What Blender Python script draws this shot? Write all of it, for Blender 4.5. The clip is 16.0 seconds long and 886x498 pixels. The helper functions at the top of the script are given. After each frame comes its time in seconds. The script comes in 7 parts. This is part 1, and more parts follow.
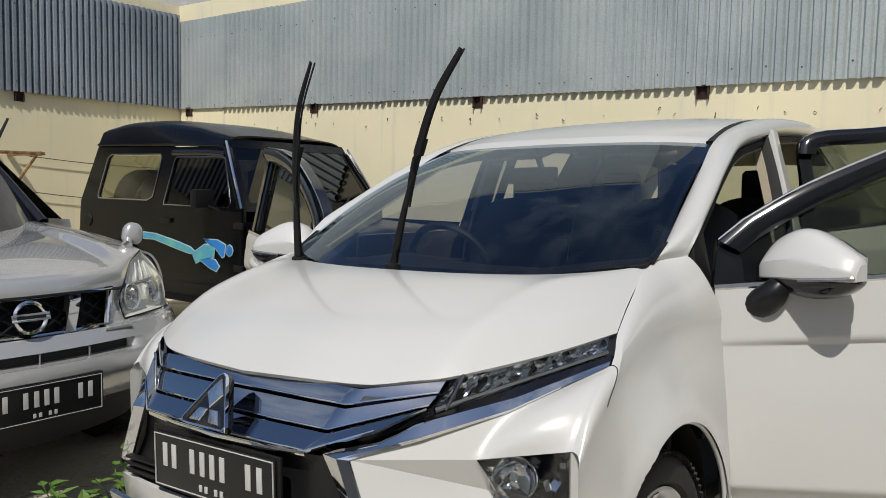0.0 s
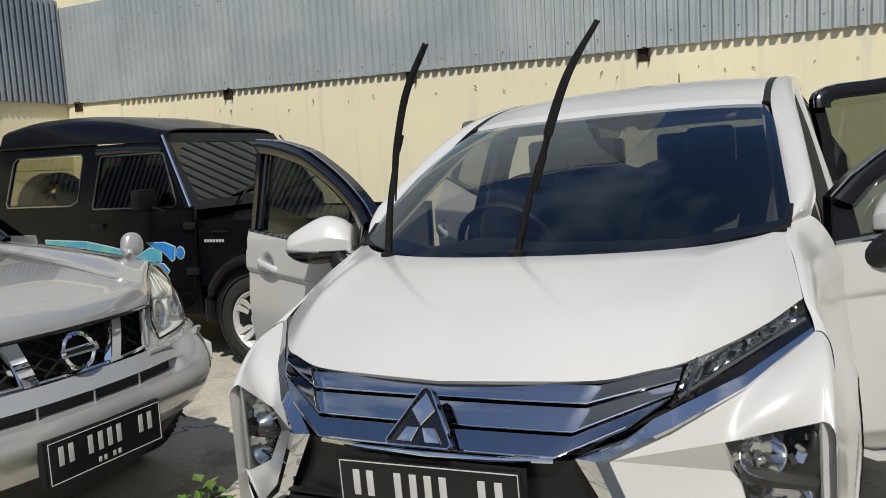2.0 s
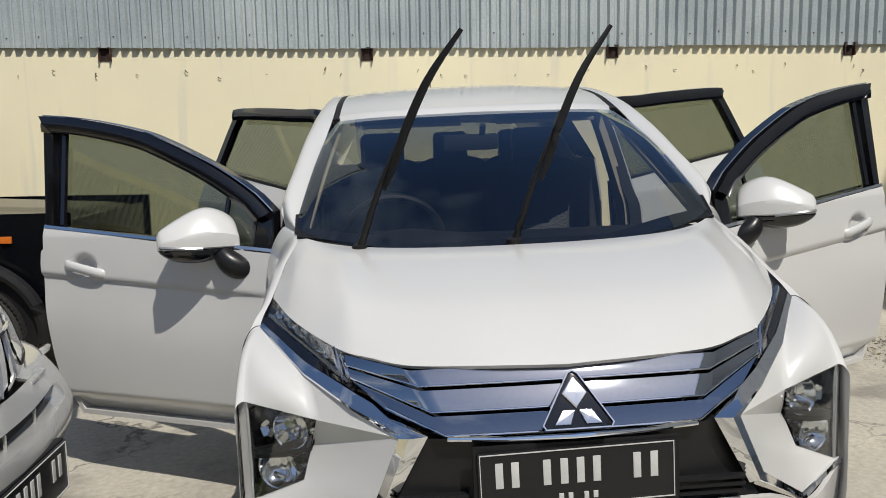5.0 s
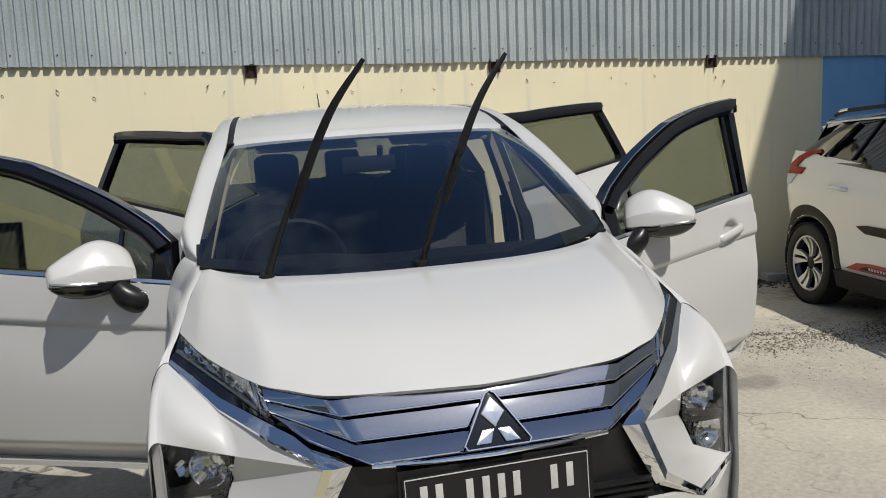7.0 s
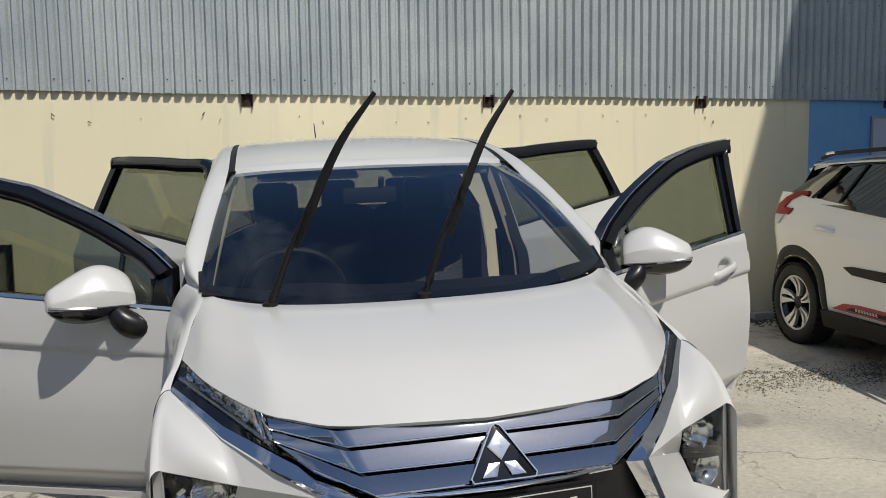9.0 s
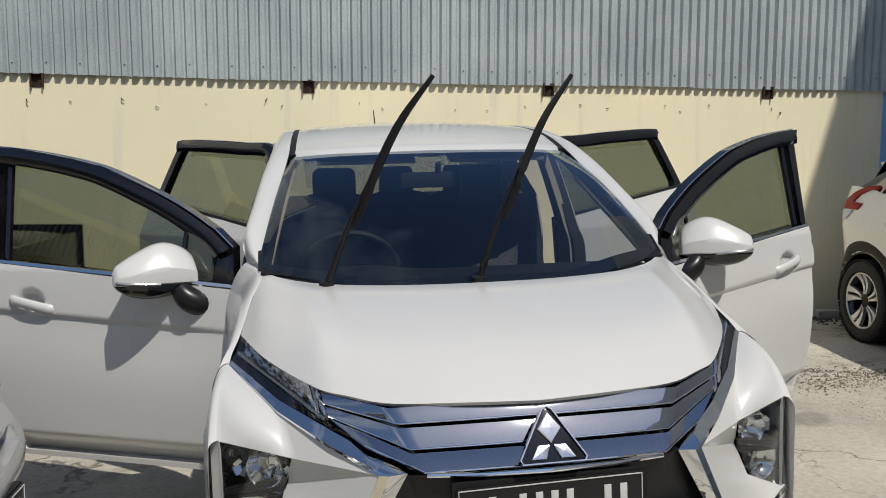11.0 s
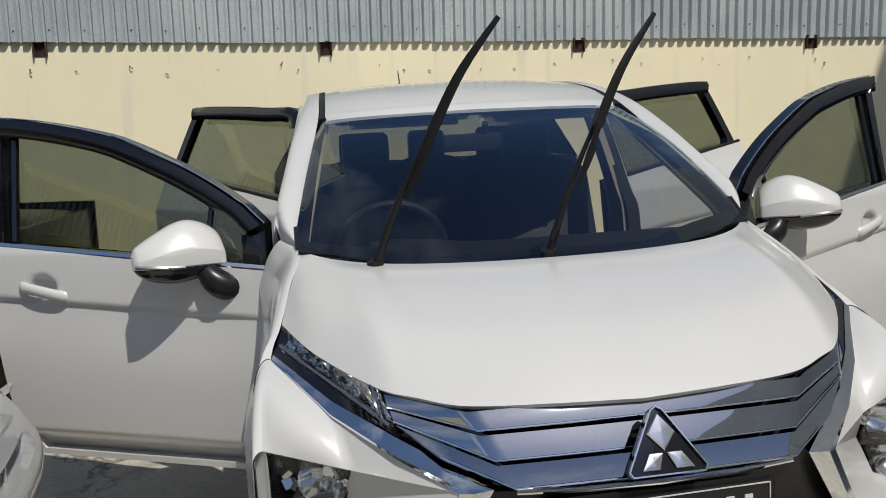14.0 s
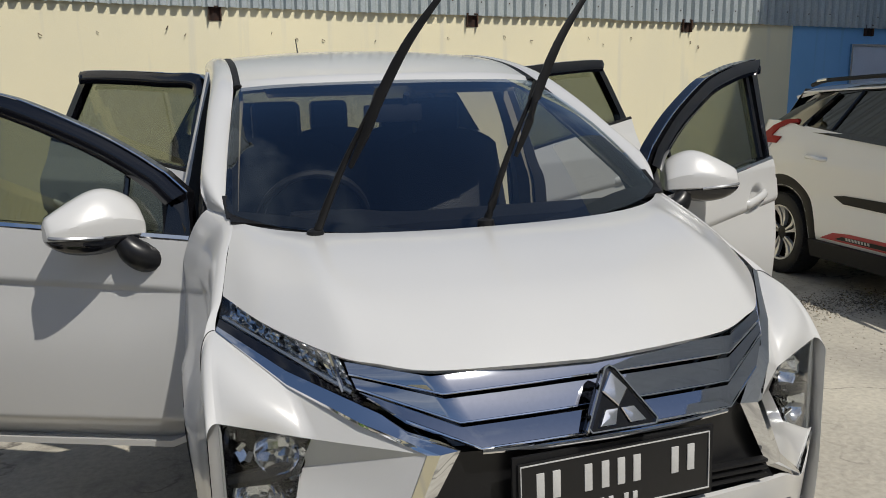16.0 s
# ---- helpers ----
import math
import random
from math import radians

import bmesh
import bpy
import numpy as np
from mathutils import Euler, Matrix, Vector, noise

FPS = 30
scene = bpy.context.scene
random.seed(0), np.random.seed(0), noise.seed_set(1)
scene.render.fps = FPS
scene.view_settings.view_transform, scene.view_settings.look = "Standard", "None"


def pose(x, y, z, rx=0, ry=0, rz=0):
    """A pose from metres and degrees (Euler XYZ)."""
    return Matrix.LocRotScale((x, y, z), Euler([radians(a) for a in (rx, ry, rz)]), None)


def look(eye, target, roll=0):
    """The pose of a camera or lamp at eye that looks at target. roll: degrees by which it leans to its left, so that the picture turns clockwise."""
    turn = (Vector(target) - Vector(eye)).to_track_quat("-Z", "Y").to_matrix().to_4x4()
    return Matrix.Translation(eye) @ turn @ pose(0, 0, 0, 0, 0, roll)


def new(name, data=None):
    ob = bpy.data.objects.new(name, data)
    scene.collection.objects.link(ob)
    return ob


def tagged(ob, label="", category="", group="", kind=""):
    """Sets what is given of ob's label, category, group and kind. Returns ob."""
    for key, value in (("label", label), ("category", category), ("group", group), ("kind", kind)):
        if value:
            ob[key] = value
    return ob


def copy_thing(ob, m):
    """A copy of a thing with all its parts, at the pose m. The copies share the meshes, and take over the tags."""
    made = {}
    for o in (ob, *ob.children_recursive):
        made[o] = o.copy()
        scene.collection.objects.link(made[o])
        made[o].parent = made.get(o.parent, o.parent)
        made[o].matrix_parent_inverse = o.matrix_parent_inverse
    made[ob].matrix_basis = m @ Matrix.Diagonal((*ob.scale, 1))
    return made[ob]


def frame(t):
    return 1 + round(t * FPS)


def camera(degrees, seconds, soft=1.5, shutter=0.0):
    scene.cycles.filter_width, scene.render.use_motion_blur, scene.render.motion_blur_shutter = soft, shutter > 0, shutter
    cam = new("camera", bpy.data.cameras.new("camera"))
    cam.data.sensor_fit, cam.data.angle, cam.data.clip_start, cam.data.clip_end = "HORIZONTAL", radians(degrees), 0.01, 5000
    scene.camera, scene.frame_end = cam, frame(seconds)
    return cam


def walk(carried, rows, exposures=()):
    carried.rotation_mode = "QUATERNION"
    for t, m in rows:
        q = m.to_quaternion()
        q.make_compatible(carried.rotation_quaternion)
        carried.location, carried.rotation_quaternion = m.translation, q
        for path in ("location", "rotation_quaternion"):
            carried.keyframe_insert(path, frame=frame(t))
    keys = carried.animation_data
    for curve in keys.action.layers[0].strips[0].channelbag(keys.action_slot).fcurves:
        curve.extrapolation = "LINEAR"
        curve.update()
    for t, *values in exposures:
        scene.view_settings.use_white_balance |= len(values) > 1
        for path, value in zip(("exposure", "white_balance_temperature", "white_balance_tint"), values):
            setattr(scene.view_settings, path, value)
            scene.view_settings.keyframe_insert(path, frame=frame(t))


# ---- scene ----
cam = camera(58.0, 16.0, soft=0.9)
PATH = [
    (0, (1.45, -1.119, 1.337), (0.272, 0.49, 1.175), 1.2),
    (0.5, (1.405, -1.132, 1.341), (0.223, 0.474, 1.181), 1.0),
    (1, (1.214, -1.285, 1.347), (0.063, 0.34, 1.161), 0.2),
    (1.5, (1.026, -1.398, 1.36), (-0.021, 0.294, 1.155), -1.5),
    (2, (0.766, -1.407, 1.377), (-0.117, 0.373, 1.145), -3.2),
    (2.5, (0.551, -1.484, 1.376), (-0.092, 0.388, 1.09), -4.0),
    (3, (0.32, -1.633, 1.396), (-0.139, 0.289, 1.087), -4.2),
    (3.5, (0.063, -1.629, 1.383), (-0.302, 0.316, 1.094), -3.9),
    (4, (-0.148, -1.599, 1.379), (-0.311, 0.376, 1.107), -2.2),
    (6.5, (-0.461, -1.609, 1.432), (-0.121, 0.343, 1.157), -2.1),
    (7, (-0.453, -1.623, 1.442), (-0.035, 0.315, 1.181), -2.2),
    (7.5, (-0.454, -1.639, 1.449), (0.027, 0.29, 1.232), -2.0),
    (8, (-0.474, -1.646, 1.455), (0.025, 0.281, 1.264), -1.5),
    (8.5, (-0.491, -1.637, 1.452), (0.005, 0.292, 1.266), -1.4),
    (9, (-0.513, -1.626, 1.447), (-0.052, 0.311, 1.264), -0.8),
    (9.5, (-0.522, -1.626, 1.447), (-0.117, 0.323, 1.257), -0.3),
    (12, (-0.506, -1.646, 1.416), (-0.207, 0.32, 1.209), 0.1),
    (12.5, (-0.516, -1.637, 1.416), (-0.233, 0.331, 1.206), 0.2),
    (13, (-0.533, -1.605, 1.411), (-0.257, 0.363, 1.187), 0.2),
    (13.5, (-0.574, -1.509, 1.404), (-0.306, 0.458, 1.161), 0.0),
    (14, (-0.6, -1.325, 1.413), (-0.307, 0.632, 1.124), -1.5),
    (14.5, (-0.657, -1.285, 1.422), (-0.26, 0.646, 1.083), -1.5),
    (15, (-0.73, -1.286, 1.412), (-0.236, 0.618, 1.051), -1.0),
    (15.5, (-0.759, -1.291, 1.405), (-0.184, 0.591, 1.049), -0.4),
    (16, (-0.776, -1.305, 1.403), (-0.175, 0.57, 1.048), -0.2),
]
walk(cam, [(t, look(eye, target, roll)) for t, eye, target, roll in PATH],
     exposures=[(0, 0.09), (1.5, 0.10), (2.5, 0.22), (3.5, 0.27), (4.2, 0.25), (6.5, 0.13), (8, 0.08), (12.5, 0.10), (14, 0.09), (16, 0.03)])

# ---- light: high tropical sun from behind the camera, clear sky with thin cloud ----
SUN = Vector((0.230, -0.52, 0.822)).normalized()
world = bpy.data.worlds.new("sky")
scene.world = world
world.use_nodes = True
wn, wl = world.node_tree.nodes, world.node_tree.links
sky = wn.new("ShaderNodeTexSky")
sky.sky_type = "NISHITA"
sky.sun_disc = False
sky.sun_elevation = math.asin(SUN.z)
sky.sun_rotation = math.atan2(SUN.x, SUN.y)
sky.air_density, sky.dust_density, sky.ozone_density = 1.0, 0.9, 4.0
cloud = wn.new("ShaderNodeTexNoise")
cloud.inputs["Scale"].default_value = 2.2
cloud.inputs["Detail"].default_value = 7.0
cloud.inputs["Roughness"].default_value = 0.62
ramp = wn.new("ShaderNodeValToRGB")
ramp.color_ramp.elements[0].position, ramp.color_ramp.elements[1].position = 0.52, 0.80
wcoord = wn.new("ShaderNodeTexCoord")
wmap = wn.new("ShaderNodeMapping")
wmap.inputs["Location"].default_value = (3.1, 0.4, 1.7)
wl.new(wcoord.outputs["Generated"], wmap.inputs["Vector"])
wl.new(wmap.outputs["Vector"], cloud.inputs["Vector"])
wl.new(cloud.outputs["Fac"], ramp.inputs["Fac"])
wmix = wn.new("ShaderNodeMixRGB")
wmix.inputs["Color2"].default_value = (7.2, 7.5, 8.0, 1)
wl.new(ramp.outputs["Color"], wmix.inputs["Fac"])
wl.new(sky.outputs["Color"], wmix.inputs["Color1"])
wbg = wn["Background"]
wbg.inputs["Strength"].default_value = 0.082
wl.new(wmix.outputs["Color"], wbg.inputs["Color"])

sun_data = bpy.data.lights.new("sun", "SUN")
sun_data.energy, sun_data.angle, sun_data.color = 3.45, radians(0.53), (1.0, 0.955, 0.87)
sun = new("sun", sun_data)
sun.matrix_world = look(SUN * 40, (0, 0, 0))

# ---- materials ----
def material(name, color, rough=0.5, metal=0.0, vary=0.12, scale=6.0, fine=60.0, bump=0.0, coat=0.0, second=None, spec=0.5, island=0.0):
    """Colour with stains at one scale and grain at another; second: the colour of the stains."""
    m = bpy.data.materials.new(name)
    m.use_nodes = True
    n, l = m.node_tree.nodes, m.node_tree.links
    b = n["Principled BSDF"]
    b.inputs["Roughness"].default_value, b.inputs["Metallic"].default_value = rough, metal
    b.inputs["Specular IOR Level"].default_value = spec
    b.inputs["Coat Weight"].default_value, b.inputs["Coat Roughness"].default_value = coat, 0.03
    tc = n.new("ShaderNodeTexCoord")
    big = n.new("ShaderNodeTexNoise")
    big.inputs["Scale"].default_value, big.inputs["Detail"].default_value = scale, 5
    small = n.new("ShaderNodeTexNoise")
    small.inputs["Scale"].default_value, small.inputs["Detail"].default_value = fine, 3
    l.new(tc.outputs["Object"], big.inputs["Vector"])
    l.new(tc.outputs["Object"], small.inputs["Vector"])
    r = n.new("ShaderNodeValToRGB")
    r.color_ramp.elements[0].position, r.color_ramp.elements[1].position = 0.35, 0.68
    dark = second or tuple(c * (1 - vary) for c in color)
    r.color_ramp.elements[0].color, r.color_ramp.elements[1].color = (*dark, 1), (*color, 1)
    l.new(big.outputs["Fac"], r.inputs["Fac"])
    mix = n.new("ShaderNodeMixRGB")
    mix.blend_type = "OVERLAY"
    mix.inputs["Fac"].default_value = min(1.0, vary)
    l.new(r.outputs["Color"], mix.inputs["Color1"])
    l.new(small.outputs["Fac"], mix.inputs["Color2"])
    l.new(mix.outputs["Color"], b.inputs["Base Color"])
    rr = n.new("ShaderNodeMapRange")
    rr.inputs["To Min"].default_value, rr.inputs["To Max"].default_value = rough * 0.85, min(1, rough * 1.2)
    l.new(big.outputs["Fac"], rr.inputs["Value"])
    l.new(rr.outputs["Result"], b.inputs["Roughness"])
    if bump:
        bp = n.new("ShaderNodeBump")
        bp.inputs["Strength"].default_value, bp.inputs["Distance"].default_value = bump, 0.01
        l.new(small.outputs["Fac"], bp.inputs["Height"])
        l.new(bp.outputs["Normal"], b.inputs["Normal"])
    return m


def glass(name, tint, rough=0.0, gloss=0.08, film=(1, 1, 1)):
    """A thin tinted pane: a clear film that lets light through, with a mirror gloss by Fresnel."""
    m = bpy.data.materials.new(name)
    m.use_nodes = True
    n, l = m.node_tree.nodes, m.node_tree.links
    n.remove(n["Principled BSDF"])
    tr = n.new("ShaderNodeBsdfTransparent")
    tr.inputs["Color"].default_value = (*tint, 1)
    gl = n.new("ShaderNodeBsdfGlossy")
    gl.inputs["Roughness"].default_value = rough
    gl.inputs["Color"].default_value = (*film, 1)
    lw = n.new("ShaderNodeLayerWeight")
    lw.inputs["Blend"].default_value = 0.5
    pw = n.new("ShaderNodeMath")
    pw.operation, pw.inputs[1].default_value = "POWER", 4.0
    l.new(lw.outputs["Facing"], pw.inputs[0])
    fr = n.new("ShaderNodeMapRange")
    fr.inputs["To Min"].default_value, fr.inputs["To Max"].default_value = gloss, 1.0
    l.new(pw.outputs["Value"], fr.inputs["Value"])
    mx = n.new("ShaderNodeMixShader")
    l.new(fr.outputs["Result"], mx.inputs["Fac"])
    l.new(tr.outputs["BSDF"], mx.inputs[1])
    l.new(gl.outputs["BSDF"], mx.inputs[2])
    l.new(mx.outputs["Shader"], n["Material Output"].inputs["Surface"])
    return m


PAINT_WHITE = material("white_paint", (0.585, 0.582, 0.57), 0.3, 0, 0.02, 2, 300, coat=0.9)
PAINT_WHITE.node_tree.nodes["Principled BSDF"].inputs["Coat Roughness"].default_value = 0.11
PAINT_SILVER = material("silver_paint", (0.52, 0.52, 0.51), 0.24, 0.45, 0.06, 3, 400, coat=1.0)
PAINT_SILVER.node_tree.nodes["Principled BSDF"].inputs["Coat IOR"].default_value = 1.75
PAINT_BLACK = material("black_paint", (0.003, 0.0035, 0.005), 0.2, 0, 0.2, 3, 200, coat=0.12, spec=0.22)
PAINT_PEARL = material("pearl_paint", (0.82, 0.825, 0.82), 0.32, 0, 0.02, 2, 300, coat=0.8)
CHROME = material("chrome", (0.80, 0.81, 0.83), 0.025, 1.0, 0.02, 5, 90)
BRIGHT = material("bright_chrome", (0.76, 0.76, 0.77), 0.14, 1.0, 0.03, 5, 90)
DARK_CHROME = material("dark_chrome", (0.46, 0.48, 0.52), 0.03, 1.0, 0.05, 5, 90)
WHEEL_SILVER = material("wheel_silver", (0.70, 0.70, 0.69), 0.38, 0.35, 0.08, 8, 150)
LAMP_WHITE = material("lamp_inside", (0.80, 0.80, 0.78), 0.25, 0.1, 0.12, 18, 120)
SIGNAL = material("signal_lens", (0.30, 0.31, 0.32), 0.15, 0.4, 0.1, 30, 90, coat=0.5)
SATIN = material("satin_chrome", (0.55, 0.55, 0.55), 0.2, 1.0, 0.06, 5, 90)
GLOSS_BLACK = material("gloss_black", (0.006, 0.006, 0.008), 0.08, 0, 0.2, 4, 120, coat=0.5)
MIRROR_BLACK = material("satin_black", (0.012, 0.012, 0.013), 0.3, 0, 0.15, 8, 120, spec=0.35)
PLASTIC = material("black_plastic", (0.012, 0.012, 0.013), 0.5, 0, 0.25, 8, 220, bump=0.1, spec=0.25)
RUBBER = material("black_rubber", (0.022, 0.021, 0.02), 0.75, 0, 0.3, 12, 160, bump=0.2)
TRIM = material("interior_trim", (0.010, 0.010, 0.012), 0.6, 0, 0.2, 10, 260, bump=0.15)
SEAT = material("seat_cover", (0.012, 0.013, 0.016), 0.45, 0, 0.2, 10, 180, bump=0.2)
BEIGE = material("beige_trim", (0.42, 0.37, 0.28), 0.7, 0, 0.1, 10, 180)
GLASS_WS = glass("windscreen_glass", (0.47, 0.49, 0.49), 0.0, 0.085, (0.72, 0.86, 1.0))
GLASS_SIDE = glass("side_glass", (0.47, 0.50, 0.45), 0.0, 0.045)
GLASS_PALE = glass("pale_side_glass", (0.60, 0.61, 0.52))
GLASS_BLACK = glass("black_glass", (0.03, 0.03, 0.032), 0.0, 0.05)
GLASS_DARK = glass("tinted_glass", (0.10, 0.11, 0.11))
GLASS_CLEAR = glass("lens_glass", (0.93, 0.94, 0.94), 0.0, 0.035)
ALLOY = material("alloy", (0.66, 0.66, 0.67), 0.35, 0.6, 0.08, 8, 150)
PLATE_BLACK = material("plate_black", (0.008, 0.008, 0.009), 0.35, 0, 0.2, 20, 200)
PLATE_WHITE = material("plate_white", (0.55, 0.55, 0.54), 0.5, 0, 0.1, 20, 200)
RED_LENS = material("red_lens", (0.30, 0.006, 0.008), 0.3, 0, 0.05, 10, 90, coat=0.0, spec=0.12)
RED_FILM = material("red_film", (0.42, 0.02, 0.03), 0.35, 0, 0.1, 10, 90)
TEAL = material("teal_decal", (0.16, 0.50, 0.42), 0.4, 0, 0.25, 9, 90, second=(0.05, 0.30, 0.55))
BLUE_DECAL = material("blue_decal", (0.03, 0.26, 0.72), 0.4, 0, 0.25, 9, 90)
PALE_DECAL = material("pale_decal", (0.50, 0.66, 0.70), 0.4, 0, 0.15, 9, 90)
RUST = material("rusty_steel", (0.11, 0.05, 0.028), 0.85, 0.2, 0.5, 18, 90, bump=0.5, second=(0.035, 0.02, 0.015))
RUST_TAN = material("tan_rust", (0.46, 0.31, 0.13), 0.85, 0.1, 0.5, 18, 90, bump=0.4, second=(0.22, 0.11, 0.05))
RUST_SHADED = material("shaded_rust", (0.018, 0.012, 0.010), 0.9, 0.1, 0.5, 18, 90, second=(0.06, 0.025, 0.014))
LAMP_CREAM = material("aged_lamp_plastic", (0.86, 0.85, 0.77), 0.30, 0.0, 0.08, 14, 90)
LAMP_BOWL = material("milky_reflector", (0.86, 0.86, 0.84), 0.22, 0.55, 0.08, 25, 120)
REFLECTOR = material("reflector", (0.85, 0.86, 0.88), 0.07, 1.0, 0.15, 25, 120)
SHEET_GREY = material("galvanised_sheet", (0.47, 0.51, 0.505), 0.45, 0.15, 0.25, 1.6, 70, second=(0.37, 0.41, 0.42), bump=0.05)
SHEET_BLUE = material("weathered_sheet", (0.30, 0.34, 0.385), 0.5, 0.15, 0.3, 1.1, 50, second=(0.19, 0.22, 0.26), bump=0.08)
AMBER = material("amber_lens", (0.62, 0.16, 0.02), 0.25, 0, 0.05, 20, 90, coat=0.4)
LEAF = material("weed_leaf", (0.07, 0.17, 0.025), 0.55, 0, 0.35, 14, 90, second=(0.11, 0.16, 0.03))
SIGN = material("sign_board", (0.60, 0.62, 0.68), 0.5, 0, 0.08, 5, 90)


def wall_paint(name, base, stain, streak):
    """Painted render: broad fading, streaks running down, grime near the ground with an uneven edge."""
    m = material(name, base, 0.85, 0, 0.1, 1.4, 130, bump=0.06, second=stain)
    n, l = m.node_tree.nodes, m.node_tree.links
    b = n["Principled BSDF"]
    src = b.inputs["Base Color"].links[0].from_socket
    tc = n.new("ShaderNodeTexCoord")
    mp = n.new("ShaderNodeMapping")
    mp.inputs["Scale"].default_value = (5.0, 5.0, 0.35)
    ns = n.new("ShaderNodeTexNoise")
    ns.inputs["Scale"].default_value, ns.inputs["Detail"].default_value = 1.6, 6
    rp = n.new("ShaderNodeValToRGB")
    rp.color_ramp.elements[0].position, rp.color_ramp.elements[1].position = 0.56, 0.72
    l.new(tc.outputs["Object"], mp.inputs["Vector"])
    l.new(mp.outputs["Vector"], ns.inputs["Vector"])
    l.new(ns.outputs["Fac"], rp.inputs["Fac"])
    half = n.new("ShaderNodeMath")
    half.operation = "MULTIPLY"
    half.inputs[1].default_value = 0.55
    l.new(rp.outputs["Color"], half.inputs[0])
    mx = n.new("ShaderNodeMixRGB")
    mx.inputs["Color2"].default_value = (*streak, 1)
    l.new(half.outputs["Value"], mx.inputs["Fac"])
    l.new(src, mx.inputs["Color1"])
    l.new(mx.outputs["Color"], b.inputs["Base Color"])
    return m


CREAM = wall_paint("cream_wall", (0.86, 0.775, 0.53), (0.80, 0.73, 0.515), (0.60, 0.575, 0.50))
BLUE_WALL = wall_paint("blue_wall", (0.24, 0.48, 0.76), (0.19, 0.42, 0.70), (0.16, 0.30, 0.38))
PALE_WALL = wall_paint("pale_wall", (0.72, 0.71, 0.68), (0.64, 0.63, 0.60), (0.5, 0.49, 0.47))
GREY_WALL = wall_paint("grey_wall", (0.45, 0.44, 0.42), (0.38, 0.37, 0.35), (0.3, 0.3, 0.29))


def concrete():
    """Worn yard concrete: patches, dark stains, fine grain and a net of thin cracks."""
    m = material("concrete", (0.50, 0.465, 0.385), 0.88, 0, 0.3, 1.1, 38, bump=0.6, second=(0.36, 0.335, 0.285))
    n, l = m.node_tree.nodes, m.node_tree.links
    b = n["Principled BSDF"]
    src = b.inputs["Base Color"].links[0].from_socket
    tc = n.new("ShaderNodeTexCoord")
    wob = n.new("ShaderNodeTexNoise")
    wob.inputs["Scale"].default_value, wob.inputs["Detail"].default_value = 3.0, 5
    add = n.new("ShaderNodeMixRGB")
    add.blend_type, add.inputs["Fac"].default_value = "ADD", 0.8
    vor = n.new("ShaderNodeTexVoronoi")
    vor.feature = "DISTANCE_TO_EDGE"
    vor.inputs["Scale"].default_value = 0.9
    l.new(tc.outputs["Object"], wob.inputs["Vector"])
    l.new(tc.outputs["Object"], add.inputs["Color1"])
    l.new(wob.outputs["Color"], add.inputs["Color2"])
    l.new(add.outputs["Color"], vor.inputs["Vector"])
    crack = n.new("ShaderNodeMapRange")
    crack.inputs["From Max"].default_value = 0.014
    crack.inputs["To Min"].default_value, crack.inputs["To Max"].default_value = 0.75, 0.0
    l.new(vor.outputs["Distance"], crack.inputs["Value"])
    gap = n.new("ShaderNodeTexNoise")
    gap.inputs["Scale"].default_value, gap.inputs["Detail"].default_value = 0.9, 3
    l.new(tc.outputs["Object"], gap.inputs["Vector"])
    grp = n.new("ShaderNodeValToRGB")
    grp.color_ramp.elements[0].position, grp.color_ramp.elements[1].position = 0.38, 0.50
    l.new(gap.outputs["Fac"], grp.inputs["Fac"])
    broken = n.new("ShaderNodeMath")
    broken.operation = "MULTIPLY"
    l.new(crack.outputs["Result"], broken.inputs[0])
    l.new(grp.outputs["Color"], broken.inputs[1])
    spot = n.new("ShaderNodeTexNoise")
    spot.inputs["Scale"].default_value, spot.inputs["Detail"].default_value = 2.6, 8
    srp = n.new("ShaderNodeValToRGB")
    srp.color_ramp.elements[0].position, srp.color_ramp.elements[1].position = 0.56, 0.68
    l.new(tc.outputs["Object"], spot.inputs["Vector"])
    l.new(spot.outputs["Fac"], srp.inputs["Fac"])
    smul = n.new("ShaderNodeMath")
    smul.operation, smul.inputs[1].default_value = "MULTIPLY", 0.55
    l.new(srp.outputs["Color"], smul.inputs[0])
    mx1 = n.new("ShaderNodeMixRGB")
    mx1.inputs["Color2"].default_value = (0.12, 0.11, 0.10, 1)
    l.new(smul.outputs["Value"], mx1.inputs["Fac"])
    l.new(src, mx1.inputs["Color1"])
    mx2 = n.new("ShaderNodeMixRGB")
    mx2.inputs["Color2"].default_value = (0.05, 0.045, 0.04, 1)
    l.new(broken.outputs["Value"], mx2.inputs["Fac"])
    l.new(mx1.outputs["Color"], mx2.inputs["Color1"])
    l.new(mx2.outputs["Color"], b.inputs["Base Color"])
    return m


CONCRETE = concrete()

# ---- mesh helpers ----
def mesh_object(name, bm, mat, smooth=40.0):
    me = bpy.data.meshes.new(name)
    bmesh.ops.recalc_face_normals(bm, faces=bm.faces)
    bm.to_mesh(me)
    bm.free()
    for p in me.polygons:
        p.use_smooth = smooth > 0
    if smooth > 0:
        me.set_sharp_from_angle(angle=radians(smooth))
    me.materials.append(mat)
    return new(name, me)


def part(name, bm, mat, parent, label="", smooth=40.0, m=None):
    ob = mesh_object(name, bm, mat, smooth)
    ob.parent = parent
    if m is not None:
        ob.matrix_basis = m
    return tagged(ob, label)


def thing(name, label, category, m=None, group="", kind=""):
    ob = new(name)
    ob.empty_display_size = 0.2
    if m is not None:
        ob.matrix_basis = m
    return tagged(ob, label, category, group, kind)


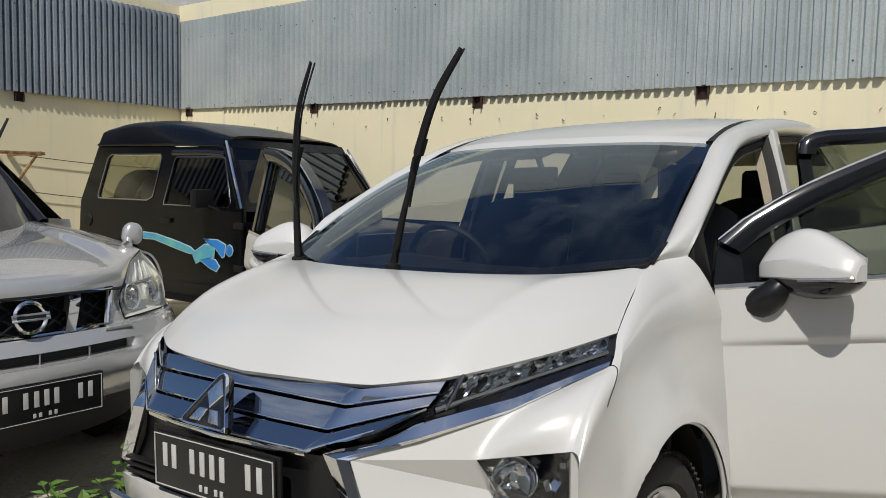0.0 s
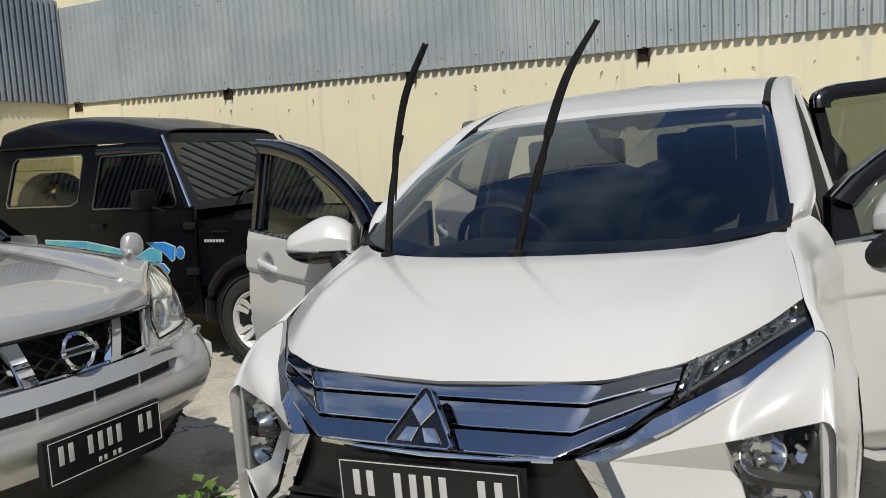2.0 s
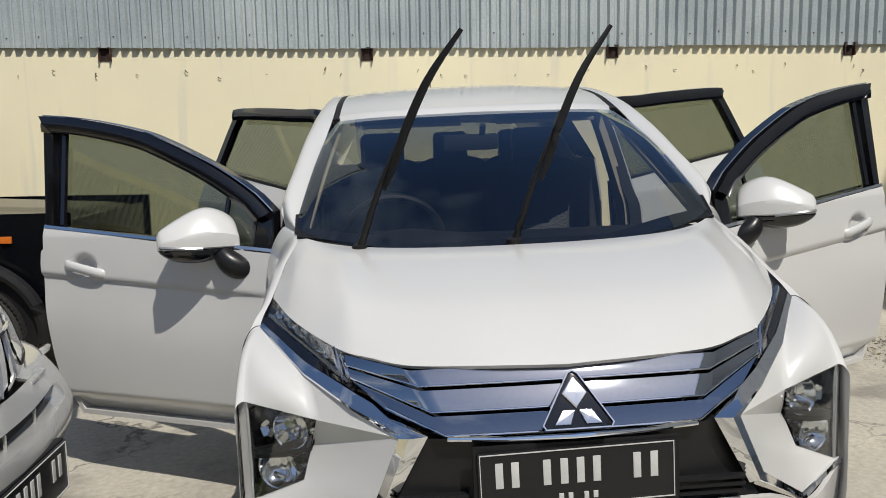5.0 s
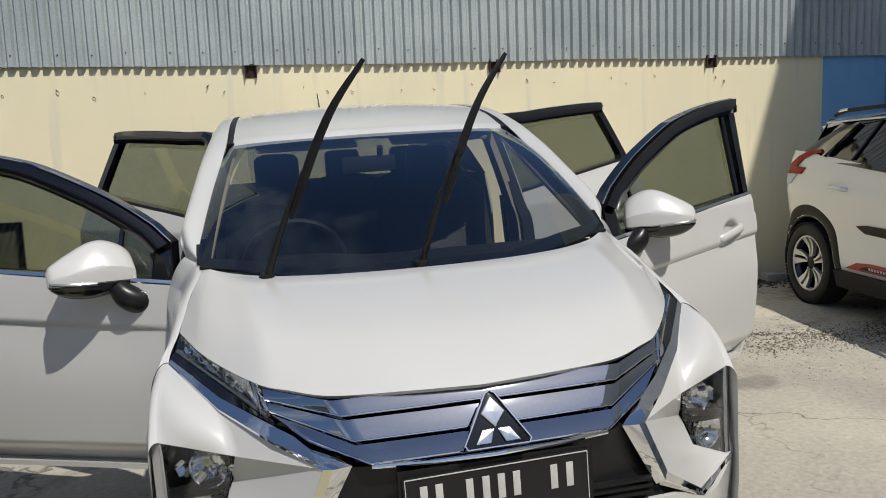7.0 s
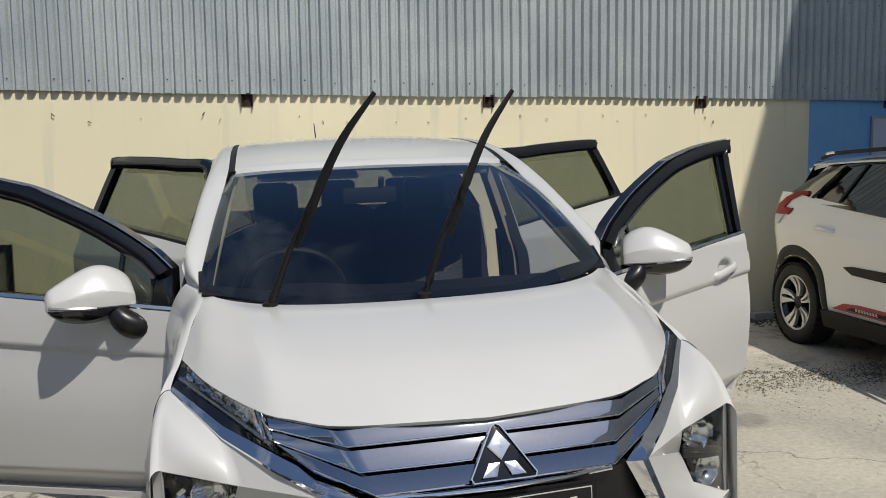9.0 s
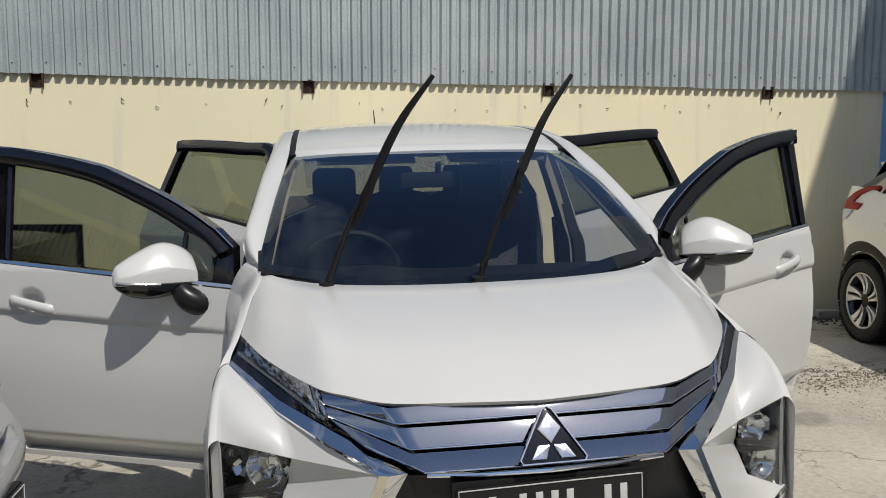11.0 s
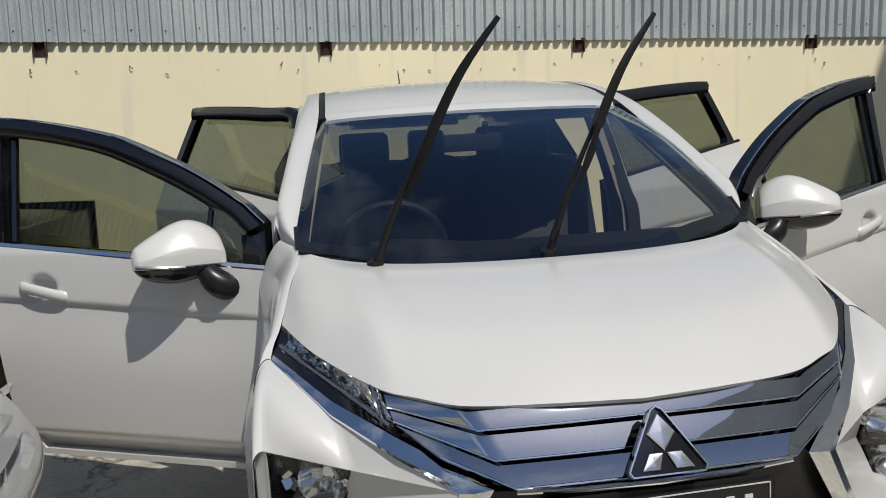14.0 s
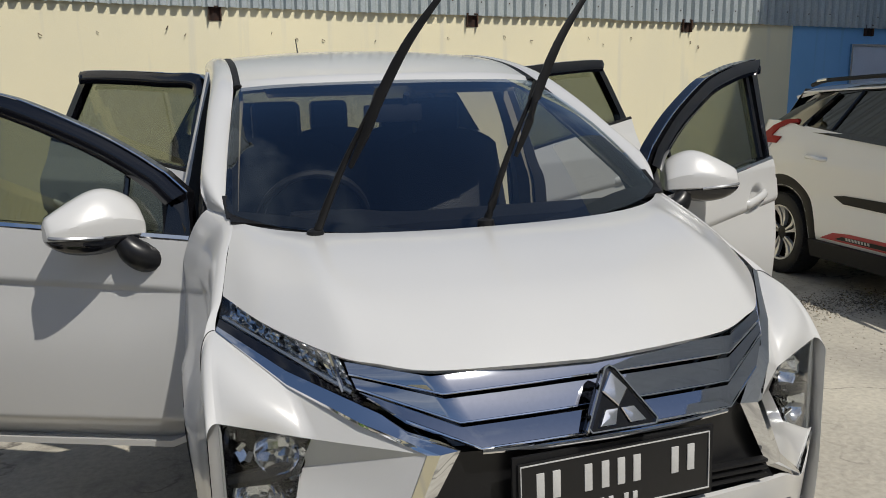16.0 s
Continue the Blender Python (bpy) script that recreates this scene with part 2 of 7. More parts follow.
def solid(name, bm, mat, label, category, group="", kind="", smooth=40.0):
    return tagged(mesh_object(name, bm, mat, smooth), label, category, group, kind)


def box(size, at=(0, 0, 0), bevel=0.0, bm=None, turn=None, segments=2):
    own = bmesh.new()
    bmesh.ops.create_cube(own, size=1)
    bmesh.ops.scale(own, vec=size, verts=own.verts)
    if bevel:
        bmesh.ops.bevel(own, geom=own.edges[:], offset=bevel, segments=segments, profile=0.7, affect="EDGES")
    if turn is not None:
        bmesh.ops.transform(own, matrix=turn, verts=own.verts)
    bmesh.ops.translate(own, vec=at, verts=own.verts)
    return merge(bm, own)


def merge(bm, own):
    if bm is None:
        return own
    me = bpy.data.meshes.new("tmp")
    own.to_mesh(me)
    own.free()
    bm.from_mesh(me)
    bpy.data.meshes.remove(me)
    return bm


def thicken(bm, depth):
    """Gives a sheet depth: a second skin set back along the normals, and walls along the open edges."""
    bm.normal_update()
    twin = {v: bm.verts.new(v.co - v.normal * depth) for v in bm.verts[:]}
    rims = [(e.verts[0], e.verts[1]) for e in bm.edges if e.is_boundary]
    for f in bm.faces[:]:
        bm.faces.new([twin[v] for v in reversed(f.verts)])
    for a, b in rims:
        bm.faces.new((a, b, twin[b], twin[a]))
    return bm


def grid(fn, nu, nv, thick=0.0, bm=None, mirror=False):
    """A sheet through fn(u, v), u and v from 0 to 1; thick: its depth along the normals."""
    own = bmesh.new()
    v = [[own.verts.new(fn(i / nu, j / nv)) for j in range(nv + 1)] for i in range(nu + 1)]
    for i in range(nu):
        for j in range(nv):
            q = []
            for p in (v[i][j], v[i + 1][j], v[i + 1][j + 1], v[i][j + 1]):
                if all((p.co - r.co).length > 1e-5 for r in q):
                    q.append(p)
            if len(q) > 2:
                own.faces.new(q)
    bmesh.ops.remove_doubles(own, verts=own.verts, dist=1e-5)
    bmesh.ops.recalc_face_normals(own, faces=own.faces)
    if thick:
        thicken(own, thick)
    return merge(bm, own)


def quad(a, b, c, d, n=6, bulge=0.0, thick=0.0, bm=None):
    """A patch over four corners, swollen by bulge along its normal."""
    a, b, c, d = (Vector(p) for p in (a, b, c, d))
    nor = ((c - a).cross(d - b)).normalized()

    def fn(u, v):
        return a.lerp(b, u).lerp(d.lerp(c, u), v) + nor * (bulge * 16 * u * (1 - u) * v * (1 - v))
    return grid(fn, n, n, thick, bm)


def tube(points, radius, n=8, bm=None, closed=False, flat=1.0, caps=True):
    """A round bar along points; radius: one or one for each point; flat: the height of the section over its width."""
    own = bmesh.new()
    pts = [Vector(p) for p in points]
    rad = radius if isinstance(radius, (list, tuple)) else [radius] * len(pts)
    rings = []
    up = Vector((0, 0, 1))
    for i, p in enumerate(pts):
        a, b = pts[i - 1 if i or closed else 0], pts[(i + 1) % len(pts) if closed or i + 1 < len(pts) else i]
        d = (b - a).normalized()
        side = d.cross(up if abs(d.z) < 0.95 else Vector((0, 1, 0))).normalized()
        top = side.cross(d).normalized()
        rings.append([own.verts.new(p + side * (math.cos(k * math.tau / n) * rad[i]) + top * (math.sin(k * math.tau / n) * rad[i] * flat)) for k in range(n)])
    for i in range(len(rings) - (0 if closed else 1)):
        r, s = rings[i], rings[(i + 1) % len(rings)]
        for k in range(n):
            own.faces.new((r[k], r[(k + 1) % n], s[(k + 1) % n], s[k]))
    if caps and not closed:
        own.faces.new(rings[0][::-1])
        own.faces.new(rings[-1])
    return merge(bm, own)


def lathe(profile, n=32, axis="y", at=(0, 0, 0), bm=None):
    """Turns rows of (along, radius) round an axis."""
    own = bmesh.new()
    rows = []
    for h, r in profile:
        ring = []
        for k in range(n):
            c, s = math.cos(k * math.tau / n) * r, math.sin(k * math.tau / n) * r
            ring.append(own.verts.new({"x": (h, c, s), "y": (c, h, s), "z": (c, s, h)}[axis]))
        rows.append(ring)
    for a, b in zip(rows, rows[1:]):
        for k in range(n):
            own.faces.new((a[k], a[(k + 1) % n], b[(k + 1) % n], b[k]))
    bmesh.ops.remove_doubles(own, verts=own.verts, dist=1e-5)
    bmesh.ops.translate(own, vec=at, verts=own.verts)
    return merge(bm, own)


def prism(outline, to3, depth, bm=None, bevel=0.0):
    """A plate: the outline of (a, b), laid into the world by to3(a, b, w), from w = 0 to depth."""
    own = bmesh.new()
    lo = [own.verts.new(to3(a, b, 0)) for a, b in outline]
    hi = [own.verts.new(to3(a, b, depth)) for a, b in outline]
    own.faces.new(lo[::-1])
    top = own.faces.new(hi)
    for i in range(len(lo)):
        k = (i + 1) % len(lo)
        own.faces.new((lo[i], lo[k], hi[k], hi[i]))
    if bevel:
        bmesh.ops.bevel(own, geom=list(top.edges), offset=bevel, segments=2, profile=0.7, affect="EDGES")
    bmesh.ops.triangulate(own, faces=[f for f in own.faces if len(f.verts) > 4])
    return merge(bm, own)


def ring(outer, inner, to3, depth, bm=None):
    """A frame between two outlines of as many points."""
    own = bmesh.new()
    rows = [[own.verts.new(to3(a, b, w)) for a, b in line] for w in (0, depth) for line in (outer, inner)]
    n = len(outer)
    for a, b in ((0, 1), (1, 3), (3, 2), (2, 0)):
        for i in range(n):
            k = (i + 1) % n
            own.faces.new((rows[a][i], rows[a][k], rows[b][k], rows[b][i]))
    return merge(bm, own)


def spline(points, n):
    """n + 1 points on a smooth line through points of any dimension."""
    pts = [np.array(p, float) for p in points]
    ext = [2 * pts[0] - pts[1], *pts, 2 * pts[-1] - pts[-2]]
    out = []
    for i in range(n + 1):
        x = i / n * (len(pts) - 1)
        k = min(int(x), len(pts) - 2)
        t = x - k
        a, b, c, d = ext[k:k + 4]
        out.append(tuple(0.5 * (2 * b + (c - a) * t + (2 * a - 5 * b + 4 * c - d) * t * t + (3 * b - a - 3 * c + d) * t ** 3)))
    return out


def along(points, u):
    """The place at u, from 0 to 1, on the smooth line through points."""
    x = min(max(u, 0), 1) * (len(points) - 1)
    k = min(int(x), len(points) - 2)
    pts = [np.array(p, float) for p in points]
    a = pts[k - 1] if k else 2 * pts[0] - pts[1]
    b, c = pts[k], pts[k + 1]
    d = pts[k + 2] if k + 2 < len(pts) else 2 * c - b
    t = x - k
    return 0.5 * (2 * b + (c - a) * t + (2 * a - 5 * b + 4 * c - d) * t * t + (3 * b - a - 3 * c + d) * t ** 3)


def flip(bm):
    """The mirror image across x = 0."""
    bmesh.ops.scale(bm, vec=(-1, 1, 1), verts=bm.verts)
    bmesh.ops.reverse_faces(bm, faces=bm.faces)
    return bm


def inset(outline, d):
    """The outline drawn in by d towards its inside."""
    area = sum(a[0] * b[1] - b[0] * a[1] for a, b in zip(outline, outline[1:] + outline[:1]))
    out = []
    for i, p in enumerate(outline):
        a, b = outline[i - 1], outline[(i + 1) % len(outline)]
        e, f = Vector((p[0] - a[0], p[1] - a[1])).normalized(), Vector((b[0] - p[0], b[1] - p[1])).normalized()
        s = 1 if area > 0 else -1
        n1, n2 = Vector((-e.y, e.x)) * s, Vector((-f.y, f.x)) * s
        m = n1 + n2
        m = m / max(0.35, m.dot(n1)) if m.length > 1e-6 else n1
        out.append((p[0] + m.x * d, p[1] + m.y * d))
    return out

# ---- the yard ----
def ground_z(x, y):
    return 0.092 + 0.008 * x


WALL_Y, WALL_X, SHEET_LOW, SHEET_TOP = 4.74, -6.74, 2.084, 3.16


def make_ground():
    bm = bmesh.new()
    xs = [-400, -60, -20] + [-10 + 0.25 * i for i in range(81)] + [20, 60, 400]
    ys = [-400, -60, -20] + [-8 + 0.25 * i for i in range(53)] + [20, 60, 400]
    rows = []
    for x in xs:
        row = []
        for y in ys:
            near = max(abs(x), abs(y)) < 12
            dz = 0.010 * noise.noise((x * 0.9, y * 0.9, 3)) + 0.006 * noise.noise((x * 3, y * 3, 7)) if near else 0
            row.append(bm.verts.new((x, y, (ground_z(x, y) if near else 0.05) + dz)))
        rows.append(row)
    for i in range(len(xs) - 1):
        for j in range(len(ys) - 1):
            bm.faces.new((rows[i][j], rows[i + 1][j], rows[i + 1][j + 1], rows[i][j + 1]))
    return solid("ground", bm, CONCRETE, "worn cracked concrete yard with stains and dust", "ground", kind="structure")


make_ground()

wall_north = solid("wall_north", box((WALL_X * -1 + 4.44, 0.2, 3.6), ((WALL_X + 4.44) / 2, WALL_Y + 0.1, 1.55)), CREAM,
                   "cream painted plaster wall, streaked with rain and rust", "wall", kind="structure", smooth=0)
solid("wall_north_blue", box((3.2, 0.2, 3.6), (4.44 + 1.6, WALL_Y + 0.1, 1.55)), BLUE_WALL,
                  "sky blue painted wall beside the cream one", "wall", kind="structure", smooth=0)
wall_west = solid("wall_west", box((0.2, 14.0, 3.6), (WALL_X - 0.1, WALL_Y - 6.8, 1.55)), CREAM,
                  "cream painted plaster wall with a saw-toothed shadow", "wall", kind="structure", smooth=0)
# the neighbouring building, unseen, set to shade the far corner and bounce light in
wall_east = solid("wall_east", box((0.25, 7.9, 9.3), (6.135, 2.75, 4.6), 0, box((0.53, 18.1, 9.3), (5.995, -10.25, 4.6))), PALE_WALL,
                  "unseen tall plain rendered wall of the next building, set to shade the corner", "wall", kind="structure", smooth=0)


# the taller house beyond the cladding, mirrored in the windscreen
house = thing("house", "tall plain grey rendered house beyond the cladding", "building", pose(-22.4, 13.4, 0))
part("facade", box((36.0, 0.3, 16.6), (0, 0, 8.3)), GREY_WALL, house, smooth=0)
part("side_wall", box((0.3, 9.0, 16.6), (17.85, 4.65, 8.3)), GREY_WALL, house, smooth=0)
part("parapet", box((36.4, 0.5, 0.35), (0, 0.02, 16.775), 0.03), GREY_WALL, house)

wall_south = solid("wall_south", box((26.0, 0.25, 4.2), (-6.0, -9.0, 2.0)), GREY_WALL,
                   "plain rendered wall closing the yard", "wall", kind="structure", smooth=0)


def sag(x):
    """The rise of the sheets' lower edge towards the corner of the yard."""
    return 0.0075 * max(0.0, -x - 1.0) ** 1.3


def corrugated(length, m, name, label, mat, step=0.0775, depth=0.014, flat_first=False, rise=None):
    """Ribbed sheets, one object a sheet, each lapping its neighbour by a rib."""
    holder = thing(name, label, "metal cladding", m, kind="structure")
    ribs = 10
    count = math.ceil(length / (ribs * step))
    rng = random.Random(len(name))
    for s in range(count):
        bm = bmesh.new()
        lift = 0.0035 * (s % 2)
        low, tilt = rng.uniform(-0.005, 0.005), rng.uniform(-0.004, 0.004)
        rows = []
        for i in range(ribs * 6 + 4):
            ph, w = ((0.0, 1.0), (0.44, 1.0), (0.54, 0.2), (0.62, -1.0), (0.80, -1.0), (0.90, 0.2))[i % 6]
            w *= depth * (0.12 if s == 0 and flat_first else 1)
            x = (s * ribs + i // 6 + ph) * step
            if x > length:
                break
            rows.append([bm.verts.new((x + tilt * z, -w - lift, z if k else z + low + (rise(x) if rise else 0.0))) for k, z in enumerate((0.0, 0.36, 0.72, SHEET_TOP - SHEET_LOW))])
        for p, q in zip(rows, rows[1:]):
            for k in range(3):
                bm.faces.new((p[k], q[k], q[k + 1], p[k + 1]))
        thicken(bm, 0.0012)
        part("sheet", bm, mat, holder, smooth=35)
        # roofing screws along two battens
        sc = bmesh.new()
        for z in (0.10, 0.86):
            for r in (2, 5, 8):
                if s * ribs * step + r * step < length:
                    lathe([(-0.008, 0.0), (-0.008, 0.0035), (-0.003, 0.005), (0.0, 0.005)], 8, "y", ((s * ribs + r + 0.25) * step, -depth - lift, z + rng.uniform(-0.012, 0.012)), sc)
        part("screw_row", sc, RUST, holder)
    return holder


corrugated(13.2, pose(WALL_X + 0.05, WALL_Y - 0.024, SHEET_LOW), "cladding_north", "grey galvanised corrugated sheets screwed above the cream wall", SHEET_GREY, flat_first=True, rise=lambda x: sag(x + WALL_X))
corrugated(9.06, pose(WALL_X + 0.03, WALL_Y - 9.08, SHEET_LOW + sag(WALL_X) + 0.005, 0, 0, 90), "cladding_west", "weathered blue-grey corrugated sheets above the side wall", SHEET_BLUE, 0.068, 0.018)


def beam_stub(m, name="beam_stub"):
    """A rusty channel end that carries the batten under the sheets."""
    t = thing(name, "rusty steel channel stub sticking out of the wall", "steel bracket", m, "beam stubs under the cladding")
    bm = box((0.008, 0.035, 0.10), (-0.041, -0.014, 0), 0.001)
    box((0.008, 0.035, 0.10), (0.041, -0.014, 0), 0.001, bm)
    box((0.09, 0.035, 0.008), (0, -0.014, 0.048), 0.001, bm)
    part("channel", bm, RUST, t)
    # rusty web coloured near-black, the shade of a deep hollow painted in
    part("web", box((0.078, 0.004, 0.096), (0, -0.004, 0), 0.001), RUST_SHADED, t)
    return t


first_stub = beam_stub(pose(-4.49, WALL_Y, 2.041 + sag(-4.49)))
for x in (-2.488, -0.521, 1.400, 3.333, 5.28):
    copy_thing(first_stub, pose(x, WALL_Y, 2.041 + sag(x) + 0.004 * max(0, x)))
copy_thing(first_stub, pose(WALL_X + 0.19, WALL_Y, 2.041 + sag(WALL_X)))
copy_thing(first_stub, pose(WALL_X, 2.86, 2.045 + sag(WALL_X), 0, 0, 90))

# broken nail stubs and hooks along the wall under the sheets
def wall_hook(m):
    bm = tube([(0, 0, 0), (0, -0.02, 0.0), (0.004, -0.026, -0.014), (0.012, -0.02, -0.03)], 0.004, 6)
    ob = solid("wall_hook", bm, RUST, "small rusty bent nail in the cream wall", "nail", "rusty nails in the wall")
    ob.matrix_basis = m
    return ob


hook = wall_hook(pose(-6.0, WALL_Y + 0.003, 1.93))
hr = random.Random(4)
for k in range(30):
    copy_thing(hook, pose(-5.7 + k * 0.32 + hr.uniform(-0.15, 0.15), WALL_Y + 0.003, 1.925 + hr.uniform(-0.05, 0.03), 0, hr.uniform(-60, 60), hr.uniform(-20, 20)) @ Matrix.Scale(hr.uniform(0.45, 0.9), 4))

# board fixed on the blue wall
board = thing("notice_board", "pale grey sheet board screwed on the blue wall", "board", pose(5.6, WALL_Y, 1.58))
part("panel", box((1.0, 0.012, 0.70), (0, -0.012, 0), 0.003), SIGN, board)
part("frame", ring([(-0.51, -0.36), (0.51, -0.36), (0.51, 0.36), (-0.51, 0.36)], [(-0.49, -0.34), (0.49, -0.34), (0.49, 0.34), (-0.49, 0.34)], lambda a, b, w: (a, -0.006 - w, b), 0.02), SATIN, board)
bb = None
for k in range(6):
    bb = box((0.05, 0.004, 0.018), (-0.42 + k * 0.075, -0.02, -0.27), 0, bb)
part("small_print", bb, PLASTIC, board, "row of small dark print marks")

# ---- the white people carrier, doors open and wipers raised ----
# Its own axes: x across, y backwards from the number plate, z up from the ground.
MPV = thing("minivan", "glossy white people carrier with all doors open and wipers raised", "car", pose(0.018, 0, 0.09, 0, -1.6, 0))
body = MPV


def both(name, bm_of, mat, parent, label="", smooth=40.0):
    """A part on either side of the car."""
    part(name, bm_of(), mat, parent, label, smooth)
    part(name, flip(bm_of()), mat, parent, label, smooth)


# corner points of the nose on the side of +x
H0, H1, H2, H3 = (0, 0.085, 0.806), (0.340, 0.132, 0.810), (0.506, 0.232, 0.832), (0.704, 0.60, 0.892)
L2, L3 = (0.472, 0.167, 0.750), (0.718, 0.545, 0.852)
I1, I2, I3, I4 = (0.313, 0.036, 0.681), (0.400, 0.048, 0.520), (0.578, 0.160, 0.413), (0.765, 0.308, 0.432)
E1, E2, E3 = (0.376, 0.046, 0.677), (0.599, 0.303, 0.755), (0.729, 0.508, 0.835)
E4, E5, E6 = (0.431, 0.046, 0.544), (0.580, 0.154, 0.433), (0.760, 0.304, 0.449)
F1, F2, F3, F4, F5 = (0.567, 0.220, 0.668), (0.742, 0.298, 0.697), (0.742, 0.298, 0.448), (0.607, 0.238, 0.515), (0.586, 0.268, 0.590)


def hood_point(u, v):
    """u from -1 to 1 across, v from the nose to the screen."""
    a = abs(u)
    front = along([H0, (0.18, 0.095, 0.811), H1, (0.432, 0.176, 0.822), H2, (0.627, 0.412, 0.864), H3], a)
    back = along([(0, 0.63, 1.001), (0.16, 0.638, 1.001), (0.32, 0.668, 1.002), (0.45, 0.714, 1.005), (0.545, 0.772, 1.011), (0.61, 0.84, 1.018), (0.652, 0.905, 1.026)], a)
    p = front + (back - front) * v
    rise = (0.040 * (1 - a ** 3) + 0.012) * (1 - (1 - min(1, v / 0.38)) ** 2) * (1 - v ** 3)
    crease = 0.012 * math.exp(-((a - 0.62) / 0.09) ** 2) * math.sin(math.pi * min(1, v * 1.05)) ** 0.7
    p[2] += rise + crease
    return (math.copysign(p[0], u), p[1], p[2])


part("bonnet", grid(lambda u, v: hood_point(u * 2 - 1, v), 56, 26, 0.012), PAINT_WHITE, body, smooth=60)

# fender and bumper side, from the corner of the nose to the door gap
WHEEL_F, WHEEL_B, WHEEL_Z, ARCH = 0.725, 3.49, 0.318, 0.345
FENDER_TOP = [(0.745, 0.298, 0.698), (0.730, 0.512, 0.834), (0.706, 0.60, 0.892), (0.682, 0.74, 0.963), (0.655, 0.905, 1.028), (0.712, 1.035, 1.045)]
FENDER_CREST = [(0.768, 0.280, 0.665), (0.768, 0.40, 0.760), (0.746, 0.56, 0.815), (0.742, 0.75, 0.862), (0.758, 0.94, 0.875), (0.796, 1.102, 0.86)]


def fender_top(u):
    """The upper edge, bowed out where it turns into the bumper corner."""
    return along(FENDER_TOP, u) + np.array((0.006, -0.030, 0.018)) * (math.sin(math.pi * u / 0.2) if u < 0.2 else 0.0)


def fender_point(u, v):
    """v runs from the sill up: the flank that spreads under the crest, then the round shoulder up to the bonnet gap."""
    top, crest = fender_top(u), along(FENDER_CREST, u)
    if v < 0.62:
        z = 0.20 + (crest[2] - 0.20) * v / 0.62
        drop = crest[2] - z
        spread = (0.806 - crest[0]) * (1 - math.exp(-(drop / 0.13) ** 2)) * min(1, u * 2.5)
        d = math.hypot(crest[1] - WHEEL_F, z - WHEEL_Z) - ARCH
        flare = 0.016 * math.exp(-((d / 0.045) ** 2)) * min(1, u * 2.5)
        low = 0.16 * max(0, 0.40 - z) ** 1.5
        back = 0.012 * max(0, u - 0.8) * 5 * max(0, min(1, (0.75 - z) * 4))
        return (crest[0] + spread + flare - low + back, crest[1], z)
    a = (v - 0.62) / 0.38 * math.pi / 2
    c, n = math.cos(a), math.sin(a)
    p = 0.85 + 0.5 * min(1, u * 1.2) ** 2
    return (top[0] + (crest[0] - top[0]) * c ** p, crest[1] + (top[1] - crest[1]) * n ** 1.2, crest[2] + (top[2] - crest[2]) * n ** p)


def side_x(y, z):
    """Half width of the lower body side at the front wheel."""
    us = [k / 60 for k in range(61)]
    u = min(us, key=lambda k: abs(along(FENDER_CREST, k)[1] - y))
    crest = along(FENDER_CREST, u)
    return fender_point(u, 0.62 * (z - 0.20) / (crest[2] - 0.20))[0]


def cut_arch(bm, cy, cz, r):
    """Opens the wheel arch: faces inside it go, the edge is drawn onto the circle."""
    gone = [f for f in bm.faces if math.hypot(f.calc_center_median().y - cy, f.calc_center_median().z - cz) < r]
    bmesh.ops.delete(bm, geom=gone, context="FACES")
    for v in bm.verts:
        d = math.hypot(v.co.y - cy, v.co.z - cz)
        if v.is_boundary and abs(d - r) < 0.05:
            v.co.y, v.co.z = cy + (v.co.y - cy) * r / d, cz + (v.co.z - cz) * r / d
    return bm


def fender():
    bm = cut_arch(grid(fender_point, 60, 80), WHEEL_F, WHEEL_Z, ARCH)
    lip = [(side_x(WHEEL_F + math.cos(a) * ARCH, WHEEL_Z + math.sin(a) * ARCH) - 0.012, WHEEL_F + math.cos(a) * ARCH, WHEEL_Z + math.sin(a) * ARCH) for a in np.linspace(-0.3, math.pi + 0.3, 40)]
    tube(lip, 0.007, 8, bm)
    return bm


def arch_liner():
    return grid(lambda u, v: (0.765 - 0.28 * v, WHEEL_F + math.cos(math.pi * 1.2 * u - 0.3) * (ARCH + 0.01 - 0.02 * v), WHEEL_Z + math.sin(math.pi * 1.2 * u - 0.3) * (ARCH + 0.01 - 0.02 * v)), 24, 4, 0.006)


both("arch_liner", arch_liner, PLASTIC, body)

# chrome grille bars, each with a flat middle and wings that run back to the lamps
def bar_line(top, wing_top, half):
    return [(-wing_top[0], *wing_top[1:]), (-half, *top), (half, *top), wing_top]


GRILLE = [
    (((0.122, 0.804), (0.492, 0.222, 0.822), 0.345), ((0.098, 0.772), (0.488, 0.203, 0.800), 0.326), 0.020),
    (((0.096, 0.764), (0.484, 0.200, 0.795), 0.323), ((0.066, 0.722), (0.478, 0.182, 0.776), 0.302), 0.016),
    (((0.064, 0.715), (0.474, 0.178, 0.772), 0.299), ((0.022, 0.684), (0.40, 0.100, 0.728), 0.276), 0.014),
]


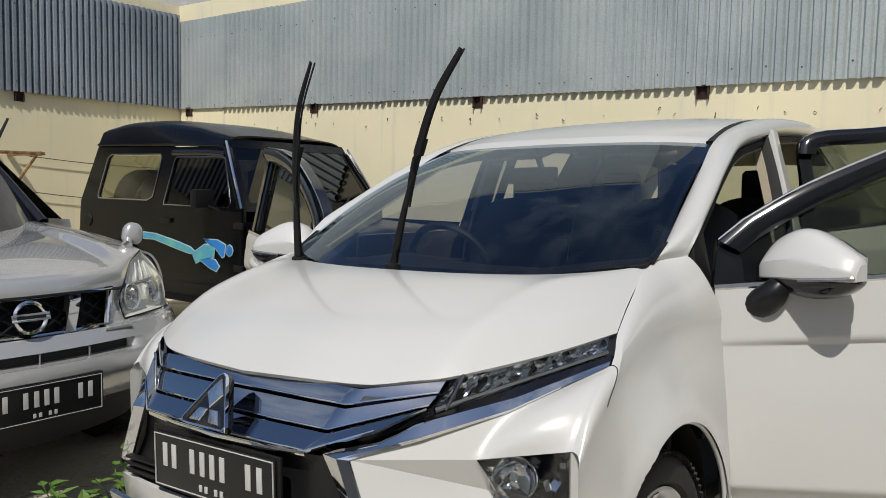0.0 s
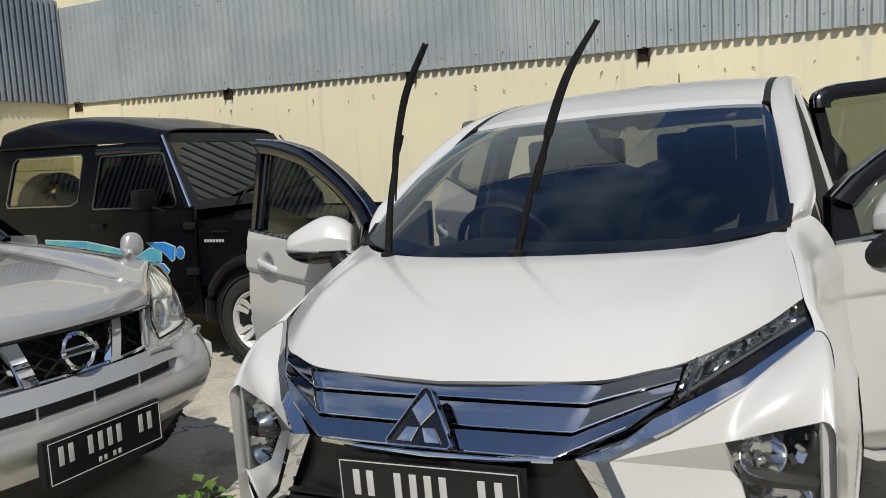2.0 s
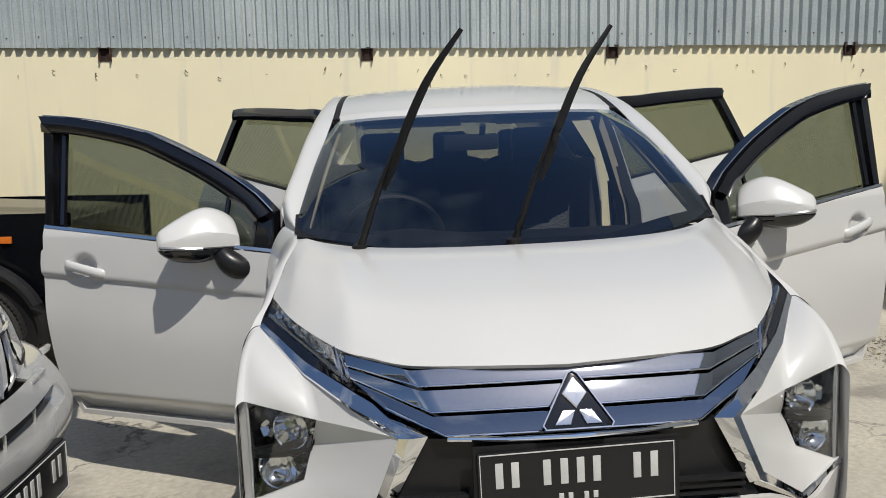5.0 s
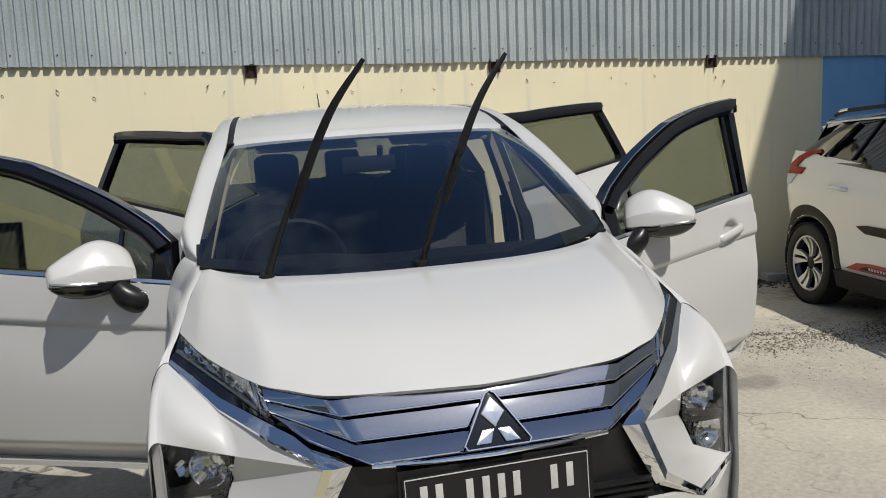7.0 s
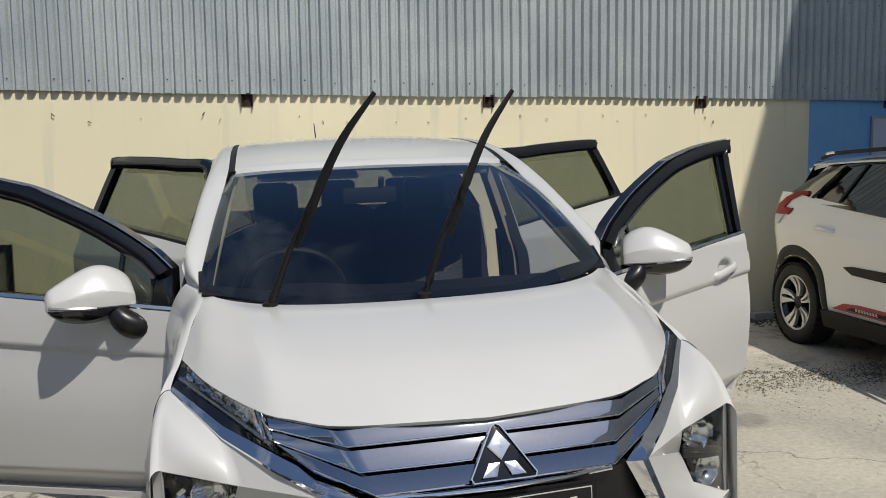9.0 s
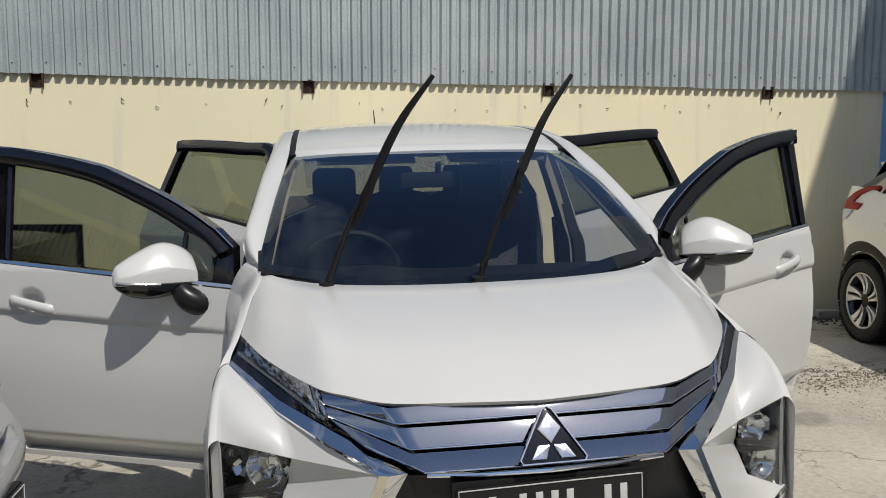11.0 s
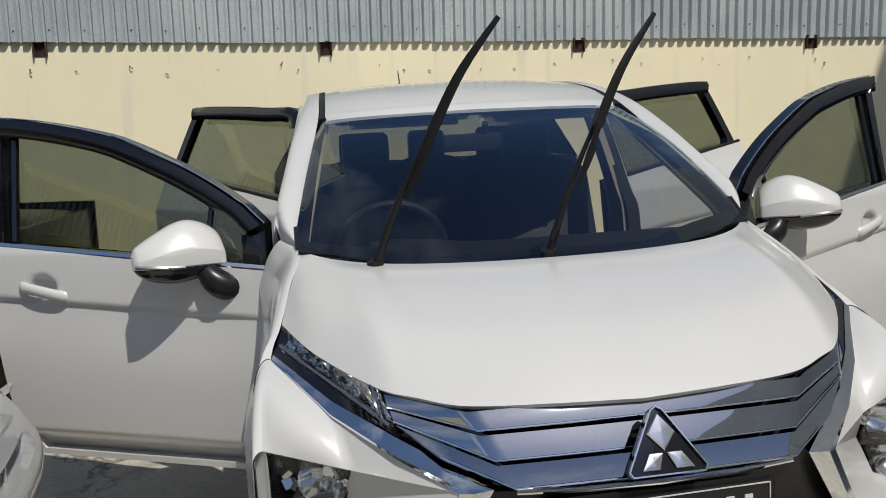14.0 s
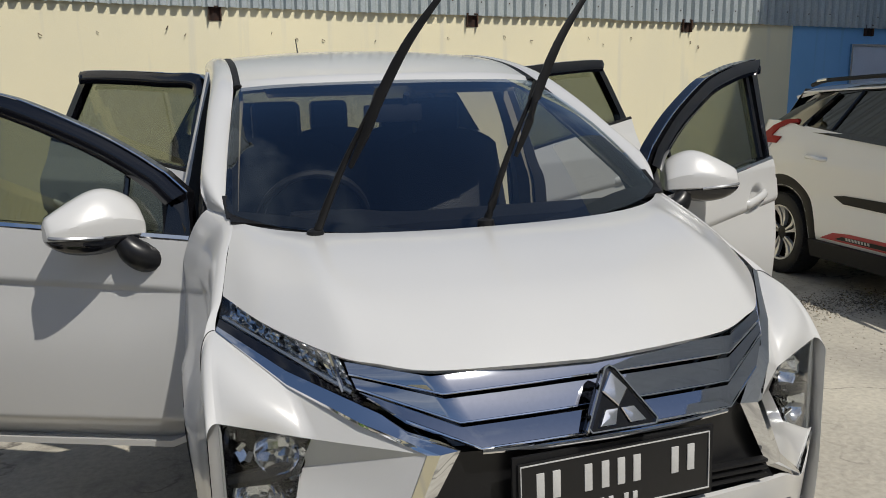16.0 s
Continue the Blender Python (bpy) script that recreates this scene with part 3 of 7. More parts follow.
def grille_bar(spec):
    (t, tw, th), (b, bw, bh), out = spec
    top, low = bar_line(t, tw, th), bar_line(b, bw, bh)
    bm = None
    for k in range(3):
        a, c, d, e = (Vector(p) for p in (top[k], top[k + 1], low[k + 1], low[k]))

        def fn(u, v, a=a, c=c, d=d, e=e):
            p = a.lerp(c, u).lerp(e.lerp(d, u), v)
            p.y -= 0.006 + out * 0.05 * math.sin(math.pi * v)
            if k == 1:
                p.y -= 0.008 * (1 - (2 * u - 1) ** 2)
            return p
        bm = grid(fn, 24 if k == 1 else 8, 8, 0, bm)
    bmesh.ops.remove_doubles(bm, verts=bm.verts, dist=1e-4)
    bmesh.ops.recalc_face_normals(bm, faces=bm.faces)
    thicken(bm, 0.006)
    return bm


for spec in GRILLE:
    bar = part("grille_bar", grille_bar(spec), DARK_CHROME, body, "polished chrome grille bar", smooth=38)
    low = bar_line(*spec[1])
    mid = [(spec[1][2] * k / 8, spec[1][0][0] - 0.008 * (1 - (k / 8) ** 2), spec[1][0][1]) for k in range(-8, 9)]
    part("bright_edge", tube([(x, y - 0.0065, z + 0.002) for x, y, z in [low[0]] + mid + [low[3]]], 0.0022, 6), CHROME, bar, "bright lower edge")
part("grille_backing", grid(lambda u, v: ((u * 2 - 1) * 0.50, 0.145 - 0.10 * v * (1 - abs(2 * u - 1) ** 2) + 0.10 * abs(2 * u - 1) ** 2.0 - 0.02 * v, 0.825 - 0.165 * v), 20, 6, 0.01), GLOSS_BLACK, body)
part("grille_lip", tube([(-0.272, 0.024, 0.676), (-0.14, 0.007, 0.674), (0, 0.003, 0.673), (0.14, 0.007, 0.674), (0.272, 0.024, 0.676)], 0.006, 8), CHROME, body, "thin chrome lip")

# three-diamond badge in a dark bezel with a bright rim
BADGE = [(0, 0.119), (0.012, 0.112), (0.076, 0.004), (0.070, -0.007), (-0.070, -0.007), (-0.076, 0.004), (-0.012, 0.112)]


def on_badge(out):
    return lambda a, b, w: (a, -0.006 + 0.52 * b - (out + w) * 0.86, 0.694 + 0.86 * b + (out + w) * 0.5)


badge = part("badge", prism(BADGE, on_badge(0.0), 0.020, bevel=0.004), GLOSS_BLACK, body, "dark triangular badge bezel")
part("badge_rim", ring(BADGE, inset(BADGE, 0.0028), on_badge(0.014), 0.012), CHROME, badge)


def diamond(points):
    """A faceted lozenge: a short upright rim and four facets rising to a flat-topped middle."""
    put = on_badge(0.019)
    cx, cy = sum(p[0] for p in points) / 4, sum(p[1] for p in points) / 4
    bm = bmesh.new()
    rows = []
    for share, rise in ((1.0, 0.0), (1.0, 0.005), (0.90, 0.0072), (0.10, 0.0085)):
        rows.append([bm.verts.new(put(cx + (p[0] - cx) * share, cy + (p[1] - cy) * share, rise)) for p in points])
    for low, high in zip(rows, rows[1:]):
        for k in range(4):
            bm.faces.new((low[k], low[(k + 1) % 4], high[(k + 1) % 4], high[k]))
    bm.faces.new(rows[0])
    bm.faces.new(rows[-1])
    bmesh.ops.recalc_face_normals(bm, faces=bm.faces[:])
    return bm


for points in ([(0, 0.106), (0.028, 0.069), (0, 0.036), (-0.028, 0.069)],
               [(-0.003, 0.034), (-0.016, 0.002), (-0.052, 0.002), (-0.031, 0.034)],
               [(0.003, 0.034), (0.031, 0.034), (0.052, 0.002), (0.016, 0.002)]):
    part("badge_diamond", diamond(points), BRIGHT, badge, "bright chrome diamond", smooth=8)


# lamps above the blades
def lamp_housing():
    bm = quad(H2, H3, L3, L2, 8, 0.0, 0.0)
    bmesh.ops.translate(bm, vec=(0, 0.03, -0.004), verts=bm.verts)
    thicken(bm, 0.01)
    return bm


def lamp_lens():
    return quad(H2, H3, L3, L2, 10, 0.006, 0.003)


def on_lamp(u, v, out):
    a, b, c, d = (Vector(p) for p in (H2, H3, L3, L2))
    n = (c - a).cross(d - b).normalized()
    n = n if n.y < 0 else -n
    return a.lerp(b, u).lerp(d.lerp(c, u), v) + n * out


def lamp_reflector():
    def fn(u, v):
        w = noise.noise((u * 16, v * 3.5, 5)) * 1.5
        return on_lamp(0.03 + 0.94 * u, 0.06 + 0.72 * v, -0.014 + 0.010 * w)
    return grid(fn, 44, 7, 0.003)


def lamp_rib():
    return tube([on_lamp(0.03 + 0.94 * k / 10, 0.84, -0.002) for k in range(11)], 0.006, 6)


def lamp_bar():
    """Bright bar across the inner end of the lamp."""
    return tube([on_lamp(0.05 + 0.05 * k / 6, 0.02 + 0.95 * k / 6, 0.001) for k in range(7)], 0.005, 6)


both("position_lamp", lamp_housing, PLASTIC, body, "slim dark lamp housing")
lamps = [o for o in MPV.children if o.name.startswith("position_lamp")]
for k, lamp in enumerate(lamps):
    for nm, fn, mt in (("reflector", lamp_reflector, REFLECTOR), ("light_guide", lamp_rib, SATIN), ("divider", lamp_bar, DARK_CHROME), ("lens", lamp_lens, GLASS_CLEAR)):
        bm = fn()
        part(nm, flip(bm) if k else bm, mt, lamp, smooth=0 if nm == "reflector" else 40)


# chrome blade: along the lamp, round the corner, down the cheek and out
def lerp3(a, b, t):
    return tuple(Vector(a).lerp(Vector(b), t))


LM = lerp3(L2, L3, 0.50)
A1, A2, A3 = (0.470, 0.176, 0.742), lerp3(E2, LM, 0.55), lerp3(E3, L3, 0.40)
B1 = (0.476, 0.150, 0.709)


def blade():
    """Two facets that meet in a ridge, along the lamp, round the corner and down the cheek."""
    top = [A3, A2, A1, I1, I2, I3, I4]
    low = [E3, E2, B1, E1, E4, E5, E6]
    push = [(0, 0, 0), (0.002, -0.004, 0.002), (0.002, -0.005, 0.002), (0.002, -0.010, 0.001), (0.002, -0.014, 0), (0.004, -0.012, -0.002), (0, 0, 0)]
    share = [0.85, 0.85, 0.85, 0.62, 0.5, 0.5, 0.5]
    ridge = [tuple(Vector(lerp3(p, q, f)) + Vector(o)) for p, q, o, f in zip(top, low, push, share)]
    bm = None
    for k in range(6):
        bm = quad(top[k], top[k + 1], ridge[k + 1], ridge[k], 4, 0.0, 0, bm)
        quad(ridge[k], ridge[k + 1], low[k + 1], low[k], 4, 0.0, 0, bm)
    bmesh.ops.remove_doubles(bm, verts=bm.verts, dist=1e-4)
    bmesh.ops.recalc_face_normals(bm, faces=bm.faces)
    bmesh.ops.translate(bm, vec=(0, -0.004, 0), verts=bm.verts)
    thicken(bm, 0.012)
    return bm


def blade_shadow_strip():
    bm = quad(L2, LM, A2, A1, 6, 0.0)
    quad(LM, L3, A3, A2, 6, 0.0, 0, bm)
    bmesh.ops.remove_doubles(bm, verts=bm.verts, dist=1e-4)
    bmesh.ops.recalc_face_normals(bm, faces=bm.faces)
    return thicken(bm, 0.01)


both("lamp_strip", blade_shadow_strip, GLOSS_BLACK, body, "gloss black strip under the lamp")
both("chrome_blade", blade, CHROME, body, "chrome blade framing the nose", smooth=14)


def cheek():
    """White bumper skin round the lamp pod."""
    bm = quad(E1, F5, F4, E4, 6, 0.004)
    quad(E4, F4, F3, E5, 6, 0.006, 0, bm)
    quad(E1, F1, F5, E1, 4, 0, 0, bm)
    quad(E5, F3, E6, E5, 3, 0, 0, bm)
    quad(F2, (0.766, 0.326, 0.695), (0.767, 0.326, 0.43), F3, 3, 0, 0, bm)
    bmesh.ops.remove_doubles(bm, verts=bm.verts, dist=2e-4)
    bmesh.ops.recalc_face_normals(bm, faces=bm.faces)
    thicken(bm, 0.006)
    return bm


both("bumper_cheek", cheek, PAINT_WHITE, body, smooth=36)


# lamp pod in the bumper corner
def pod_point(u, v, out):
    a, b, c, d = (Vector(p) for p in (F1, F2, F3, F4))
    n = (c - a).cross(d - b).normalized()
    n = n if n.y < 0 else -n
    p = a.lerp(b, u).lerp(d.lerp(c, u), v)
    if u < 0.5:
        p = p.lerp(Vector(F1).lerp(Vector(F5), v * 2) if v < 0.5 else Vector(F5).lerp(Vector(F4), v * 2 - 1), (1 - 2 * u) * 0.8)
    return p + n * out


def pod_back():
    return grid(lambda u, v: pod_point(u, v, -0.004 - 0.075 * (16 * u * (1 - u) * v * (1 - v)) ** 0.35), 12, 12, 0.004)


def pod_lens():
    return grid(lambda u, v: pod_point(u, v, 0.004 + 0.012 * 16 * u * (1 - u) * v * (1 - v)), 10, 10, 0.003)


def lamp_bowl(u, v, r, depth):
    c = pod_point(u, v, -0.010)
    bm = lathe([(0.0, r), (-0.003, r * 1.06), (0.010, r * 0.94), (depth * 0.6, r * 0.7), (depth, r * 0.3), (depth, 0.0)], 20, "y")
    bmesh.ops.transform(bm, matrix=pose(*c, 0, 0, 22), verts=bm.verts)
    return bm


def pod_shelf():
    bm = tube([pod_point(0.06, 0.50, -0.012), pod_point(0.5, 0.52, -0.02), pod_point(0.95, 0.54, -0.012)], [0.014, 0.02, 0.014], 6)
    return bm


def pod_facets():
    """Cut-glass looking steps round the bowls."""
    rng = random.Random(8)
    bm = None
    for k in range(28):
        u, v = rng.uniform(0.10, 0.92), rng.uniform(0.10, 0.90)
        bm = box((rng.uniform(0.012, 0.032), 0.008, rng.uniform(0.010, 0.026)), pod_point(u, v, -0.030), 0.0, bm, Euler((rng.uniform(-0.8, 0.8), rng.uniform(-0.7, 0.7), rng.uniform(-0.3, 0.9))).to_matrix().to_4x4())
    return bm


both("headlamp", pod_back, GLOSS_BLACK, body, "headlamp pod set into the bumper corner")
for k, pod in enumerate([o for o in MPV.children if o.name.startswith("headlamp")]):
    for nm, fn, mt in (("reflector_bowl", lambda: lamp_bowl(0.42, 0.25, 0.045, 0.05), REFLECTOR), ("reflector_bowl", lambda: lamp_bowl(0.55, 0.74, 0.050, 0.04), REFLECTOR),
                       ("divider", pod_shelf, PLASTIC), ("facet", pod_facets, REFLECTOR), ("lens", pod_lens, GLASS_CLEAR)):
        bm = fn()
        part(nm, flip(bm) if k else bm, mt, pod)


# middle of the bumper: black air intake, plate and lower lip
part("air_intake", grid(lambda u, v: ((u * 2 - 1) * (0.325 + 0.10 * v), 0.035 + 0.035 * abs(2 * u - 1) ** 2 + 0.02 * math.sin(math.pi * v), 0.675 - 0.20 * v), 20, 10, 0.02), MIRROR_BLACK, body, "satin black air intake behind the plate")
for k in range(3):
    for s in (-1, 1):
        part("intake_slat", box((0.15, 0.02, 0.007), (s * 0.305, 0.028, 0.515 + 0.016 * k), 0.002), PLASTIC, body)


def low_point(u, v):
    x = u * 2 - 1
    a = abs(x)
    y = along([(0.004,), (0.004,), (0.012,), (0.062,), (0.176,), (0.322,)], a)[0]
    top = along([(0.498,), (0.497,), (0.497,), (0.476,), (0.404,), (0.436,)], a)[0]
    return (x * 0.778, y + 0.035 * v ** 2 + 0.01 * math.sin(math.pi * v), top - 0.25 * v)


part("lower_bumper", grid(low_point, 40, 10, 0.012), PAINT_WHITE, body, smooth=60)
part("skid_lip", grid(lambda u, v: ((u * 2 - 1) * 0.45, -0.004 + 0.03 * (2 * u - 1) ** 2 + 0.02 * v, 0.445 - 0.07 * v), 20, 4, 0.012), SATIN, body)


def number_plate(owner, m, w=0.426, h=0.132):
    """Black plate with raised rim; its characters are plain bars."""
    p = part("number_plate", box((w, 0.004, h), (0, 0, 0), 0.0015), PLATE_BLACK, owner, "black registration plate with white characters", m=m)
    part("rim", ring([(-w / 2 + 0.004, -h / 2 + 0.004), (w / 2 - 0.004, -h / 2 + 0.004), (w / 2 - 0.004, h / 2 - 0.004), (-w / 2 + 0.004, h / 2 - 0.004)],
                     [(-w / 2 + 0.0058, -h / 2 + 0.0058), (w / 2 - 0.0058, -h / 2 + 0.0058), (w / 2 - 0.0058, h / 2 - 0.0058), (-w / 2 + 0.0058, h / 2 - 0.0058)],
                     lambda a, b, t: (a, -0.002 - t, b), 0.0025), PLATE_WHITE, p)
    for x in (-0.168, -0.134, -0.066, -0.029, 0.006, 0.041, 0.128, 0.165):
        part("character_bar", box((0.0165, 0.003, 0.056), (x * w / 0.426, -0.0028, 0.014), 0.001), PLATE_WHITE, p)
    for x in (-0.037, -0.017, 0.017, 0.037):
        part("date_bar", box((0.010, 0.003, 0.015), (x, -0.0028, -0.043), 0.0006), PLATE_WHITE, p)
    return p


number_plate(MPV, pose(0, -0.006, 0.588, 0, -0.9, 0))
part("plate_holder", box((0.446, 0.008, 0.150), (0, 0.002, 0.588), 0.003), PLASTIC, body)

# windscreen, pillars and roof
WS_LOW = [(0, 0.675, 0.991), (0.30, 0.703, 0.994), (0.50, 0.780, 1.008), (0.62, 0.878, 1.031), (0.672, 0.945, 1.05)]
WS_TOP = [(0, 1.555, 1.404), (0.27, 1.565, 1.402), (0.44, 1.595, 1.397), (0.54, 1.635, 1.391), (0.578, 1.665, 1.386)]


def screen_point(u, v):
    a = abs(u)
    p = along(WS_LOW, a) * (1 - v) + along(WS_TOP, a) * v
    p[1] -= 0.030 * math.sin(math.pi * v) * (1 - 0.3 * a)
    p[2] += 0.030 * math.sin(math.pi * v) * (1 - 0.3 * a)
    return (math.copysign(p[0], u), p[1], p[2])


screen = part("windscreen", grid(lambda u, v: screen_point(u * 2 - 1, v), 32, 16), GLASS_WS, body, "tinted windscreen reflecting the sky", smooth=80)
screen.visible_shadow = False
# dark lining of the pillars behind the glass, and the black ceramic border of the glass
both("pillar_lining", lambda: grid(lambda u, v: Vector(screen_point(1 - 0.035 - (0.105 + 0.03 * (1 - u)) * v, u)) + Vector((0, 0.012 + 0.05 * v, -0.012 - 0.015 * v)), 16, 4, 0.006), TRIM, body, "dark pillar lining", smooth=60)
both("glass_border", lambda: grid(lambda u, v: Vector(screen_point(1 - (0.055 + 0.05 * (1 - u) ** 2) * v, u)) + Vector((0, 0.004, -0.004)), 16, 3), GLOSS_BLACK, screen, smooth=80)
part("cowl", grid(lambda u, v: ((u * 2 - 1) * 0.66, along(WS_LOW, abs(2 * u - 1))[1] - 0.07 + 0.09 * v, along(WS_LOW, abs(2 * u - 1))[2] - 0.022 + 0.018 * v), 24, 3, 0.008), PLASTIC, body)


RAIL_IN = [(0.655, 0.905, 1.027), (0.668, 0.955, 1.056), (0.640, 1.19, 1.172), (0.610, 1.43, 1.288), (0.580, 1.665, 1.398), (0.572, 1.95, 1.474), (0.566, 2.35, 1.524), (0.558, 2.9, 1.550), (0.545, 3.5, 1.546), (0.515, 4.05, 1.50), (0.495, 4.28, 1.445)]
RAIL_OUT = [(0.712, 1.035, 1.045), (0.725, 1.085, 1.115), (0.702, 1.30, 1.222), (0.678, 1.50, 1.318), (0.655, 1.72, 1.398), (0.646, 1.98, 1.445), (0.640, 2.35, 1.492), (0.634, 2.9, 1.518), (0.615, 3.45, 1.512), (0.58, 4.05, 1.468), (0.545, 4.30, 1.41)]


def roof_point(u, v):
    """Across the roof from gutter to gutter; the front edge follows the screen."""
    x = u * 2 - 1
    e = along(RAIL_IN[4:], v)
    mid_y, mid_z = along([(1.548, 1.414), (1.88, 1.494), (2.33, 1.549), (2.9, 1.580), (3.5, 1.577), (4.08, 1.53), (4.36, 1.46)], v)
    k = 1 - abs(x) ** (3.4 - min(1, 4 * v))
    if v == 0:
        e, mid_z = e - np.array((0, 0.006, 0.022)), mid_z - 0.022
    return (x * (e[0] - 0.026), e[1] - 0.004 + (mid_y - e[1]) * (1 - x ** 4), e[2] + 0.002 + (mid_z - e[2] - 0.002) * k)


part("roof", grid(lambda u, v: roof_point(u, v), 48, 60), PAINT_WHITE, body, smooth=75)


def roof_strip():
    """A flat dark strip in the seam between roof and rail."""
    def fn(u, v):
        e = along(RAIL_IN[4:], u)
        return (e[0] - 0.030 + 0.028 * v, e[1], e[2] - 0.001 + 0.004 * math.sin(math.pi * v))
    return grid(fn, 40, 4, 0.01)


both("roof_moulding", roof_strip, PLASTIC, body, "dark rubber roof gutter moulding")


def pillar_and_rail():
    """A-pillar and cant rail in one pressing, rounded over and turned down into the door opening."""
    def fn(u, v):
        a, b = along(RAIL_IN, u), along(RAIL_OUT, u)
        w = min(1, u * 8)
        if v < 0.667:
            k = v * 1.5
            p = a + (b - a) * k
            p = p * w + along(FENDER_TOP, 0.8 + 0.2 * k) * (1 - w)
            p[2] += 0.016 * math.sin(math.pi * k) ** 0.8 * w
            p[0] += 0.008 * math.sin(math.pi * k) * w
            return tuple(p)
        k = v * 3 - 2
        return (b[0] + 0.004 * math.sin(math.pi * min(1, k * 1.6)) - 0.034 * k ** 2, b[1] + 0.006 * k, b[2] - 0.046 * k * min(1, w + 0.2))
    return grid(fn, 96, 18)


def bumper_shoulder():
    """The bumper skin between the blade, the lamp pod and the wing."""
    bm = grid(lambda u, v: tuple(np.array(lerp3(E2, F1, v)) * (1 - u) + fender_top(0.2 * (1 - v)) * u + np.array((0.008, -0.020, 0.006)) * (16 * u * (1 - u) * v * (1 - v))), 12, 12)
    return quad(E1, E2, F1, E1, 12, 0, 0, bm)


def wing_and_pillar():
    bm = fender()
    merge(bm, bumper_shoulder())
    merge(bm, pillar_and_rail())
    bmesh.ops.remove_doubles(bm, verts=bm.verts, dist=0.0015)
    return bm


both("fender", wing_and_pillar, PAINT_WHITE, body, smooth=80)
both("panel_gap", lambda: tube([tuple(Vector(fender_point(0.2 + 0.02 * k / 18, 1.0 - 0.38 * k / 18)) + Vector((0.0008, -0.0008, 0.0006))) for k in range(19)], 0.0011, 5), PLASTIC, body, "dark seam between wing and bumper")


def opening_seal():
    """Dark rubber round the front of the door opening."""
    line = []
    for k in range(60):
        b = along(RAIL_OUT, 0.06 + 0.70 * k / 59)
        line.append((b[0] - 0.024, b[1] + 0.016, b[2] - 0.050))
    return tube(line, 0.014, 6)


both("door_seal", opening_seal, RUBBER, body)
both("pillar_lining", lambda: grid(lambda u, v: tuple(along(RAIL_IN[1:], 0.9 * u) * (1 - v) + along(RAIL_OUT[1:], 0.9 * u) * v - np.array((0.03 - 0.012 * v, -0.02, 0.045 + 0.02 * v))), 50, 3, 0.006), BEIGE, body, "beige pillar lining", smooth=60)
both("pillar_cover", lambda: quad((0.642, 0.900, 1.030), (0.658, 1.00, 1.085), (0.672, 0.995, 1.085), (0.668, 0.905, 1.034), 4, 0.004, 0.004), PLASTIC, body, "black pillar foot cover")
both("pillar_trim", lambda: prism([(1.045, 0.93), (1.14, 0.93), (1.17, 1.14), (1.30, 1.195), (1.28, 1.208), (1.10, 1.118), (1.052, 1.05)], lambda a, b, w: (0.740 - 0.26 * (b - 1.0) - w, a, b), 0.03), PLASTIC, body, "black trim at the pillar foot")


# body side behind the door openings: sill, middle pillar, rear quarter, tail
def pillar_loft(rows):
    """A post of box section: rows of (x, y, z, half width along y, depth in x)."""
    rows = spline(rows, 18)
    own = bmesh.new()
    rings = [[own.verts.new(p) for p in ((x, y - w, z), (x + 0.006, y - w * 0.8, z), (x + 0.006, y + w * 0.8, z), (x, y + w, z), (x - d, y + w, z), (x - d, y - w, z))] for x, y, z, w, d in rows]
    for a, b in zip(rings, rings[1:]):
        for k in range(6):
            own.faces.new((a[k], a[(k + 1) % 6], b[(k + 1) % 6], b[k]))
    own.faces.new(rings[0][::-1])
    own.faces.new(rings[-1])
    return own


def b_pillar():
    return pillar_loft([(0.80, 2.10, 0.30, 0.085, 0.05), (0.80, 2.10, 0.9, 0.07, 0.05), (0.765, 2.11, 1.05, 0.052, 0.045), (0.70, 2.14, 1.28, 0.040, 0.04), (0.648, 2.17, 1.465, 0.036, 0.04)])


def b_pillar_seal():
    return pillar_loft([(0.782, 2.012, 0.40, 0.016, 0.05), (0.782, 2.02, 0.9, 0.016, 0.05), (0.745, 2.04, 1.05, 0.016, 0.045), (0.685, 2.085, 1.28, 0.016, 0.04), (0.630, 2.12, 1.45, 0.016, 0.04)])


def b_pillar_lining():
    return pillar_loft([(0.745, 2.09, 0.40, 0.08, 0.03), (0.745, 2.09, 0.9, 0.07, 0.03), (0.715, 2.09, 1.05, 0.062, 0.03), (0.655, 2.12, 1.28, 0.055, 0.03), (0.603, 2.15, 1.45, 0.05, 0.03)])


def quarter(u, v):
    y = 2.98 + 1.36 * u
    z = 0.30 + 0.85 * v
    x = 0.862 - 0.10 * u ** 3 - 0.03 * max(0, v - 0.75) * 4 + 0.015 * math.exp(-(((math.hypot(y - WHEEL_B, z - WHEEL_Z) - ARCH) / 0.07) ** 2))
    return (x, y, z)


def quarter_bm():
    bm = cut_arch(grid(quarter, 40, 30), WHEEL_B, WHEEL_Z, ARCH)
    thicken(bm, 0.01)
    return bm


both("middle_pillar", b_pillar, PAINT_WHITE, body, smooth=30)
both("pillar_seal", b_pillar_seal, RUBBER, body)
both("middle_pillar_lining", b_pillar_lining, BEIGE, body, "beige pillar lining")
both("sill", lambda: box((0.14, 1.75, 0.16), (0.76, 2.18, 0.27), 0.03), PAINT_WHITE, body)
both("rear_quarter", quarter_bm, PAINT_WHITE, body, smooth=55)
both("rear_pillar", lambda: quad((0.842, 3.50, 1.14), (0.58, 3.35, 1.545), (0.55, 4.2, 1.44), (0.76, 4.34, 1.14), 6, 0.012, 0.02), PAINT_WHITE, body)
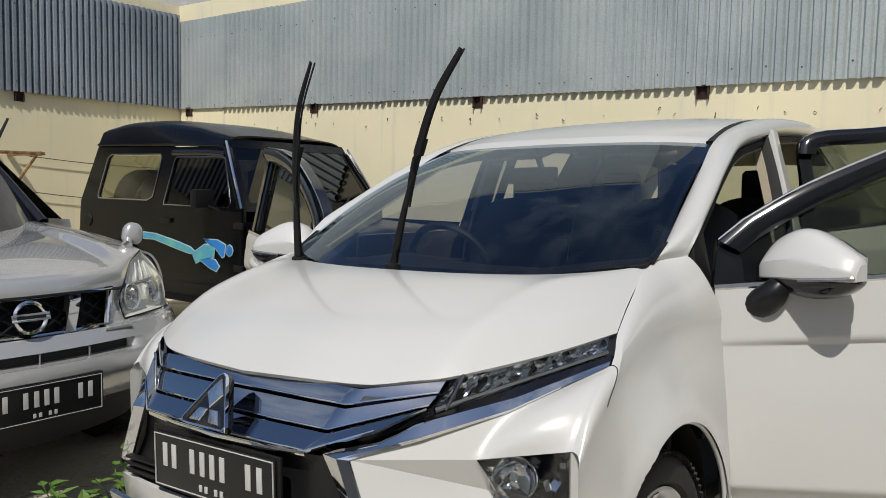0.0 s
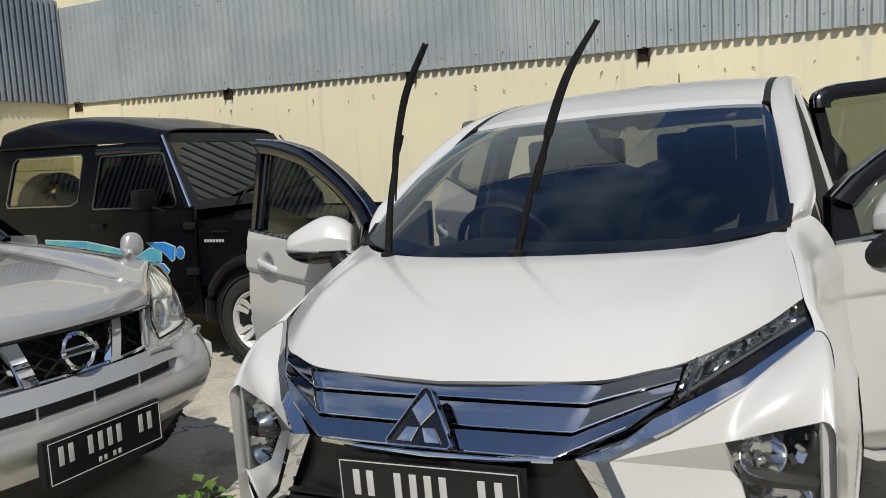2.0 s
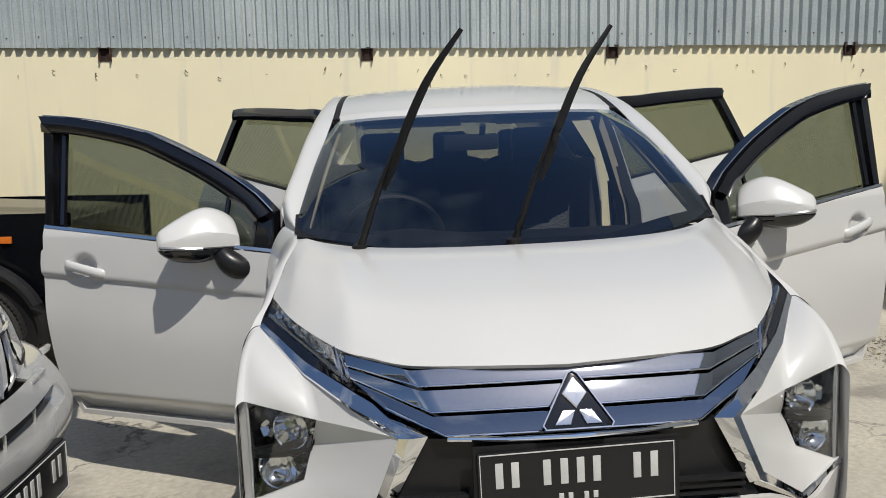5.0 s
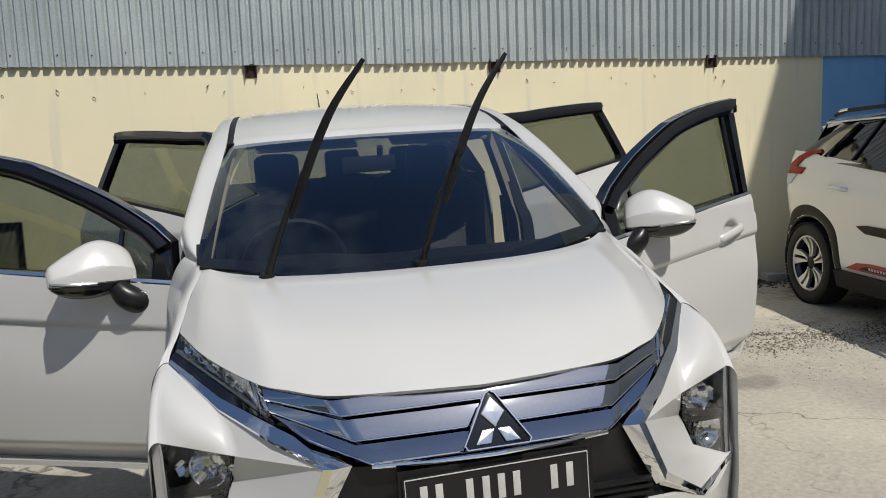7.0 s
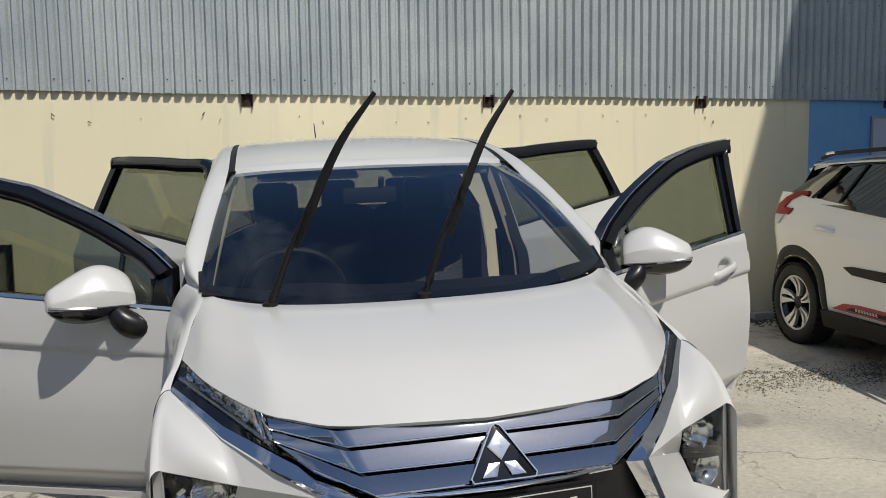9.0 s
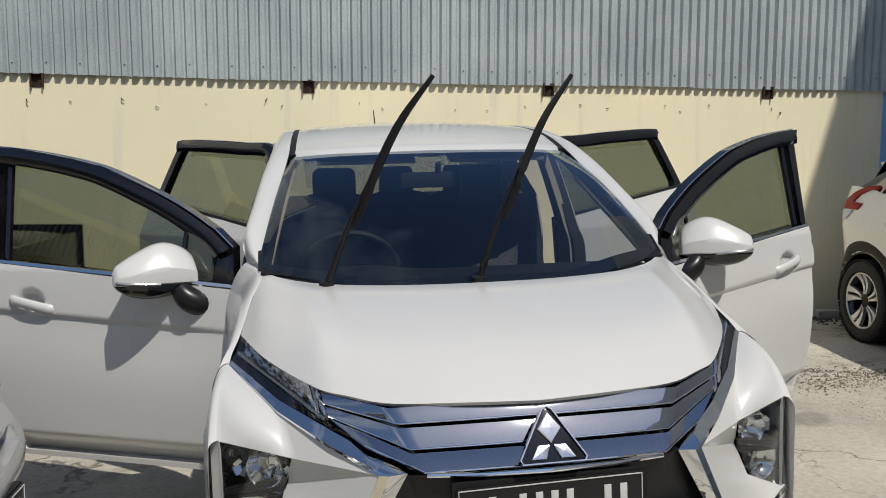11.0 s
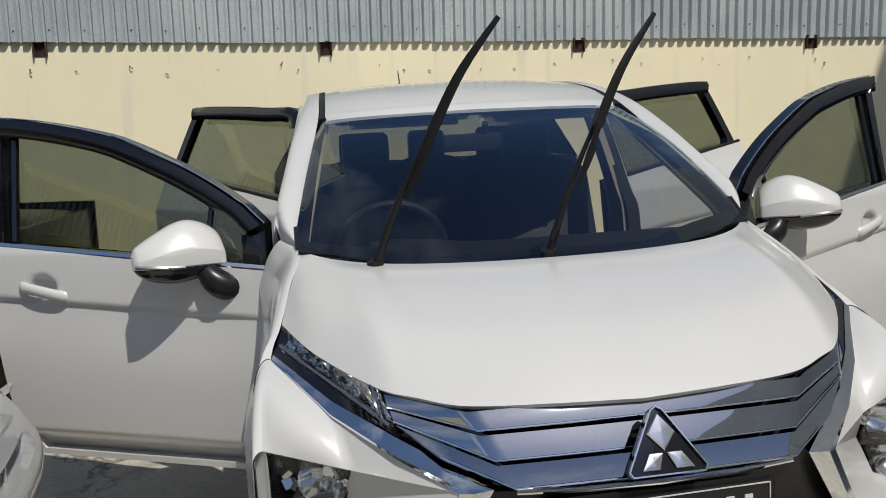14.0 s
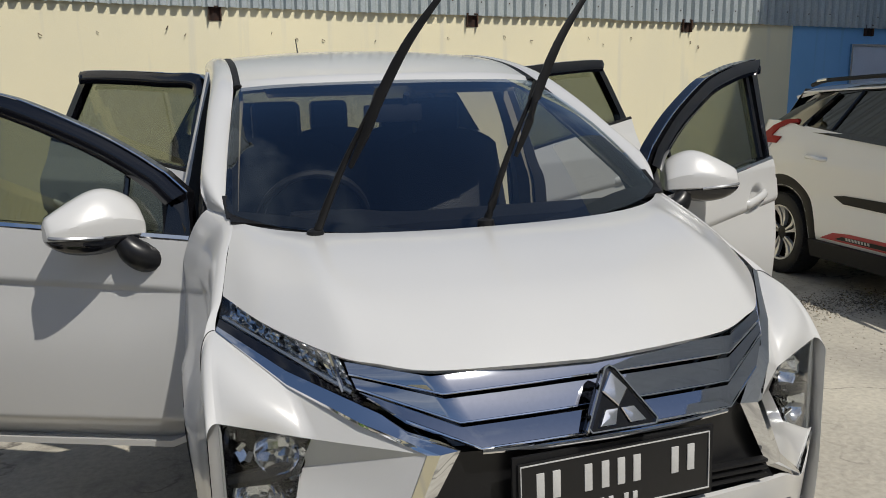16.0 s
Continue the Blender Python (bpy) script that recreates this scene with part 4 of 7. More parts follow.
both("rear_side_glass", lambda: quad((0.83, 2.98, 1.15), (0.60, 2.98, 1.53), (0.575, 3.36, 1.545), (0.84, 3.52, 1.15), 4, 0.006, 0.004), GLASS_DARK, body)
part("tailgate", grid(lambda u, v: ((u * 2 - 1) * 0.77, 4.36 + 0.03 * math.sin(math.pi * u), 0.32 + 0.82 * v), 12, 8, 0.04), PAINT_WHITE, body)
rear_glass = part("rear_window", grid(lambda u, v: ((u * 2 - 1) * (0.70 - 0.16 * v), 4.36 - 0.08 * v, 1.14 + 0.32 * v), 8, 4), GLASS_SIDE, body)
rear_glass.visible_shadow = False
part("floor_pan", box((1.52, 3.3, 0.05), (0, 2.7, 0.36), 0.01), TRIM, body)
part("bulkhead", grid(lambda u, v: ((u * 2 - 1) * 0.72, 0.92, 0.34 + 0.60 * v), 4, 4, 0.03), TRIM, body)
part("headlining", grid(lambda u, v: Vector(roof_point(0.03 + 0.94 * u, 0.07 + 0.90 * v)) - Vector((0, 0, 0.055)), 12, 20, 0.01), BEIGE, body, smooth=60)


# wheels
def wheel(owner, m, r=0.308, width=0.20, rim=0.205, spokes=5, name="wheel", two=False, dark=False, fat=0.030, metal=None, cap=None):
    """A tyre with tread blocks and a spoked alloy rim; the axle lies along x, the outside faces +x."""
    h = width / 2
    prof = [(-h * 0.72, rim), (-h * 0.96, rim + 0.018), (-h, (rim + r) / 2), (-h * 0.94, r - 0.026), (-h * 0.78, r - 0.008), (-h * 0.5, r), (h * 0.5, r), (h * 0.78, r - 0.008), (h * 0.94, r - 0.026), (h, (rim + r) / 2), (h * 0.96, rim + 0.018), (h * 0.72, rim)]
    tyre = part(name, lathe(prof, 48, "x"), RUBBER, owner, "black tyre on an alloy rim", m=m)
    tread = None
    for k in range(72):
        a = k * math.tau / 72
        for x in (-0.34, 0.34):
            t = Matrix.Rotation(a, 4, "X") @ Matrix.Translation((x * width, 0, r - 0.0032)) @ Matrix.Rotation(0.35 if x > 0 else -0.35, 4, "Z")
            tread = box((width * 0.28, 0.019, 0.007), (0, 0, 0), 0, tread, t)
    part("tread", tread, RUBBER, tyre)["kind"] = "stuff"
    part("rim", lathe([(h * 0.78, rim - 0.004), (h * 0.84, rim + 0.002), (h * 0.70, rim - 0.016), (h * 0.2, rim - 0.03), (-h * 0.7, rim - 0.02)], 40, "x"), GLOSS_BLACK if dark else metal or ALLOY, tyre)
    part("rim_edge", lathe([(h * 0.80, rim - 0.010), (h * 0.86, rim - 0.004), (h * 0.86, rim + 0.004), (h * 0.78, rim + 0.003)], 40, "x"), metal or ALLOY, tyre)
    if cap:
        part("hub", lathe([(h * 0.1, 0.0), (h * 0.60, 0.0), (h * 0.60, 0.066), (h * 0.50, 0.080), (h * 0.1, 0.085), (h * 0.1, 0.0)], 20, "x"), metal, tyre)
        part("hub_cap", lathe([(h * 0.58, 0.044), (h * 0.80, 0.038), (h * 0.84, 0.030), (h * 0.84, 0.0)], 8, "x"), cap, tyre)
    else:
        part("hub", lathe([(h * 0.1, 0.0), (h * 0.62, 0.0), (h * 0.62, 0.028), (h * 0.52, 0.052), (h * 0.1, 0.06), (h * 0.1, 0.0)], 20, "x"), PLASTIC if dark else ALLOY, tyre)
    part("brake_disc", lathe([(0.0, 0.02), (0.0, rim * 0.68), (-0.012, rim * 0.68), (-0.012, 0.02)], 28, "x"), PLASTIC, tyre)
    for k in range(spokes):
        for off in ((-0.21, 0.17) if two else (-0.17, 0.17) if cap else (0.0,)):
            a = k * math.tau / spokes + off
            wd = 0.019 if dark else 0.011 if two else fat
            p0, p1 = 0.050 if dark else 0.035, rim - 0.006 if dark else rim - 0.012
            sw = 0.10 if two else 0.0
            bm = bmesh.new()
            rows = []
            for q in range(6):
                t = q / 5
                rr = p0 + (p1 - p0) * t
                aa = a + sw * t * (1 if two else 0)
                w = wd * (0.42 + 1.35 * t ** 1.8 if dark else 0.8 + (0.9 if two else 0.35) * t)
                xx = h * (0.50 + 0.22 * t - 0.18 * math.sin(math.pi * t))
                ring_v = []
                for dx, dw in ((0.010, -0.8), (0.010, 0.8), (-0.016, 0.9), (-0.016, -0.9)):
                    ring_v.append(bm.verts.new((xx + dx, math.cos(aa) * rr - math.sin(aa) * w * dw, math.sin(aa) * rr + math.cos(aa) * w * dw)))
                rows.append(ring_v)
            for x0, x1 in zip(rows, rows[1:]):
                for q in range(4):
                    bm.faces.new((x0[q], x0[(q + 1) % 4], x1[(q + 1) % 4], x1[q]))
            part("spoke", bm, metal or ALLOY, tyre)
    return tyre


wheel(MPV, pose(0.668, WHEEL_F + 0.01, 0.292, 20, 0, -4), r=0.290, rim=0.198, spokes=5, two=True)
wheel(MPV, pose(-0.668, WHEEL_F + 0.01, 0.292, 0, 0, 176), r=0.290, rim=0.198, spokes=5, two=True)
wheel(MPV, pose(0.755, WHEEL_B, 0.308, 50, 0, 0), spokes=5, two=True)
wheel(MPV, pose(-0.755, WHEEL_B, 0.308, 0, 0, 180), spokes=5, two=True)


# doors; s runs from the hinge backwards, z up, the third axis inwards (the frames lean in above the waist)
FRONT_TOP = [(-0.022, 0.965), (-0.006, 1.085), (0.065, 1.142), (0.156, 1.196), (0.247, 1.244), (0.34, 1.286), (0.48, 1.343), (0.60, 1.383), (0.80, 1.425), (0.95, 1.447), (1.085, 1.460)]
FRONT_LOW = [(0.995, 1.035), (1.012, 0.90), (1.008, 0.72), (0.985, 0.52), (0.955, 0.38), (0.915, 0.298), (0.10, 0.295), (0.02, 0.33), (0.0, 0.55), (-0.015, 0.80)]
REAR_TOP = [(0.0, 1.06), (0.015, 1.25), (0.035, 1.445), (0.29, 1.478), (0.58, 1.500), (0.86, 1.512), (0.905, 1.492), (0.96, 1.35), (1.01, 1.195)]
REAR_LOW = [(1.035, 1.10), (1.04, 0.95), (1.0, 0.80), (0.86, 0.66), (0.77, 0.50), (0.72, 0.275), (0.02, 0.275), (0.0, 0.6)]


def door(name, side, hx, hy, angle, top, low, belt, lean, label, handle_s, mirror):
    """side: 1 or -1. Skin, inner lining, window frame, glass, rain visor, waist strip, handle and, in front, the mirror."""
    turn = math.radians(angle)

    def to3(s, z, w):
        inn = w + lean * max(0, z - 1.0) - 0.028 * math.sin(math.pi * min(1, max(0, (z - 0.25) / 0.85))) ** 0.8
        return (side * (hx + math.sin(turn) * s - math.cos(turn) * inn), hy + math.cos(turn) * s + math.sin(turn) * inn, z)

    b0, b1 = belt
    waist = [(top[0][0], b0), (top[-1][0] if mirror else top[-1][0], b1)]
    skin = [(top[0][0], b0), (low[0][0] - 0.005, b1), *low]
    n_s, hz = 110, 0.885
    zs0 = min(z for _, z in skin)

    def edges(z):
        """Front and rear edge of the lower door at height z."""
        xs = []
        pts = skin + skin[:1]
        for (s0, z0), (s1, z1) in zip(pts, pts[1:]):
            if min(z0, z1) <= z <= max(z0, z1) and abs(z1 - z0) > 1e-6:
                xs.append(s0 + (s1 - s0) * (z - z0) / (z1 - z0))
        return (min(xs), max(xs)) if len(xs) > 1 else (0.1, 0.9)

    def skin_pt(u, v):
        zt = b0 + (b1 - b0) * u
        z = zs0 + 0.002 + (zt - zs0 - 0.004) * v
        a, b = edges(min(z, min(b0, b1) - 0.004)) if z < min(b0, b1) - 0.004 else (top[0][0], low[0][0])
        s = a + (b - a) * u
        line = 0.812 + 0.055 * u
        under = max(0.0, line - z)
        fade = min(1, u * 5) * 0.6 + 0.4
        crease = 0.013 * min(1, under / 0.016) * math.exp(-((under / 0.14) ** 2)) * fade + 0.75 * max(0, 0.405 - z)
        away = math.hypot((s - handle_s + 0.085) / 0.066, (z - hz - 0.004) / 0.052)
        dish = 0.026 * (1 - min(1, away) ** 4) if away < 1 else 0.0
        return to3(s, z, crease + dish)

    d = part(name, grid(skin_pt, n_s, 110, 0.012), PAINT_WHITE, MPV, label, smooth=60)
    part("door_shell", grid(lambda u, v: Vector(skin_pt(u, v)) + Vector((-side * math.cos(turn) * 0.085, math.sin(turn) * 0.085, 0)), 12, 12, 0.01), TRIM, d, "dark inner door lining")
    rim = [(s, z) for s, z in skin]
    rim = [(s, z) for s, z in inset(rim, 0.004)]
    part("door_edge", ring(rim, inset(rim, 0.02), lambda a, b, w: to3(a, b, 0.008 + w), 0.08), PAINT_WHITE, d)
    smooth_top = [tuple(p) for p in (spline(top[2:], 38) if mirror else spline(top, 40))]
    smooth_top = [top[0], top[1], *smooth_top] if mirror else smooth_top
    outer = smooth_top + ([(low[0][0] + 0.01, b1)] if mirror else [])
    outer = [(outer[0][0], b0), *outer[1:]]
    inner = inset(outer, 0.046 if not mirror else 0.048)
    inner = [(min(max(s, outer[0][0] + 0.04), max(p[0] for p in outer) - 0.03), max(z, b0 + (b1 - b0) * max(0, min(1, s)) + 0.006)) for s, z in inner]
    if mirror:
        inner[0] = (outer[0][0] + 0.018, inner[0][1])
        inner[1] = (outer[1][0] + 0.020, outer[1][1] - 0.055)
    inner[0], inner[-1] = (inner[0][0], b0 + (b1 - b0) * max(0, inner[0][0]) + 0.010), (inner[-1][0], b1 - 0.004)
    pane_line = inset(outer, 0.035)
    pane_line[0], pane_line[-1] = (pane_line[0][0], b0 - 0.01), (pane_line[-1][0], b1 - 0.015)
    part("window_frame", ring(outer, inner, lambda a, b, w: to3(a, b, 0.004 + w), 0.045), GLOSS_BLACK, d, "gloss black window frame", smooth=30)
    pane = part("window_pane", prism(pane_line, lambda a, b, w: to3(a, b, 0.028 + w), 0.003), GLASS_SIDE, d, "lightly tinted side window", smooth=0)
    pane.visible_shadow = False
    # rain visor over the upper edge
    i0, i1 = (1, 40) if mirror else (8, 30)
    vis = smooth_top[i0:i1 + 1]
    sub = inset(outer, 0.060)[i0:i1 + 1]
    part("rain_visor", grid(lambda u, v: to3(*(np.array(vis[min(len(vis) - 1, int(u * (len(vis) - 1) + 0.5))]) * (1 - v) + np.array(sub[min(len(sub) - 1, int(u * (len(sub) - 1) + 0.5))]) * v), -0.004 - 0.022 * math.sin(math.pi * (0.25 + 0.6 * v))), len(vis) - 1, 6, 0.003), GLOSS_BLACK, d, "dark smoked rain visor", smooth=50)
    part("drip_chrome", tube([to3(s, z + 0.002, 0.002) for s, z in vis], 0.003, 6), CHROME, d)
    part("waist_strip", tube([to3(top[0][0] + (low[0][0] - top[0][0]) * k / 10, b0 + (b1 - b0) * k / 10, -0.006) for k in range(11)], 0.009, 6, None, False, 1.3), CHROME if mirror else PLASTIC, d)
    if mirror:
        part("frame_foot", prism([(-0.020, b0), (0.062, b0 + 0.004), (0.052, 1.06), (0.075, 1.115), (0.052, 1.118), (-0.004, 1.078)], lambda a, b, w: to3(a, b, 0.002 + w), 0.045), GLOSS_BLACK, d, "black frame foot at the mirror")
        part("quarter_bar", tube([to3(0.20, b0 + 0.01, 0.02), to3(0.185, 1.20, 0.02)], 0.009, 6), GLOSS_BLACK, d)
    part("rear_frame_bar", tube([to3(low[0][0] - 0.065, b1 + 0.005, 0.016), to3(top[-1][0] - (0.11 if mirror else 0.17), (1.40 if mirror else 1.42), 0.016)], 0.014, 6), GLOSS_BLACK, d) if mirror else None
    # handle bridging the dished cup in the skin
    hp = [to3(handle_s + ds, hz + dz, -w) for ds, dz, w in ((0.0, 0.012, 0.002), (-0.018, 0.010, 0.016), (-0.06, 0.004, 0.022), (-0.12, -0.008, 0.021), (-0.165, -0.018, 0.014), (-0.18, -0.020, 0.002))]
    part("handle", tube([tuple(p) for p in spline(hp, 14)], 0.0125, 10, None, False, 1.5), PAINT_WHITE, d, smooth=60)
    part("handle_chrome", tube([to3(handle_s - 0.045, hz - 0.013, -0.020), to3(handle_s - 0.085, hz - 0.018, -0.021), to3(handle_s - 0.125, hz - 0.026, -0.019)], 0.0042, 6), CHROME, d) if mirror else None
    if mirror:
        mirror_parts(d, side)
    return d


# outline of the mirror from its inner end outwards: (along, upper edge, lower edge, front edge set back, depth)
MIRROR = [(0.000, 0.072, -0.004, 0.016, 0.125), (0.006, 0.092, -0.010, 0.007, 0.140), (0.028, 0.112, -0.024, 0.002, 0.150), (0.060, 0.127, -0.036, 0.000, 0.152),
          (0.090, 0.134, -0.045, 0.000, 0.150), (0.118, 0.133, -0.050, 0.001, 0.144), (0.150, 0.124, -0.053, 0.003, 0.134), (0.185, 0.108, -0.051, 0.007, 0.120),
          (0.220, 0.090, -0.044, 0.014, 0.104), (0.248, 0.074, -0.032, 0.023, 0.086), (0.268, 0.060, -0.018, 0.034, 0.066), (0.277, 0.044, -0.006, 0.045, 0.046)]


def mirror_parts(d, side):
    """White wedge-shaped shell over a black lower half on a stout foot, with a signal strip and the glass behind."""
    turn = math.radians(23)
    ox, oy, oz = (0.862, 1.160, 0.984) if side > 0 else (0.882, 1.150, 0.970)

    def put(s, dep, h):
        return (side * (ox + s * math.cos(turn) + dep * math.sin(turn)), oy - s * math.sin(turn) + dep * math.cos(turn), oz + h + 0.03 * s)

    rows = [(p[0] * 0.95, *p[1:]) for p in spline(MIRROR, 44)]

    def loft(section):
        own = bmesh.new()
        rr = [[own.verts.new(put(s, f + dep * dd, up(t, l))) for dd, up in section] for s, t, l, f, dep in rows]
        for p, q in zip(rr, rr[1:]):
            for k in range(len(section) - 1):
                own.faces.new((p[k], p[k + 1], q[k + 1], q[k]))
        own.faces.new(rr[0])
        own.faces.new(rr[-1][::-1])
        return own

    upper = [(0.05, lambda t, l: -0.001), (0.006, lambda t, l: 0.04 * t), (0.0, lambda t, l: 0.14 * t), (0.0, lambda t, l: 0.30 * t), (0.004, lambda t, l: 0.40 * t), (0.030, lambda t, l: 0.46 * t), (0.12, lambda t, l: 0.62 * t), (0.24, lambda t, l: 0.80 * t),
             (0.36, lambda t, l: 0.93 * t), (0.47, lambda t, l: 0.985 * t), (0.58, lambda t, l: t), (0.72, lambda t, l: 0.985 * t), (0.88, lambda t, l: 0.94 * t), (0.96, lambda t, l: 0.86 * t), (0.96, lambda t, l: 0.0)]
    lower = [(0.04, lambda t, l: 0.001), (0.03, lambda t, l: 0.30 * l), (0.10, lambda t, l: 0.66 * l), (0.24, lambda t, l: 0.92 * l), (0.45, lambda t, l: l), (0.75, lambda t, l: 0.96 * l), (0.93, lambda t, l: 0.7 * l), (0.95, lambda t, l: 0.001)]
    part("mirror_shell", loft(upper), PAINT_WHITE, d, "white door mirror shell", smooth=23)
    part("mirror_base", loft(lower), GLOSS_BLACK, d, "black lower mirror half", smooth=60)
    strip = [put(s, f + 0.028 * dep - 0.001, 0.001 + 0.010 * k) for k, (s, t, l, f, dep) in ((i / 22, rows[22 + i]) for i in range(21))]
    part("turn_signal", tube(strip, 0.006, 6), SIGNAL, d, "clear turn signal strip")
    fx, fy, fz = side * (ox + 0.014), oy - 0.006, oz + 0.008
    foot = [(fx + side * 0.055, fy, fz - 0.020), (fx + side * 0.032, fy - 0.004, fz - 0.052), (fx, fy, fz - 0.075), (fx - side * 0.032, fy + 0.015, fz - 0.078), (fx - side * 0.055, fy + 0.04, fz - 0.072)]
    part("mirror_arm", tube([tuple(p) for p in spline(foot, 12)], [0.028, 0.034, 0.038, 0.041, 0.043, 0.044, 0.044, 0.043, 0.042, 0.040, 0.038, 0.035, 0.032], 14), MIRROR_BLACK, d, "black mirror foot", smooth=60)
    part("mirror_glass", prism([(0.02, 0.0), (0.245, 0.004), (0.25, 0.06), (0.18, 0.10), (0.10, 0.118), (0.03, 0.09)], lambda a, b, w: put(a, 0.128 - 0.16 * max(0, a - 0.09) + w, b), 0.010), CHROME, d)


door("front_door", 1, 0.78, 1.12, 62, FRONT_TOP, FRONT_LOW, (0.955, 1.035), 0.26, "open white front door with a smoked rain visor", 0.885, True)
door("front_door", -1, 0.78, 1.12, 65, FRONT_TOP, FRONT_LOW, (0.955, 1.035), 0.26, "open white front door with a smoked rain visor", 0.885, True)
door("rear_door", 1, 0.755, 2.22, 63.4, REAR_TOP, REAR_LOW, (1.06, 1.19), 0.35, "open white rear door with a smoked rain visor", 0.93, False)
door("rear_door", -1, 0.755, 2.22, 40.4, REAR_TOP, REAR_LOW, (1.06, 1.19), 0.35, "open white rear door with a smoked rain visor", 0.93, False)


# raised wipers: arm, spring joint and blade
def wiper(base, tip, bow):
    """The arm runs up to the hook at the middle of the blade; the blade hangs alongside and bends at its tip."""
    line = spline([base, tuple(Vector(lerp3(base, tip, 0.30)) + Vector((bow * 0.8, 0, 0))), tuple(Vector(lerp3(base, tip, 0.58)) + Vector((bow, 0, 0)))], 14)
    arm = part("wiper", tube([tuple(p) for p in line], [0.0135 - 0.0005 * k for k in range(15)], 8, None, False, 0.8), PLASTIC, MPV, "raised black wiper arm with its blade", smooth=60)
    part("spindle_cap", lathe([(-0.012, 0.024), (0.012, 0.022), (0.018, 0.012), (0.018, 0.0)], 14, "z", base), PLASTIC, arm)
    hook = Vector(line[-1])
    part("hook", box((0.016, 0.022, 0.05), hook, 0.005, None, Euler((0, 0.35, 0)).to_matrix().to_4x4()), PLASTIC, arm)
    low = Vector(lerp3(base, tip, 0.30)) + Vector((bow * 0.8 + 0.016, -0.016, 0))
    blade_line = spline([low, tuple(low.lerp(hook, 0.5) + Vector((0.004, -0.014, 0))), tuple(hook + Vector((0.004, -0.016, 0))), tuple(hook.lerp(Vector(tip), 0.5) + Vector((-0.010, -0.012, 0.004))), tip], 22)
    pts = [tuple(p) for p in blade_line]
    spine = part("blade", tube(pts, [0.003 + 0.006 * math.sin(math.pi * (k + 2) / 26) for k in range(23)], 6, None, False, 1.5), PLASTIC, arm, smooth=60)
    part("rubber_edge", tube([(x + 0.003, y + 0.012, z) for x, y, z in pts], 0.0028, 5), RUBBER, spine)
    return arm


wiper((-0.462, 0.706, 1.000), (-0.164, 0.48, 1.582), -0.030)
wiper((-0.018, 0.656, 1.002), (0.258, 0.606, 1.594), -0.030)
part("antenna", tube([(-0.064, 3.66, 1.565), (-0.07, 3.72, 1.710)], [0.006, 0.003], 6), PLASTIC, MPV)


# cabin
part("dashboard", grid(lambda u, v: ((u * 2 - 1) * 0.655, 0.88 + 0.42 * v - 0.05 * (2 * u - 1) ** 2 * (1 - v), 0.985 - 0.02 * v ** 2 - 0.10 * max(0, v - 0.8) * 5 + 0.03 * math.exp(-(((2 * u - 1) + 0.48) / 0.22) ** 2) * math.sin(math.pi * v)), 30, 12, 0.02), TRIM, MPV, smooth=60)
part("dashboard_front", box((1.40, 0.08, 0.45), (0, 1.28, 0.70), 0.02), TRIM, MPV)
sw = part("steering_wheel", tube([(-0.36 + math.cos(a) * 0.185, 1.42 - math.sin(a) * 0.07, 0.93 + math.sin(a) * 0.17) for a in np.linspace(0, math.tau, 28, endpoint=False)], 0.015, 8, None, True), TRIM, MPV)
part("steering_boss", box((0.16, 0.06, 0.10), (-0.36, 1.41, 0.92), 0.02), TRIM, sw)
part("steering_spoke", tube([(-0.54, 1.42, 0.93), (-0.18, 1.42, 0.93)], 0.014, 6), TRIM, sw)
rv = part("rear_view_mirror", box((0.21, 0.035, 0.062), (-0.045, 1.50, 1.287), 0.014), TRIM, MPV, "interior mirror on the windscreen")
part("mirror_stalk", tube([(0, 1.49, 1.32), (0, 1.47, 1.352)], 0.012, 8), TRIM, rv)
both("sun_visor", lambda: box((0.40, 0.15, 0.015), (0.27, 1.68, 1.378), 0.006, None, Euler((0.25, 0, 0)).to_matrix().to_4x4()), BEIGE, MPV)


def car_seat(x, y, w=0.50):
    s = part("car_seat", grid(lambda u, v: (x + (u - 0.5) * w * (1 - 0.12 * v), y + 0.20 * v + 0.03 * math.cos(math.pi * (u - 0.5)) * -1 + 0.12, 0.62 + 0.55 * v - 0.07 * abs(2 * u - 1) ** 3 * v), 14, 14, 0.10), SEAT, MPV, "dark seat with stitched cover", smooth=60)
    part("cushion", box((w, 0.50, 0.14), (x, y - 0.08, 0.58), 0.05, None, None, 3), SEAT, s)
    part("headrest", box((0.20, 0.10, 0.19), (x, y + 0.33, 1.245), 0.045, None, None, 3), SEAT, s)
    part("headrest_post", tube([(x - 0.06, y + 0.31, 1.1), (x - 0.06, y + 0.33, 1.22)], 0.007, 6, tube([(x + 0.06, y + 0.31, 1.1), (x + 0.06, y + 0.33, 1.22)], 0.007, 6)), CHROME, s)


for x, y in ((-0.39, 1.80), (0.31, 1.80), (-0.38, 2.75), (0.38, 2.75), (0.0, 2.78)):
    car_seat(x, y, 0.45 if y < 2 else 0.40)

# ---- the silver off-roader beside it, nose towards the people carrier ----
SUV = thing("suv", "dusty silver off-road car with a chrome V grille", "car", pose(-1.25, 0.258, 0.083, 0, 0, 90))


def both_on(owner, name, bm_of, mat, label="", smooth=40.0):
    part(name, bm_of(), mat, owner, label, smooth)
    part(name, flip(bm_of()), mat, owner, label, smooth)


def nose_curve(a):
    return float(along([(0.0,), (0.008,), (0.030,), (0.065,), (0.125,), (0.27,), (0.56,)], a / 0.90)[0])


SUV_EDGE = [(0, 0.112, 0.832), (0.20, 0.135, 0.830), (0.36, 0.195, 0.823), (0.461, 0.252, 0.822), (0.560, 0.362, 0.893), (0.672, 0.466, 0.933)]
